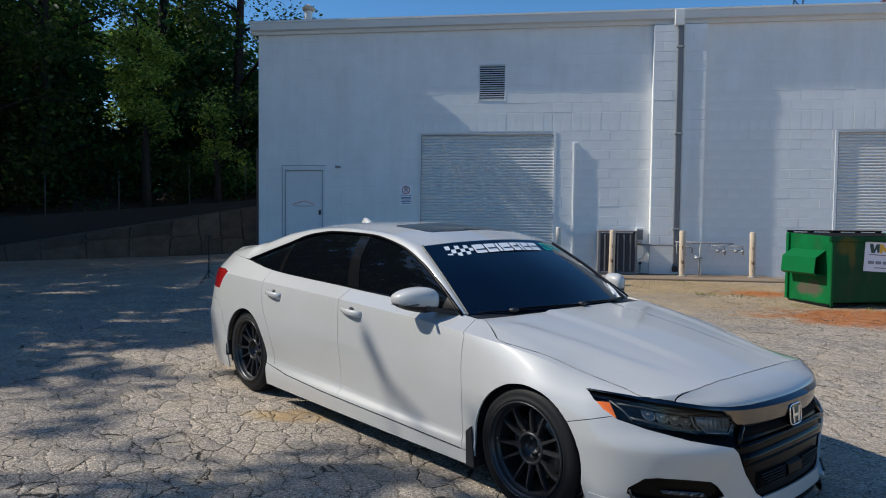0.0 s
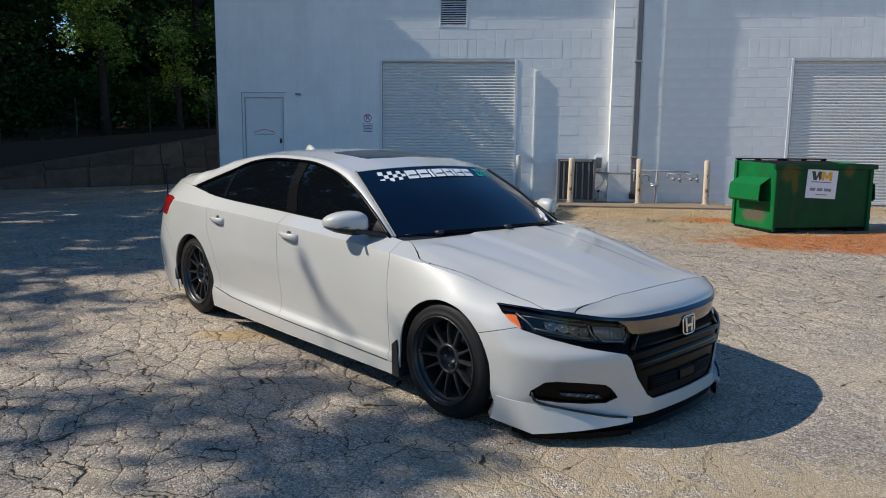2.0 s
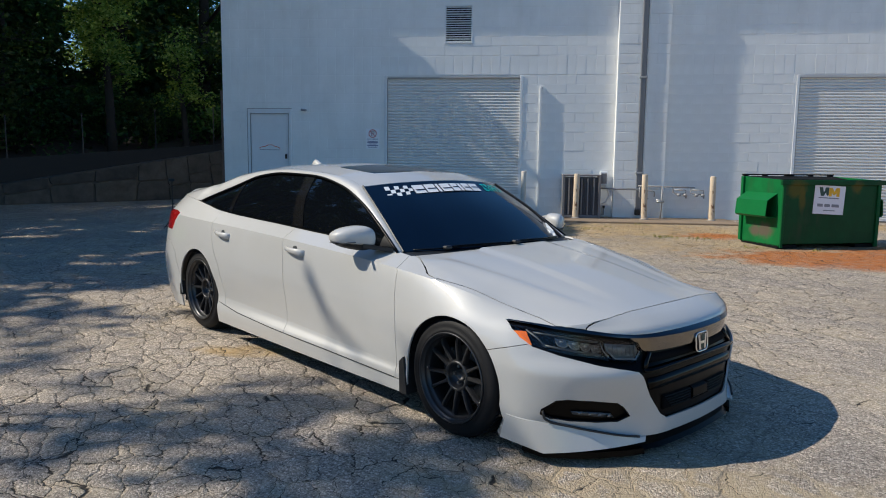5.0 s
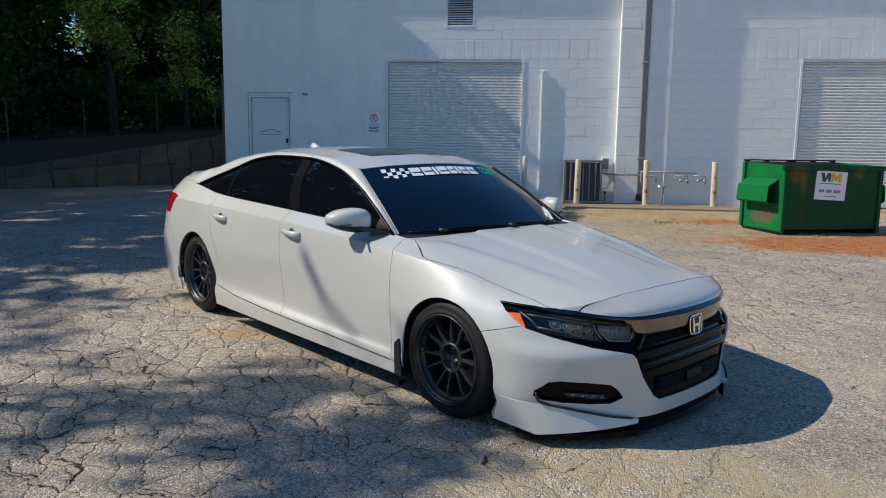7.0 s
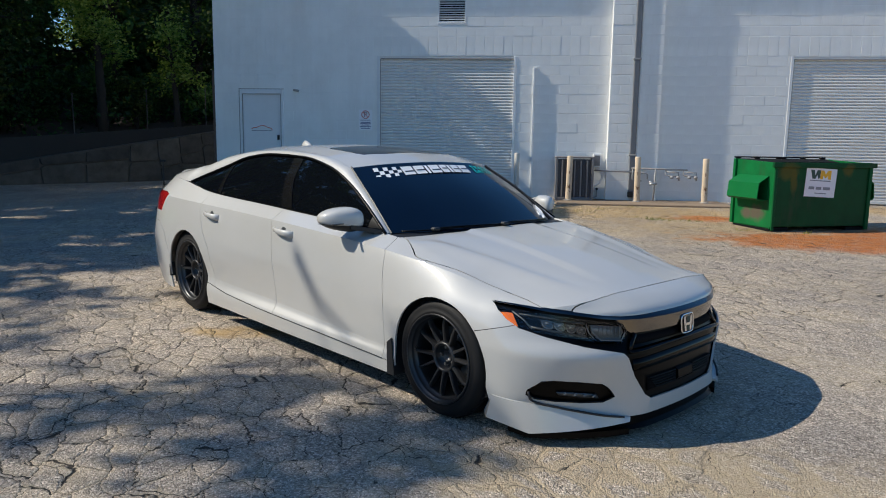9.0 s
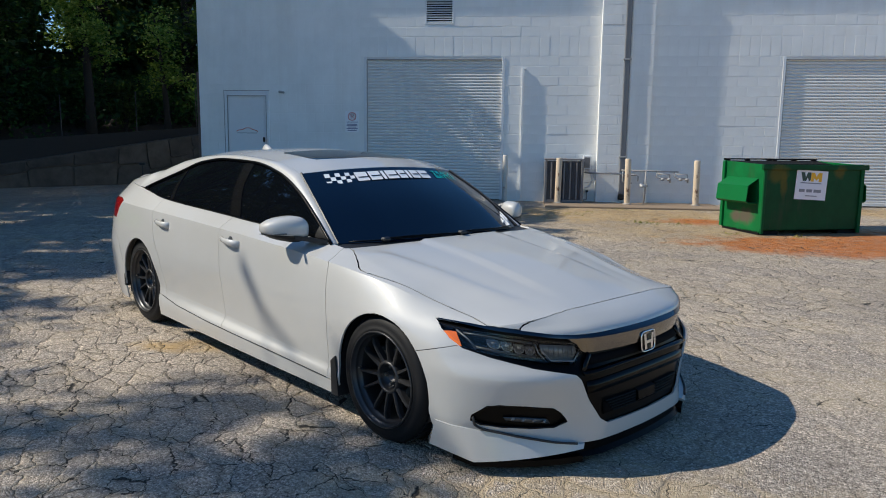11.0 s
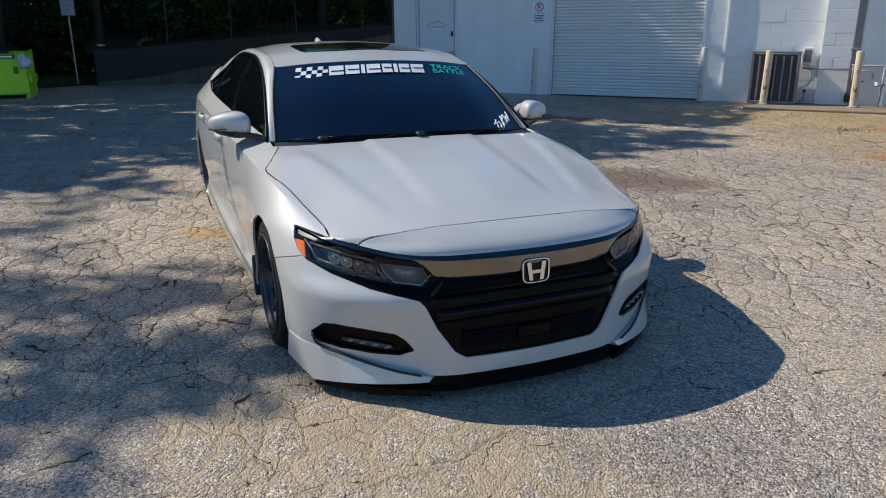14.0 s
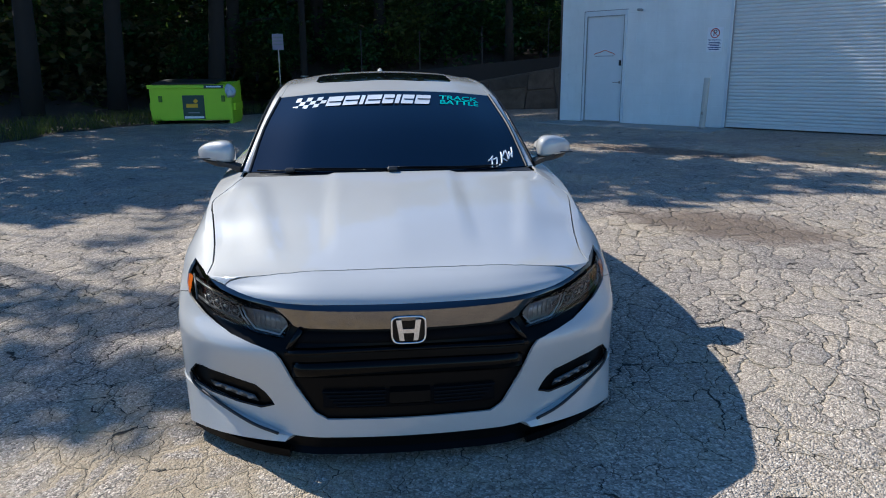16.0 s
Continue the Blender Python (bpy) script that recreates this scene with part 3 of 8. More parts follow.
def build_bollard(x, y, r, top, lean, label, mat):
    z0 = PAD_TOP - 0.006
    b = thing("bollard", pose(x, y, z0, 0, lean, 0), label, "bollard", "bollards before the wall")
    h = top - z0
    bm = bmesh.new()
    prof = [(r * 1.02, 0.0), (r * 1.01, h * 0.2), (r, h * 0.6), (r, h - 0.015), (r * 0.9, h), (0.001, h + 0.004)]
    lathe(bm, prof, 16, "z")
    part("post", bm, mat, b, smooth=True)
    part("collar", lathe(bmesh.new(), [(r * 1.5, 0.0), (r * 1.45, 0.02), (r * 1.02, 0.03)], 16, "z"), CONCRETE, b)
    return b


WHITE_POST = chipped_paint("dirty_white_post_paint", (0.60, 0.56, 0.50), (0.18, 0.09, 0.05), 0.36)
for x, top, lean in ((1.58, 1.17, 0.8), (3.0, 1.17, -0.8), (4.37, 1.15, -0.6)):
    build_bollard(x, 15.05, 0.062, top, lean, "cream steel bollard with chipped paint on the concrete pad", POST_PAINT)
build_bollard(-2.83, 15.2, 0.055, 1.18, 1.5, "dirty white rusted steel bollard beside the roll-up door", WHITE_POST)
build_bollard(0.47, 15.2, 0.055, 1.21, 0.5, "dirty white rusted steel bollard beside the roll-up door", WHITE_POST)


COIL = simple("dusky_coil_fins", (0.095, 0.094, 0.104), 0.7, vary=0.25, scale=5)


def build_ac():
    a = thing("air_conditioner", Matrix.Translation((1.70, 15.33, PAD_TOP)), "weathered grey outdoor air conditioning condenser on the concrete pad", "air conditioner")
    w, d, h = 0.80, 0.46, 0.885
    for x in (-w / 2 + 0.025, w / 2 - 0.025):
        part("corner_post", boxes((x, -d / 2 + 0.02, h / 2, 0.05, 0.04, h, 0.006)), AC_GREY, a)
        part("side_panel", boxes((x, 0.02, h / 2, 0.03, d - 0.05, h, 0.004)), AC_GREY, a)
    part("top_panel", boxes((0, 0, h + 0.015, w + 0.01, d, 0.035, 0.008)), AC_GREY, a)
    part("base_pan", boxes((0, 0, 0.03, w - 0.1, d, 0.06, 0.006)), AC_GREY, a)
    part("coil", boxes((0, 0.0, h / 2, w - 0.10, d - 0.1, h - 0.05)), COIL, a, "dark coil behind the grille")
    for i in range(5):
        part("grille_rib", boxes((-w / 2 + 0.14 + i * 0.13, -d / 2 + 0.012, h / 2 + 0.01, 0.03, 0.02, h - 0.12, 0.004)), AC_GREY, a)
    for i in range(22):
        part("fin", boxes((-w / 2 + 0.06 + i * (w - 0.12) / 21, -d / 2 + 0.035, h / 2, 0.008, 0.02, h - 0.10)), COIL, a)


build_ac()


def build_disconnect():
    b = thing("switch_box", Matrix.Translation((2.20, WALL_Y - 0.06, 1.07)), "grey electrical disconnect box with conduit on the wall", "electrical box")
    part("case", boxes((0, 0, 0, 0.16, 0.12, 0.29, 0.008)), WHITE_METAL, b)
    part("cover", boxes((0, -0.065, 0.0, 0.12, 0.012, 0.22, 0.004)), AC_GREY, b)
    bm = tube(bmesh.new(), [(0.03, 0, -0.14), (0.10, -0.02, -0.24), (0.12, -0.03, -0.38), (0.06, -0.05, -0.5), (-0.04, -0.06, -0.55)], 0.017, 8)
    part("flexible_conduit", bm, WHITE_METAL, b)
    bm = tube(bmesh.new(), [(0.02, -0.02, -0.62), (0.02, -0.02, -0.78), (-0.05, -0.02, -0.80)], 0.014, 8)
    part("drain_pipe", bm, GREY_PIPE, b)
    part("valve", boxes((0.02, -0.03, -0.61, 0.05, 0.05, 0.05, 0.01)), BLACK_PLASTIC, b)


build_disconnect()


def build_gas_line():
    g = thing("gas_manifold", Matrix.Translation((0, 15.32, 0)), "grey steel gas pipes with regulators along the wall", "gas pipe")
    def run(name, pts, r=0.017, mat=None):
        part(name, tube(bmesh.new(), pts, r, 8), mat or GREY_PIPE, g, smooth=True)
    run("feed_pipe", [(2.16, 0.22, 0.86), (2.30, 0.06, 0.86), (3.02, 0.0, 0.85)], 0.020, GALV)
    run("header_pipe", [(2.90, 0.0, 0.925), (3.5, 0.0, 0.92), (4.06, 0.0, 0.905)], 0.016)
    run("riser", [(3.40, 0.0, 0.92), (3.40, 0.0, 0.55), (3.38, 0.0, PAD_TOP - 0.003)], 0.019)
    run("stub", [(2.93, 0.0, 0.93), (2.93, 0.0, 0.70), (2.98, 0.0, 0.66), (3.12, 0.0, 0.66)], 0.015)
    for x in (3.62, 3.98):
        run("drop_pipe", [(x, 0, 0.91), (x, 0, 0.80), (x + 0.05, -0.02, 0.78), (x + 0.24, -0.02, 0.77)], 0.015)
        run("upper_branch", [(x + 0.02, -0.02, 0.86), (x + 0.26, -0.02, 0.85), (x + 0.26, -0.02, 0.72)], 0.014)
        for dx in (0.12, 0.25):
            bm = bmesh.new()
            lathe(bm, [(0.001, -0.03), (0.035, -0.03), (0.045, -0.008), (0.045, 0.008), (0.03, 0.03), (0.001, 0.03)], 12, "z")
            bmesh.ops.transform(bm, matrix=Matrix.Translation((x + dx, -0.02, 0.75)), verts=bm.verts)
            part("regulator", bm, GREY_PIPE, g, smooth=True)
        run("elbow", [(x + 0.25, -0.02, 0.77), (x + 0.27, -0.02, 0.75), (x + 0.27, -0.02, 0.68)], 0.018)
    run("branch", [(3.0, -0.01, 0.84), (3.2, -0.01, 0.83), (3.24, -0.01, 0.80), (3.24, -0.01, 0.70)], 0.015)
    bm = bmesh.new()
    lathe(bm, [(0.001, -0.02), (0.06, -0.02), (0.07, 0.0), (0.06, 0.02), (0.001, 0.03)], 14, "z")
    bmesh.ops.transform(bm, matrix=Matrix.Translation((3.34, -0.03, 0.60)), verts=bm.verts)
    part("valve_wheel", bm, GALV, g, smooth=True)
    run("valve_arm", [(3.28, -0.02, 0.64), (3.44, -0.02, 0.60)], 0.02, GALV)


build_gas_line()


# ---- roof fittings ----
def build_roof_vent():
    r = thing("roof_vent_pipe", Matrix.Translation((-5.52, 16.6, 5.72)), "beige metal roof vent pipe with a rain cap", "vent pipe")
    bm = lathe(bmesh.new(), [(0.09, 0), (0.09, 0.58), (0.085, 0.59)], 16, "z")
    part("pipe", bm, GUTTER, r, smooth=True)
    bm = lathe(bmesh.new(), [(0.088, 0.585), (0.14, 0.60), (0.15, 0.66), (0.06, 0.73), (0.001, 0.74)], 16, "z")
    part("rain_cap", bm, POST_PAINT, r, smooth=True)


build_roof_vent()


def build_crane(name, x, y, top, arm, mat, label):
    """A thin mast on the ground far behind, with a short lattice arm at its head."""
    g = thing(name, pose(x, y, 0.2), label, "mast")
    part("mast", tube(bmesh.new(), [(0, 0, 0), (0, 0, top)], 0.10, 8), mat, g)
    w, n = 0.5, 5
    d = Vector(arm)
    L = d.length
    d.normalize()
    s = Vector((-d.z, 0, d.x))
    base = Vector((0, 0, top)) - d * L * 0.35
    for q in (-1, 1):
        part("chord", tube(bmesh.new(), [base + s * q * w / 2, base + d * L + s * q * w / 2], 0.045, 6), mat, g)
    for i in range(n):
        q = 1 if i % 2 else -1
        part("lacing", tube(bmesh.new(), [base + d * (L * i / n) + s * q * w / 2, base + d * (L * (i + 1) / n) - s * q * w / 2], 0.03, 6), mat, g)


build_crane("red_crane_mast", 18.6, 44.0, 13.3, (2.0, 0, 1.0), simple("red_lead_paint", (0.22, 0.05, 0.04), 0.6), "dark red lattice boom on a mast far behind the roof")
build_crane("blue_crane_mast", 14.4, 44.0, 13.4, (0.2, 0, 2.2), simple("dark_blue_steel", (0.03, 0.05, 0.10), 0.6), "dark blue lattice mast far behind the roof")


# ---- dumpsters ----
def stained_green(name, color, stain, spots, streak):
    """Dumpster paint with stains of their own shape: spots are (x, y, z, radius) on the thing."""
    m = Mat(name, color, 0.5)
    base = m.mix(m.ramp(m.noise(3, 5, 0.6), [(0.3, 0.0), (0.7, 1.0)]), tuple(c * 0.78 for c in color), tuple(c * 1.22 for c in color))
    rag = m.math("MULTIPLY_ADD", m.noise(9, 6, 0.65), 0.9, -0.45)
    for x, y, z, rx, rz in spots:
        mp = m.node("ShaderNodeMapping", Vector=m.tex.outputs["Object"])
        mp.inputs["Location"].default_value = (-x / rx, -y / rx, -z / rz)
        mp.inputs["Scale"].default_value = (1 / rx, 1 / rx, 1 / rz)
        ln = m.node("ShaderNodeVectorMath")
        ln.operation = "LENGTH"
        m.t.links.new(mp.outputs[0], ln.inputs[0])
        base = m.mix(m.ramp(m.math("ADD", ln.outputs["Value"], rag), [(0.45, streak), (1.05, 0.0)]), base, stain)
    dirt = m.ramp(m.noise(2.0, 7, 0.7, m.co(2.5, 2.5, 0.5)), [(0.52, 0.0), (0.75, 0.5)])
    m.set("Base Color", m.mix(dirt, base, (0.05, 0.05, 0.03)))
    m.set("Specular IOR Level", 0.2)
    m.bump(m.noise(5, 5), 0.12, 0.01)
    return m.m


LID_GAP_BLACK = matt(simple("weathered_black_lid_and_shadow_gap", (0.010, 0.010, 0.011), 0.7, vary=0.3), 0.1)
SCRAPED_GREEN = stained_green("green_paint_with_scrape", (0.009, 0.135, 0.034), (0.105, 0.085, 0.065), ((0.0, 0.36, 0.25, 0.24, 0.15), (0.0, 0.58, 0.24, 0.17, 0.11)), 0.95)
# base green darkened for the shaded front; ochre stains on top
SHADE_STAINED_GREEN = stained_green("shade_green_paint_with_ochre_stains", (0.004, 0.060, 0.016), (0.15, 0.11, 0.008), ((0.24, 0.0, 0.90, 0.20, 0.17), (0.34, 0.0, 0.75, 0.07, 0.22), (1.28, 0.0, 0.93, 0.12, 0.12)), 0.6)


def build_green_dumpster():
    """A front-load container: straight ends, fork pockets, thin black lids, rim."""
    d = thing("green_dumpster", pose(4.277, 10.82, ground_z(4.28, 10.9), 0, 0, 18.5), "dark green steel front-load dumpster with fork pockets and black lids", "dumpster")
    L, D, hf, hb = 1.70, 0.96, 1.03, 1.07
    t = 0.03
    yz = [(0.03, 0.04), (D - 0.02, 0.04), (D + 0.01, hb), (0.0, hf), (0.0, 0.10)]
    part("end_panel", prism(bmesh.new(), yz, t, lambda a, b, c: (c, a, b)), SCRAPED_GREEN, d, "green end with a grey scraped patch")
    part("end_panel", prism(bmesh.new(), yz, t, lambda a, b, c: (L - t + c, a, b)), GREEN_BIN, d)
    part("front_panel", boxes((L / 2, 0.012, 0.545, L - 0.06, 0.024, 0.93, 0.004)), SHADE_STAINED_GREEN, d, "green front with ochre stains, its shade put into the colour")
    # skids coloured near-black to stand in for the shadow gap underneath
    for x in (0.17, L - 0.17):
        part("skid", boxes((x, D / 2, 0.03, 0.34, D - 0.08, 0.06, 0.006)), LID_GAP_BLACK, d)
    part("back_panel", boxes((L / 2, D - 0.015, 0.55, L - 0.06, 0.024, 1.0, 0.004)), GREEN_SHADE, d)
    part("floor_plate", boxes((L / 2, D / 2, 0.085, L - 0.06, D - 0.06, 0.03)), GREEN_SHADE, d)
    part("front_rim", boxes((L / 2 + 0.01, -0.014, hf - 0.035, L + 0.10, 0.05, 0.075, 0.006)), SHADE_STAINED_GREEN, d)
    part("front_post", boxes((0.02, -0.006, 0.50, 0.045, 0.03, 0.96, 0.005)), GREEN_SHADE, d)
    part("front_post", boxes((L - 0.03, -0.008, 0.50, 0.06, 0.035, 0.96, 0.005)), GREEN_SHADE, d)
    for side, x in ((-1, 0.0), (1, L)):
        bm = bmesh.new()
        prof = [(0.0, 0.46), (0.0, 0.83), (side * 0.17, 0.72), (side * 0.19, 0.49), (side * 0.15, 0.46)]
        prism(bm, prof, D - 0.22, lambda a, b, c: (x + a, 0.11 + c, b))
        bmesh.ops.recalc_face_normals(bm, faces=bm.faces)
        for f in [f for f in bm.faces if abs(f.normal.y) > 0.9]:
            bmesh.ops.delete(bm, geom=[f], context="FACES_ONLY")
        pk = part("fork_pocket", bm, GREEN_BIN, d)
        pk.modifiers.new("thick", "SOLIDIFY").thickness = 0.012
        # near-black plate put in for the shade inside the pocket
        part("pocket_lining", boxes((x + side * 0.07, 0.34, 0.60, 0.12, 0.02, 0.24)), DARK_VOID, d)
        part("brace", boxes((x + side * 0.012, D - 0.03, 0.56, 0.05, 0.06, 1.02, 0.006)), GREEN_BIN, d)
    lid_len = L / 2 - 0.02
    for x in (0.01, L / 2 + 0.005):
        part("lid", prism(bmesh.new(), [(-0.01, hf - 0.004), (0.45, hf - 0.040), (D + 0.01, hb - 0.010), (D + 0.01, hb + 0.004), (0.45, hf - 0.026), (-0.01, hf + 0.010)], lid_len, lambda a, b, c: (x + c, a, b)), LID_GAP_BLACK, d, "thin black plastic lid")
    for x in (0.05, 0.40, 0.80, 0.89, 1.25, 1.62):
        part("hinge", boxes((x, D + 0.01, hb + 0.020, 0.085, 0.06, 0.034, 0.010)), LID_GAP_BLACK, d)
    part("hinge_rod", tube(bmesh.new(), [(0.0, D + 0.03, hb + 0.026), (L, D + 0.03, hb + 0.026)], 0.011, 8), LID_GAP_BLACK, d)
    tilt = lambda a, b, c: (0.80 + a * 0.9986 + b * 0.052, -0.0055 - c, 0.735 - a * 0.052 + b * 0.9986)
    flat = lambda x0, z0, x1, z1, c: prism(bmesh.new(), [(x0, z0), (x1, z0), (x1, z1), (x0, z1)], 0.003, lambda a, b, e: tilt(a, b, c + e))
    lab = part("label_plate", prism(bmesh.new(), [(-0.265, -0.215), (0.265, -0.215), (0.265, 0.215), (-0.265, 0.215)], 0.006, lambda a, b, c: tilt(a, b, c - 0.004)), SIGN_WHITE, d, "white label with green and yellow mark")
    zig = [(-0.175, 0.15), (-0.115, 0.15), (-0.09, 0.07), (-0.06, 0.15), (-0.005, 0.15), (-0.005, 0.04), (-0.03, 0.02), (-0.055, 0.08), (-0.085, 0.02), (-0.135, 0.02)]
    part("mark", prism(bmesh.new(), zig, 0.003, lambda a, b, c: tilt(a - 0.02, b + 0.035, c + 0.002)), GREEN_INK, lab)
    zag = [(0.0, 0.02), (0.0, 0.15), (0.055, 0.15), (0.09, 0.09), (0.125, 0.15), (0.185, 0.15), (0.185, 0.02), (0.135, 0.02), (0.135, 0.075), (0.092, 0.035), (0.048, 0.075), (0.048, 0.02)]
    part("mark", prism(bmesh.new(), zag, 0.003, lambda a, b, c: tilt(a - 0.02, b + 0.035, c + 0.002)), YELLOW_INK, lab)
    part("line_of_text", flat(-0.19, 0.022, 0.165, 0.036, 0.002), GREY_INK, lab)
    for x0, x1 in ((-0.20, -0.105), (-0.075, 0.02), (0.05, 0.175)):
        part("line_of_text", flat(x0, -0.105, x1, -0.062, 0.002), GREY_INK, lab)
    part("line_of_text", flat(-0.09, -0.165, 0.11, -0.152, 0.002), GREY_INK, lab)
    return d


build_green_dumpster()


def build_lime_dumpster():
    d = thing("lime_dumpster", pose(-15.71, 10.40, 0.0, 0, 0, 48), "bright lime green steel dumpster standing at the wood edge", "dumpster")
    L, D, h = 2.12, 1.30, 1.02
    yz = [(0.0, 0.10), (D, 0.10), (D, h + 0.1), (0.0, h)]
    part("front_panel", boxes((L / 2, 0.02, 0.53, L - 0.02, 0.04, 0.86, 0.006)), LIME_BIN, d)
    part("end_panel", prism(bmesh.new(), yz, 0.04, lambda a, b, c: (c, a + 0.04, b)), LIME_BIN, d)
    part("end_panel", prism(bmesh.new(), yz, 0.04, lambda a, b, c: (L - 0.04 + c, a + 0.04, b)), LIME_BIN, d)
    part("back_panel", boxes((L / 2, D, 0.58, L, 0.04, 1.0, 0.006)), LIME_BIN, d)
    part("floor_plate", boxes((L / 2, D / 2, 0.12, L, D, 0.04)), LIME_BIN, d)
    part("front_rim", boxes((L / 2, -0.01, h - 0.05, L + 0.06, 0.08, 0.10, 0.008)), LIME_BIN, d)
    for x in (0.06, L - 0.06):
        part("skid", boxes((x, D / 2, 0.05, 0.09, D - 0.1, 0.10, 0.01)), LIME_BIN, d)
        part("hook", boxes((0.28 if x < 1 else L - 0.22, -0.02, 0.66, 0.09, 0.05, 0.16, 0.01)), LIME_DARK, d)
    for x in (-0.02, L + 0.02):
        s = -1 if x < 0 else 1
        part("fork_pocket", boxes((x + s * 0.01, D / 2, 0.45, 0.06, D - 0.3, 0.2, 0.01)), LIME_BIN, d)
    part("lid", prism(bmesh.new(), [(-0.02, h + 0.01), (D, h + 0.11), (D, h + 0.14), (-0.02, h + 0.04)], L - 0.5, lambda a, b, c: (0.1 + c, a, b)), BLACK_PLASTIC, d, "black plastic lid")
    lab = part("label_plate", boxes((1.12, -0.004, 0.44, 0.56, 0.006, 0.62)), GREEN_INK, d, "dark label with a lime star mark")
    part("mark", boxes((1.08, -0.009, 0.48, 0.30, 0.004, 0.10), (1.18, -0.009, 0.60, 0.09, 0.004, 0.10, 0, Matrix.Rotation(0.78, 4, "Y"))), YELLOW_INK, lab)
    part("line_of_text", boxes((1.12, -0.009, 0.30, 0.3, 0.004, 0.03)), GREY_INK, lab)
    part("line_of_text", boxes((1.12, -0.009, 0.18, 0.5, 0.004, 0.06)), SIGN_WHITE, lab)
    top = part("name_plate", boxes((1.68, -0.052, h - 0.05, 0.50, 0.006, 0.085)), GREEN_INK, d)
    part("line_of_text", boxes((1.68, -0.056, h - 0.05, 0.38, 0.004, 0.035)), SIGN_WHITE, top)
    return d


LIME_DARK = simple("worn_dark_lime", (0.12, 0.22, 0.02), 0.6, vary=0.3)
build_lime_dumpster()


def build_trash_bag():
    bm = bmesh.new()
    bmesh.ops.create_icosphere(bm, subdivisions=3, radius=0.115)
    for v in bm.verts:
        n = noise.noise(v.co * 9) * 0.09 + noise.noise(v.co * 23) * 0.03
        v.co += v.co.normalized() * n
        v.co.z = v.co.z * 1.35
    b = link("trash_bag", bm, simple("pale_plastic_bag", (0.55, 0.58, 0.62), 0.35), smooth=True)
    b.matrix_world = Matrix.Translation((-14.20, 11.88, 0.86))
    tagged(b, "pale plastic trash bag hanging over the dumpster edge", "trash bag")


build_trash_bag()


# ---- light stand behind the car, posts by the wood ----
def build_light_stand():
    s = thing("light_stand", Matrix.Translation((-5.75, 11.9, ground_z(-5.75, 11.9))) @ Matrix.Diagonal((0.7, 0.7, 0.43, 1)), "black folding tripod light stand on the asphalt", "light stand")
    part("column", tube(bmesh.new(), [(0, 0, 0.25), (0, 0, 1.75)], 0.016, 8), BLACK_PLASTIC, s)
    part("upper_tube", tube(bmesh.new(), [(0, 0, 1.7), (0, 0, 1.95)], 0.011, 8), BLACK_PLASTIC, s)
    part("clamp", boxes((0.01, 0, 1.0, 0.06, 0.05, 0.06, 0.01)), BLACK_PLASTIC, s)
    part("collar", boxes((0, 0, 0.55, 0.05, 0.05, 0.05, 0.01)), BLACK_PLASTIC, s)
    for k in range(3):
        a = 0.4 + k * 2.094
        c, d = math.cos(a), math.sin(a)
        part("leg", tube(bmesh.new(), [(0, 0, 0.55), (c * 0.22, d * 0.22, 0.22), (c * 0.40, d * 0.40, 0.01)], 0.012, 6), BLACK_PLASTIC, s)
        part("leg_brace", tube(bmesh.new(), [(0, 0, 0.27), (c * 0.22, d * 0.22, 0.22)], 0.008, 6), BLACK_PLASTIC, s)
    part("lamp_head", boxes((0, 0, 1.98, 0.14, 0.06, 0.09, 0.01)), BLACK_PLASTIC, s)


build_light_stand()


# ---- retaining wall, bank, posts ----
RW0, RW1 = Vector((-9.0, 26.75, 0)), Vector((-16.9, 15.95, 0))
RW_DIR = (RW1 - RW0).normalized()
RW_OUT = Vector((-RW_DIR.y, RW_DIR.x, 0))
if RW_OUT.dot(Vector((0, 0, 0)) - RW0) < 0:
    RW_OUT = -RW_OUT
RW_LEN = (RW1 - RW0).length


def rw_top(s):
    """The stone face falls from the building end to nothing at the yard's edge."""
    return max(0.12, 1.93 - 1.52 * (s - 1.0) / 9.8)


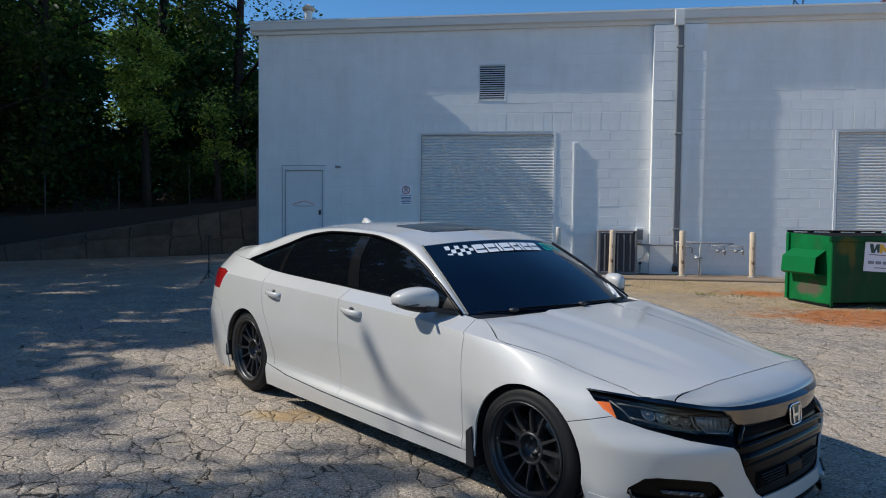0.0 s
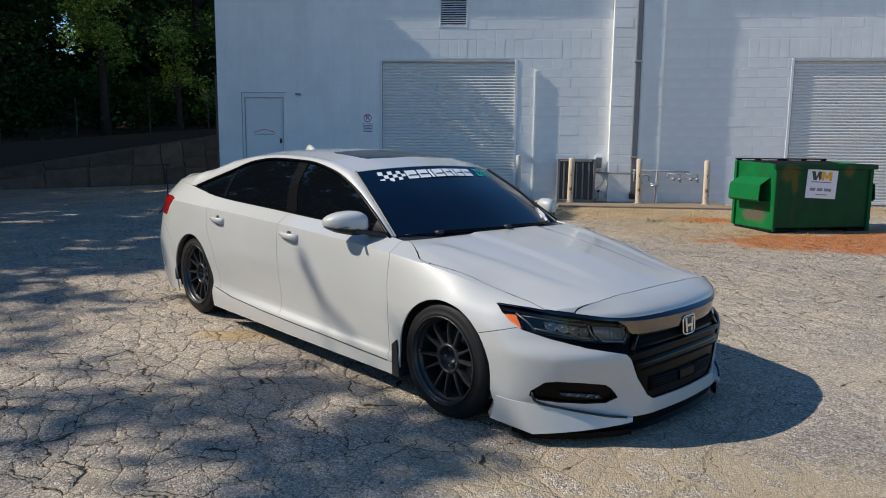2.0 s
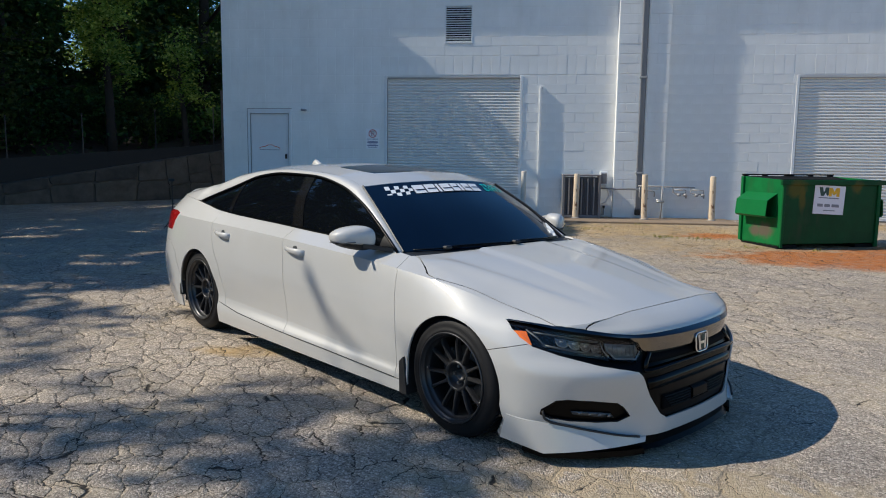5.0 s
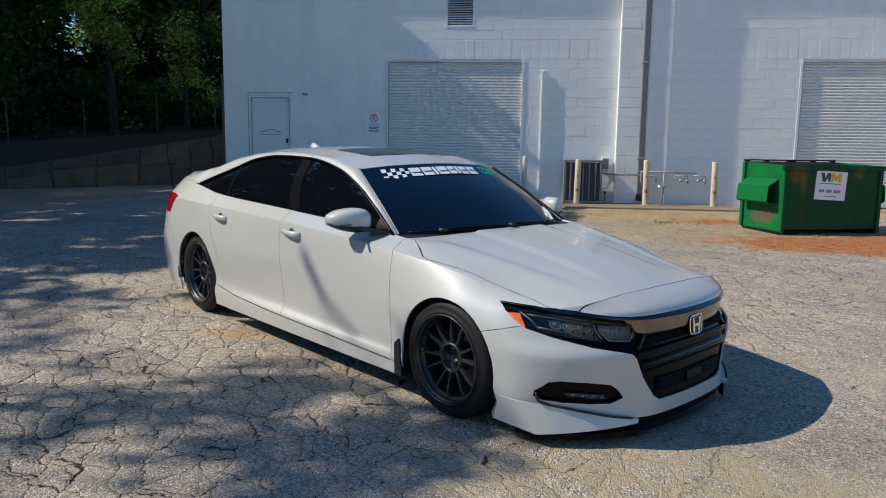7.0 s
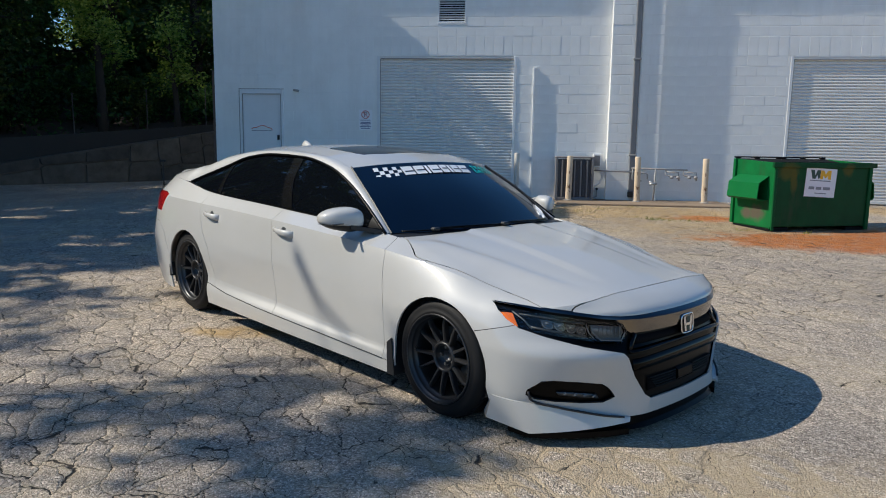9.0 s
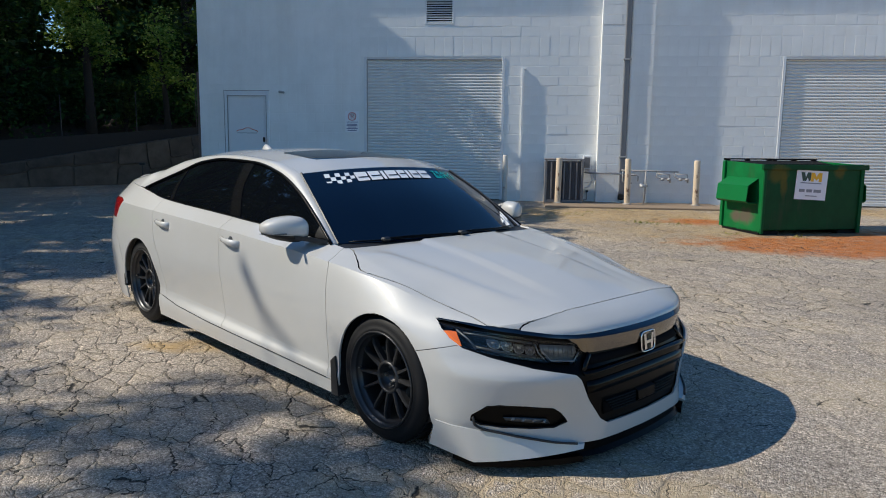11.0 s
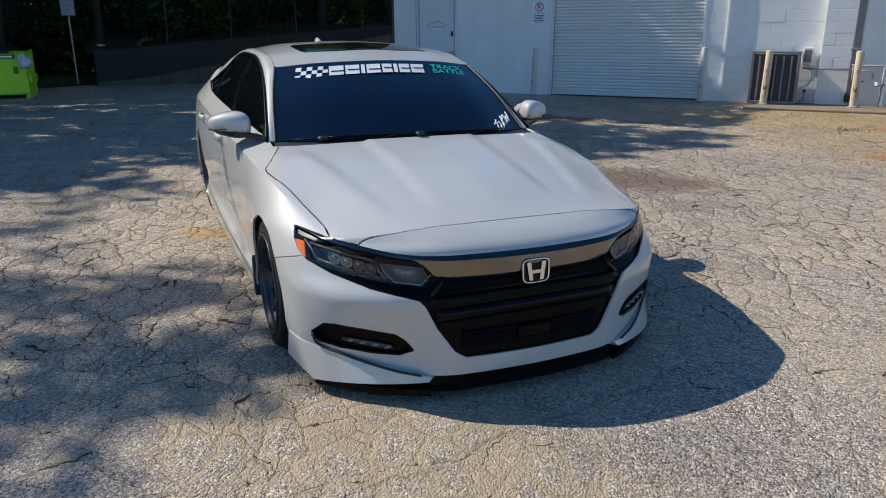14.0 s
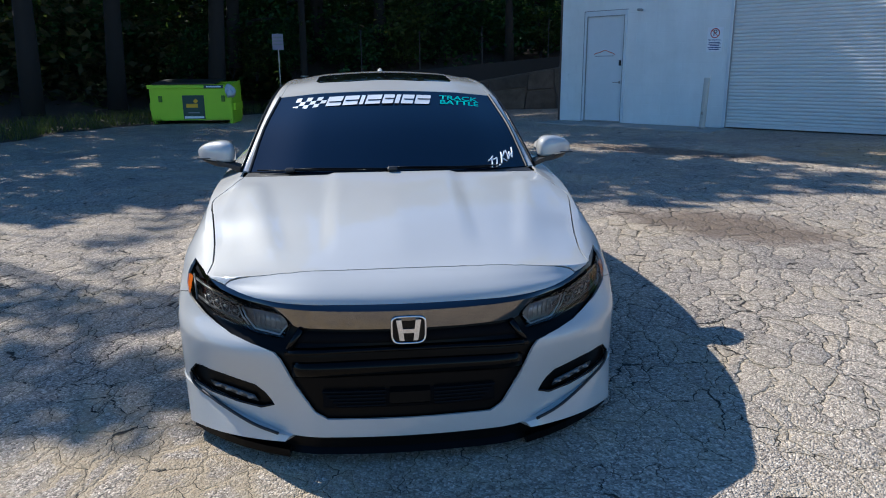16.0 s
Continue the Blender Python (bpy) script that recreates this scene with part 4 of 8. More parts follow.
def build_retaining_wall():
    w = thing("wall_stone", Matrix.Identity(4), "low retaining wall of large irregular flat stones in shade", "retaining wall", kind="structure")
    rng = random.Random(4)
    bm = bmesh.new()
    n = 14
    prev = None
    for i in range(n + 1):
        s = RW_LEN * i / n
        p = RW0 + RW_DIR * s
        t = rw_top(s)
        ring = [p + RW_OUT * a + Vector((0, 0, b)) for a, b in ((-0.02, -0.1), (-0.02, t), (-0.4, t), (-0.4, -0.1))]
        ring = [bm.verts.new(v) for v in ring]
        if prev:
            for k in range(4):
                bm.faces.new((prev[k], prev[(k + 1) % 4], ring[(k + 1) % 4], ring[k]))
        prev = ring
    part("mortar_core", bm, simple("dark_mortar", (0.10, 0.085, 0.07), 0.95), w)
    # irregular slabs: columns with slanting joints, cut into courses of uneven height
    xs = [0.1]
    while xs[-1] < RW_LEN - 0.4:
        xs.append(xs[-1] + rng.uniform(0.75, 1.45))
    lean = [rng.uniform(-0.16, 0.16) for _ in xs]
    for i in range(len(xs) - 1):
        t = min(rw_top(xs[i]), rw_top(xs[i + 1]))
        rows = 1 if t < 0.6 else (2 if t < 1.5 else 3)
        cutl = [0.0] + sorted(rng.uniform(0.3, 0.7) if rows == 2 else (k + rng.uniform(-0.2, 0.2) + 1) / rows for k in range(rows - 1)) + [1.0]
        cutr = [c + (rng.uniform(-0.1, 0.1) if 0 < c < 1 else 0) for c in cutl]
        for r in range(rows):
            def corner(side, c):
                x = xs[i + side] + lean[i + side] * (c - 0.5) * t
                return (x, -0.03 + (rw_top(xs[i + side]) + 0.03) * c)
            quad = [corner(0, cutl[r]), corner(1, cutr[r]), corner(1, cutr[r + 1]), corner(0, cutl[r + 1])]
            cx, cz = sum(q[0] for q in quad) / 4, sum(q[1] for q in quad) / 4
            pts = []
            for (a, b), (c, d) in zip(quad, quad[1:] + quad[:1]):
                for f in (0.07, 0.5, 0.93):
                    pts.append((a + (c - a) * f + rng.uniform(-0.02, 0.02), b + (d - b) * f + rng.uniform(-0.02, 0.02)))
            k = len(pts)
            ww, hh = quad[1][0] - quad[0][0], quad[2][1] - quad[1][1]
            sx, sz = 1 - 0.035 / max(ww, 0.2), 1 - 0.035 / max(hh, 0.15)
            b2 = bmesh.new()
            dep = rng.uniform(0.015, 0.04)
            lo = [b2.verts.new(RW0 + RW_DIR * (cx + (a - cx) * sx) + RW_OUT * -0.03 + Vector((0, 0, cz + (b - cz) * sz))) for a, b in pts]
            hi = [b2.verts.new(RW0 + RW_DIR * (cx + (a - cx) * sx * 0.97) + RW_OUT * dep + Vector((0, 0, cz + (b - cz) * sz * 0.96))) for a, b in pts]
            b2.faces.new(hi)
            for q in range(k):
                b2.faces.new((lo[q], lo[(q + 1) % k], hi[(q + 1) % k], hi[q]))
            bmesh.ops.recalc_face_normals(b2, faces=b2.faces)
            part("stone", b2, WALL_STONE, w)
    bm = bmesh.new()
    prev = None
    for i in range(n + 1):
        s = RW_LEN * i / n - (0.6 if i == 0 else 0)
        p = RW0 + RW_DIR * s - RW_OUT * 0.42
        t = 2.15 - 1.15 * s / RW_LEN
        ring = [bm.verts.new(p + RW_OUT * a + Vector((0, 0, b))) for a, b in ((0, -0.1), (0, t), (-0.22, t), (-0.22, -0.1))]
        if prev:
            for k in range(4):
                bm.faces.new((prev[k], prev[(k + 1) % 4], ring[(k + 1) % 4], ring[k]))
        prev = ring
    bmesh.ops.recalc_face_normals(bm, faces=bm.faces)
    part("concrete_cap_wall", bm, SHADE_CONCRETE, w, "upper concrete wall with the trees' shade in its colour")
    return w


build_retaining_wall()


def build_bank():
    verts, faces = [], []
    ns, nd = 30, 14
    for i in range(ns + 1):
        s = -14 + (RW_LEN + 14.2) * i / ns
        for j in range(nd + 1):
            d = 0.60 + 24 * (j / nd) ** 1.6
            p = RW0 + RW_DIR * s - RW_OUT * d
            z = 2.05 - 1.1 * min(max(s, -6), RW_LEN + 2) / RW_LEN + 0.20 * (d - 0.6) + 0.25 * noise.noise(p * 0.6) * min(1, d)
            verts.append((p.x, p.y, z - 0.08))
    for i in range(ns):
        for j in range(nd):
            a = i * (nd + 1) + j
            faces.append((a, a + 1, a + nd + 2, a + nd + 1))
    me = bpy.data.meshes.new("wood_bank")
    me.from_pydata(verts, [], faces)
    for p in me.polygons:
        p.use_smooth = True
    me.materials.append(SOIL)
    tagged(new("wood_bank", me), "dark leaf-littered bank under the trees", "ground", kind="structure")


build_bank()


def build_verge():
    """A low mound of soil and grass at the yard's edge, from the retaining wall's end towards the near side."""
    verts, faces = [], []
    nx, ny = 30, 44
    for j in range(ny + 1):
        y = -14 + 34 * j / ny
        edge = -13.2 - 0.55 * max(0.0, y - 5.5) + 0.35 * math.sin(y * 1.3) + 0.2 * math.sin(y * 3.1)
        edge = max(edge, -17.4)
        for i in range(nx + 1):
            u = (i / nx) ** 1.5
            x = edge - 26 * u
            z = 0.006 + 0.10 * smoothstep(0, 0.08, u) + 2.2 * smoothstep(0.12, 1, u) + 0.06 * noise.noise(Vector((x, y, 0)))* smoothstep(0, 0.1, u)
            verts.append((x, y, z))
    for j in range(ny):
        for i in range(nx):
            a = j * (nx + 1) + i
            faces.append((a, a + nx + 1, a + nx + 2, a + 1))
    me = bpy.data.meshes.new("verge")
    me.from_pydata(verts, [], faces)
    for p in me.polygons:
        p.use_smooth = True
    me.materials.append(SOIL)
    tagged(new("verge", me), "shaded soil verge with grass at the wood edge", "ground", kind="structure")


build_verge()


DULL_STEEL = simple("dull_dark_steel", (0.085, 0.08, 0.078), 0.7, 0.2)


def build_fence_post(s, h, lean, tall=False):
    p = RW0 + RW_DIR * s - RW_OUT * 0.56
    z = 2.1 - 1.15 * s / RW_LEN
    b = thing("fence_post", pose(p.x, p.y, z - 0.1, lean, 0, 0), "thin grey steel fence post on the wall", "fence post", "fence posts on the wall")
    part("post", tube(bmesh.new(), [(0, 0, 0), (0, 0, h)], 0.018, 8), DULL_STEEL, b)
    part("cap", lathe(bmesh.new(), [(0.032, h - 0.02), (0.032, h + 0.01), (0.001, h + 0.03)], 8, "z"), DULL_STEEL, b)


for s, h, lean in ((2.4, 1.5, 0), (4.6, 1.45, 0), (7.0, 1.4, 1), (9.2, 1.4, 0), (11.2, 1.6, 0)):
    build_fence_post(s, h, lean)


# sign white turned lavender grey, to stand in for shade
SHADE_SIGN = simple("shade_grey_sign_face", (0.30, 0.27, 0.36), 0.5)


def build_street_sign():
    s = thing("sign_post", pose(-17.5, 15.72, 0.02, 0, 0, 48), "small sign, greyed for shade, on a thin steel post at the wood edge", "sign post")
    part("post", tube(bmesh.new(), [(0, 0, 0), (0, 0, 2.52)], 0.021, 8), GALV, s)
    part("plate", boxes((0, -0.04, 2.26, 0.36, 0.01, 0.50, 0.0)), SHADE_SIGN, s)
    for z in (2.40, 2.29, 2.18):
        part("line_of_text", boxes((0, -0.048, z, 0.3, 0.004, 0.05)), GREY_INK, s)


build_street_sign()


def build_pole():
    p = thing("utility_pole", pose(-17.7, 16.85, -0.05), "grey weathered wooden pole at the end of the wall", "pole")
    part("shaft", tube(bmesh.new(), [(0, 0, 0), (0.02, 0, 3), (0, 0.02, 7)], 0.13, 12, 0.10), BARK, p)
    part("steel_band", lathe(bmesh.new(), [(0.132, 1.2), (0.136, 1.2), (0.136, 1.25), (0.132, 1.25)], 12, "z"), GALV, p)


build_pole()


# ---- trees and plants ----
def leaf_cloud(name, rng, clumps, per_clump, spread, size, mat, parent=None, flat=0.6, aspect=1.9):
    """Many single leaves, each a folded blade of two faces, gathered round clump centres; one mesh."""
    n = len(clumps) * per_clump
    c = np.repeat(np.array(clumps), per_clump, axis=0)
    g = rng.normal(size=(n, 3))
    g /= np.linalg.norm(g, axis=1)[:, None] + 1e-9
    c = c + g * (rng.random(n) ** 0.45 * spread)[:, None] * np.array([1, 1, flat])
    ax = rng.normal(size=(n, 3)) * np.array([1, 1, 0.55])
    ax /= np.linalg.norm(ax, axis=1)[:, None] + 1e-9
    nr = rng.normal(size=(n, 3)) + np.array([0, 0, 0.9])
    side = np.cross(ax, nr)
    side /= np.linalg.norm(side, axis=1)[:, None] + 1e-9
    up = np.cross(side, ax)
    s = (size * (0.6 + 0.8 * rng.random(n)))[:, None]
    a, b = c - ax * s * 0.5, c + ax * s * 0.5
    l = c + side * s * 0.5 / aspect + up * s * 0.08
    r = c - side * s * 0.5 / aspect + up * s * 0.08
    verts = np.stack([a, l, b, r], axis=1).reshape(-1, 3)
    me = bpy.data.meshes.new(name)
    me.vertices.add(4 * n)
    me.vertices.foreach_set("co", verts.ravel())
    k = np.arange(n) * 4
    tris = np.stack([k, k + 1, k + 2, k, k + 2, k + 3], axis=1).reshape(-1)
    me.loops.add(6 * n)
    me.loops.foreach_set("vertex_index", tris.astype(np.int32))
    me.polygons.add(2 * n)
    me.polygons.foreach_set("loop_start", (np.arange(2 * n) * 3).astype(np.int32))
    me.update(calc_edges=True)
    me.materials.append(mat)
    ob = new(name, me)
    if parent is not None:
        ob.parent = parent
    return ob


def build_tree(x, y, z, h, r, seed, clump_count=60, per_clump=80, leaf=0.2, low=0.15, mat=None, spread=0.95, label="tall leafy broadleaf tree at the edge of the wood"):
    """A tapered, leaning trunk with limbs, and a crown of single leaves in clumps round the limbs' ends."""
    rng = np.random.default_rng(seed)
    t = thing("tree", Matrix.Translation((x, y, z)), label, "tree", "trees of the wood")
    bm = bmesh.new()
    lean = rng.normal(size=2) * 0.05 * h
    spine = [Vector((lean[0] * f ** 2, lean[1] * f ** 2, h * 0.86 * f)) for f in np.linspace(0, 1, 7)]
    rad = 0.012 * h + 0.06
    tube(bm, spine, rad * 1.2, 9, rad * 0.2)
    tips = []
    for k in range(int(9 + h * 0.5)):
        f = low + (1 - low) * (k + 0.5) / (9 + h * 0.5)
        i = min(int(f * 6), 5)
        base = spine[i].lerp(spine[i + 1], f * 6 - i)
        a = k * 2.4 + rng.random() * 0.8
        reach = r * (0.55 + 0.5 * rng.random()) * (1.05 - 0.55 * max(0, f - 0.45) / 0.55)
        tip = base + Vector((math.cos(a) * reach, math.sin(a) * reach, reach * (0.15 + 0.4 * rng.random())))
        mid = base.lerp(tip, 0.5) + Vector((0, 0, 0.12 * reach))
        tube(bm, [base, mid, tip], rad * 0.42 * (1.1 - 0.6 * f), 6, 0.015)
        tips += [base.lerp(tip, q) for q in (0.5, 0.75, 1.0)]
    part("trunk", bm, BARK, t, smooth=True)
    pick = rng.integers(0, len(tips), clump_count)
    clumps = [tuple(np.array(tips[q]) + rng.normal(size=3) * np.array([0.55, 0.55, 0.4]) * r * 0.3) for q in pick]
    leaf_cloud("crown", rng, clumps, per_clump, spread, leaf, mat or LEAF_A, t)
    return t


# the wood on the bank behind the retaining wall
for i, (s, d, h, r) in enumerate(((-7, 2.5, 7.5, 2.6), (-4.0, 4.5, 7.5, 2.8), (-1.5, 1.8, 8.5, 2.2), (0.8, 4.0, 16, 3.4), (3.3, 5.9, 17, 3.2), (8.2, 4.4, 16, 3.4), (10.4, 2.2, 13, 2.8), (12.5, 4.5, 15, 3.2), (15.5, 2.5, 13, 3.0), (2.0, 9.0, 19, 4.2), (8.0, 9.5, 19, 4.2), (-4.5, 10, 8, 3.2), (14.5, 8.5, 18, 4.0))):
    p = RW0 + RW_DIR * s - RW_OUT * d
    build_tree(p.x, p.y, 1.1 + 0.15 * d, h, r, 100 + i, 85, 130, 0.17, low=0.06, mat=LEAF_B if i in (3, 6) else LEAF_A, spread=1.1)

# trees whose sunlit look is put into the leaf colour
p = RW0 + RW_DIR * 3.3 - RW_OUT * 0.9
build_tree(p.x, p.y, 1.3, 5.0, 0.9, 142, 20, 90, 0.12, low=0.42, mat=LEAF_SUNLIT, spread=0.6, label="young yellow-green tree at the wood edge, leaves coloured as if sunlit")
for x, y, h, r, sd in ((-22.6, 36.5, 12.0, 2.6, 141), (-20.0, 37.5, 11.5, 2.5, 143)):
    build_tree(x, y, 1.2, h, r, sd, 130, 110, 0.20, low=0.30, mat=LEAF_SUNLIT, spread=0.75, label="yellow-green tree deep in the wood, leaves coloured as if sunlit")

build_tree(-13.3, 22.6, 1.3, 7.8, 1.1, 144, 60, 110, 0.12, low=0.38, mat=LEAF_SUNLIT, spread=0.6, label="slender yellow-green tree at the wood edge, leaves coloured as if sunlit")

# trees along the yard's near side, whose crowns shade the yard
SX, SY = SUN_FROM.x / SUN_FROM.z, SUN_FROM.y / SUN_FROM.z


def shading_tree(x, y, h, spots, seed, leaf=0.20, density=140, tight=0.26, twigs=()):
    """A tree whose limbs reach out over the verge; spots: where on the yard the shade of a clump falls, its radius and its height."""
    rng = np.random.default_rng(seed)
    t = thing("tree", Matrix.Translation((x, y, 0.2)), "tall leafy broadleaf tree beside the yard", "tree", "trees of the wood")
    bm = bmesh.new()
    spine = [Vector((0.25 * math.sin(f * 3 + seed), 0.2 * math.sin(f * 4), h * f)) for f in np.linspace(0, 1, 8)]
    tube(bm, spine, 0.30, 10, 0.05)
    clouds = []
    for i, (gx, gy, r, z) in enumerate(spots):
        tip = Vector((gx + SX * z - x, gy + SY * z - y, z - 0.2))
        if i % 2 == 0 or r > 0.6:
            b = spine[max(1, min(6, int((z - 2.5) / h * 7)))]
            tube(bm, [b, b.lerp(tip, 0.5) + Vector((0, 0, 0.5)), tip], 0.035, 6, 0.010)
        clouds.append((tip, r))
    if twigs:
        run = [Vector((gx + SX * z - x, gy + SY * z - y, z - 0.2)) for gx, gy, z in twigs]
        tube(bm, [spine[5], spine[5].lerp(run[0], 0.6) + Vector((0, 0, 1.6)), run[0]], 0.03, 6, 0.008)
        tube(bm, run, 0.044, 7, 0.020)
    part("trunk", bm, BARK, t, smooth=True)
    pts, rad = [], []
    for tip, r in clouds:
        for _ in range(max(4, int(density * r * r / 0.25 / 10))):
            q = rng.normal(size=3)
            q *= r * rng.random() ** 0.5 / np.linalg.norm(q)
            pts.append((tip.x + q[0] * 1.3, tip.y + q[1], tip.z + q[2] * 0.8))
    leaf_cloud("crown", rng, pts, 10, tight, leaf, LEAF_A, t)
    return t


DAPPLE = [(-0.1, 2.78, 0.3, 9.1), (-0.5, 2.55, 0.26, 9.3), (0.18, 2.6, 0.2, 8.9), (-0.95, 2.85, 0.34, 9.5), (-0.25, 2.3, 0.24, 9.0), (-0.65, 2.95, 0.34, 9.2), (-1.9, 3.05, 0.28, 9.9), (0.15, 3.25, 0.16, 8.8), (-0.9, 3.15, 0.45, 9.6), (-0.35, 3.1, 0.36, 9.2), (-1.6, 3.3, 0.36, 9.9), (0.12, 2.92, 0.24, 9.0), (-2.7, 2.65, 0.42, 10.2), (-1.3, 2.78, 0.3, 9.4), (-0.75, 3.42, 0.2, 9.7), (-1.95, 3.75, 0.28, 10), (-2.7, 3.95, 0.26, 10.3), (-3.3, 3.25, 0.42, 10.6)]
DAPPLE += [(-3.8, 2.4, 0.6, 10.8), (-2.3, 1.9, 0.4, 10.1), (-3.2, 1.3, 0.6, 10.5), (-1.3, 1.5, 0.35, 9.5), (-4.3, 3.9, 0.45, 10.9), (-0.3, 1.2, 0.3, 9.2), (-0.6, 3.38, 0.22, 9.3), (-0.33, 2.78, 0.3, 9.0), (-0.5, 2.38, 0.26, 9.1), (-0.15, 2.45, 0.24, 8.9), (-1.3, 3.3, 0.26, 9.6), (-1.0, 2.62, 0.26, 9.3), (-1.55, 3.1, 0.24, 9.6), (-2.8, 4.3, 0.3, 10.2), (0.08, 2.08, 0.24, 8.9), (-0.62, 2.1, 0.28, 9.1), (-1.8, 2.5, 0.35, 9.8), (0.05, 2.75, 0.2, 8.9)]
DAPPLE += [(-3.6, 4.6, 0.34, 10.6), (-4.4, 4.9, 0.4, 10.9), (-2.9, 4.9, 0.2, 10.3), (-2.4, 5.5, 0.22, 10.2), (-5.0, 4.4, 0.45, 11.0), (-3.2, 5.4, 0.3, 10.5), (-1.75, 6.0, 0.2, 9.9), (-1.15, 3.5, 0.2, 9.6), (-0.75, 2.75, 0.26, 9.3), (-0.1, 3.0, 0.22, 9.0), (0.25, 3.05, 0.14, 8.9), (-0.92, 3.76, 0.2, 9.5), (-0.66, 3.55, 0.14, 9.4)]
shading_tree(-16.5, 1.2, 12.5, DAPPLE, 401, leaf=0.15, density=48, tight=0.26, twigs=((-0.08, 4.12, 8.6), (-0.17, 3.99, 8.55), (-0.222, 3.92, 8.5), (-0.19, 3.83, 8.5), (-0.145, 3.69, 8.5)))
_r = random.Random(77)


def shade_edge(gy):
    """How far the shade reaches across the yard."""
    if gy < 6.6:
        return -3.4 - 0.45 * abs(gy - 5.2)
    if gy < 7.6:
        return -3.6 + 3.6 * smoothstep(6.6, 7.7, gy)
    if gy < 11.4:
        return 0.12 + 1.5 * smoothstep(8.0, 10.0, gy)
    if gy < 15.0:
        return 1.3
    return 1.6


groups = {}
gy = 4.15
while gy < 17.2:
    e = shade_edge(gy)
    gx = e - 0.35
    while gx > -15:
        if not (11.35 < gy < 12.05 and gx > -6 and _r.random() < 0.85):
            if gy > 13.5 or _r.random() < (0.8 if gy < 4.9 else 0.93):
                near = e - gx < 1.6
                groups.setdefault(int((gy - 4.15) // 2.6), []).append((gx + _r.uniform(-0.25, 0.25), gy + _r.uniform(-0.2, 0.2), _r.uniform(0.42, 0.62) * (0.8 if near else 1.15), _r.uniform(9.0, 12.5)))
        gx -= (0.5 if gy > 13.5 else 0.7) if e - gx < 4 else (1.1 if gy > 13.5 else 1.0)
    gy += 0.5 if gy > 13.5 else 0.66
for i, (g, spots) in enumerate(sorted(groups.items())):
    ym = sum(s[1] for s in spots) / len(spots) - 1.8
    shading_tree(-18.5 - 1.2 * (i % 2), ym, 13.5, spots, 410 + i, leaf=0.27, density=150)


def build_far_wood():
    """The depth of the wood: a deep belt of foliage behind the first trees, too far to tell its trees apart."""
    rng = np.random.default_rng(61)
    pts = []
    for _ in range(3600):
        s = rng.uniform(-16, 46)
        d = 6.5 + 9 * rng.random()
        if s > RW_LEN + 1:
            d = 5.5 + 10 * rng.random()
        z = 0.3 + (9.5 if s < 12 else 14) * rng.random() ** 1.2
        p = RW0 + RW_DIR * s - RW_OUT * d
        # sky gap placed along the camera's line of sight
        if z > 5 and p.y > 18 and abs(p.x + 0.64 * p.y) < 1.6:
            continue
        pts.append((p.x, p.y, z))
    for _ in range(900):
        x, y, z = rng.uniform(-27, -14.5), rng.uniform(27, 32), 2.0 + 8.5 * rng.random()
        # keeps the same view-fitted gap open
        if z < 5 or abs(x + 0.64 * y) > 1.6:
            pts.append((x, y, z))
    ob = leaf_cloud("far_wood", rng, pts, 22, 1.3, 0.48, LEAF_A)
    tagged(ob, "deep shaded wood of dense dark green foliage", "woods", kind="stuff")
    pts = [(-22.5 - 8 * rng.random(), rng.uniform(-8, 19), 0.3 + 12 * rng.random() ** 1.2) for _ in range(1150)]
    ob = leaf_cloud("far_wood", rng, pts, 22, 1.3, 0.36, LEAF_HAZE)
    tagged(ob, "shaded wood beyond the yard, foliage lightened brown for lens haze", "woods", kind="stuff")
    pts = []
    for _ in range(900):
        s = rng.uniform(-10, 40)
        d = 1.0 + 5.5 * rng.random()
        if s > RW_LEN - 1:
            d = 3.0 + 6 * rng.random()
        p = RW0 + RW_DIR * s - RW_OUT * d
        pts.append((p.x, p.y, 0.9 + 0.2 * d + 2.2 * rng.random()))
    ob = leaf_cloud("undergrowth", rng, pts, 26, 0.7, 0.20, LEAF_A)
    tagged(ob, "dense dark undergrowth under the trees", "undergrowth", kind="stuff")


build_far_wood()


def build_backdrop_slope():
    """A slope added as a backdrop, to block the sky between the trees beyond the yard."""
    verts, faces = [], []
    nx, ny = 14, 40
    for j in range(ny + 1):
        y = -34 + 66 * j / ny
        for i in range(nx + 1):
            u = i / nx
            x = -31.5 - 14 * u - 2.0 * noise.noise(Vector((y * 0.16, u * 3, 0)))
            z = 1.2 + 15 * u ** 0.8 + 1.6 * noise.noise(Vector((y * 0.22, u * 4, 7)))
            verts.append((x, y, z - (1.6 if i == 0 else 0)))
    for j in range(ny):
        for i in range(nx):
            a = j * (nx + 1) + i
            faces.append((a, a + nx + 1, a + nx + 2, a + 1))
    me = bpy.data.meshes.new("wood_hill")
    me.from_pydata(verts, [], faces)
    for p in me.polygons:
        p.use_smooth = True
    me.materials.append(SOIL)
    tagged(new("wood_hill", me), "dark slope added as a backdrop behind the trees", "ground", kind="structure")


build_backdrop_slope()


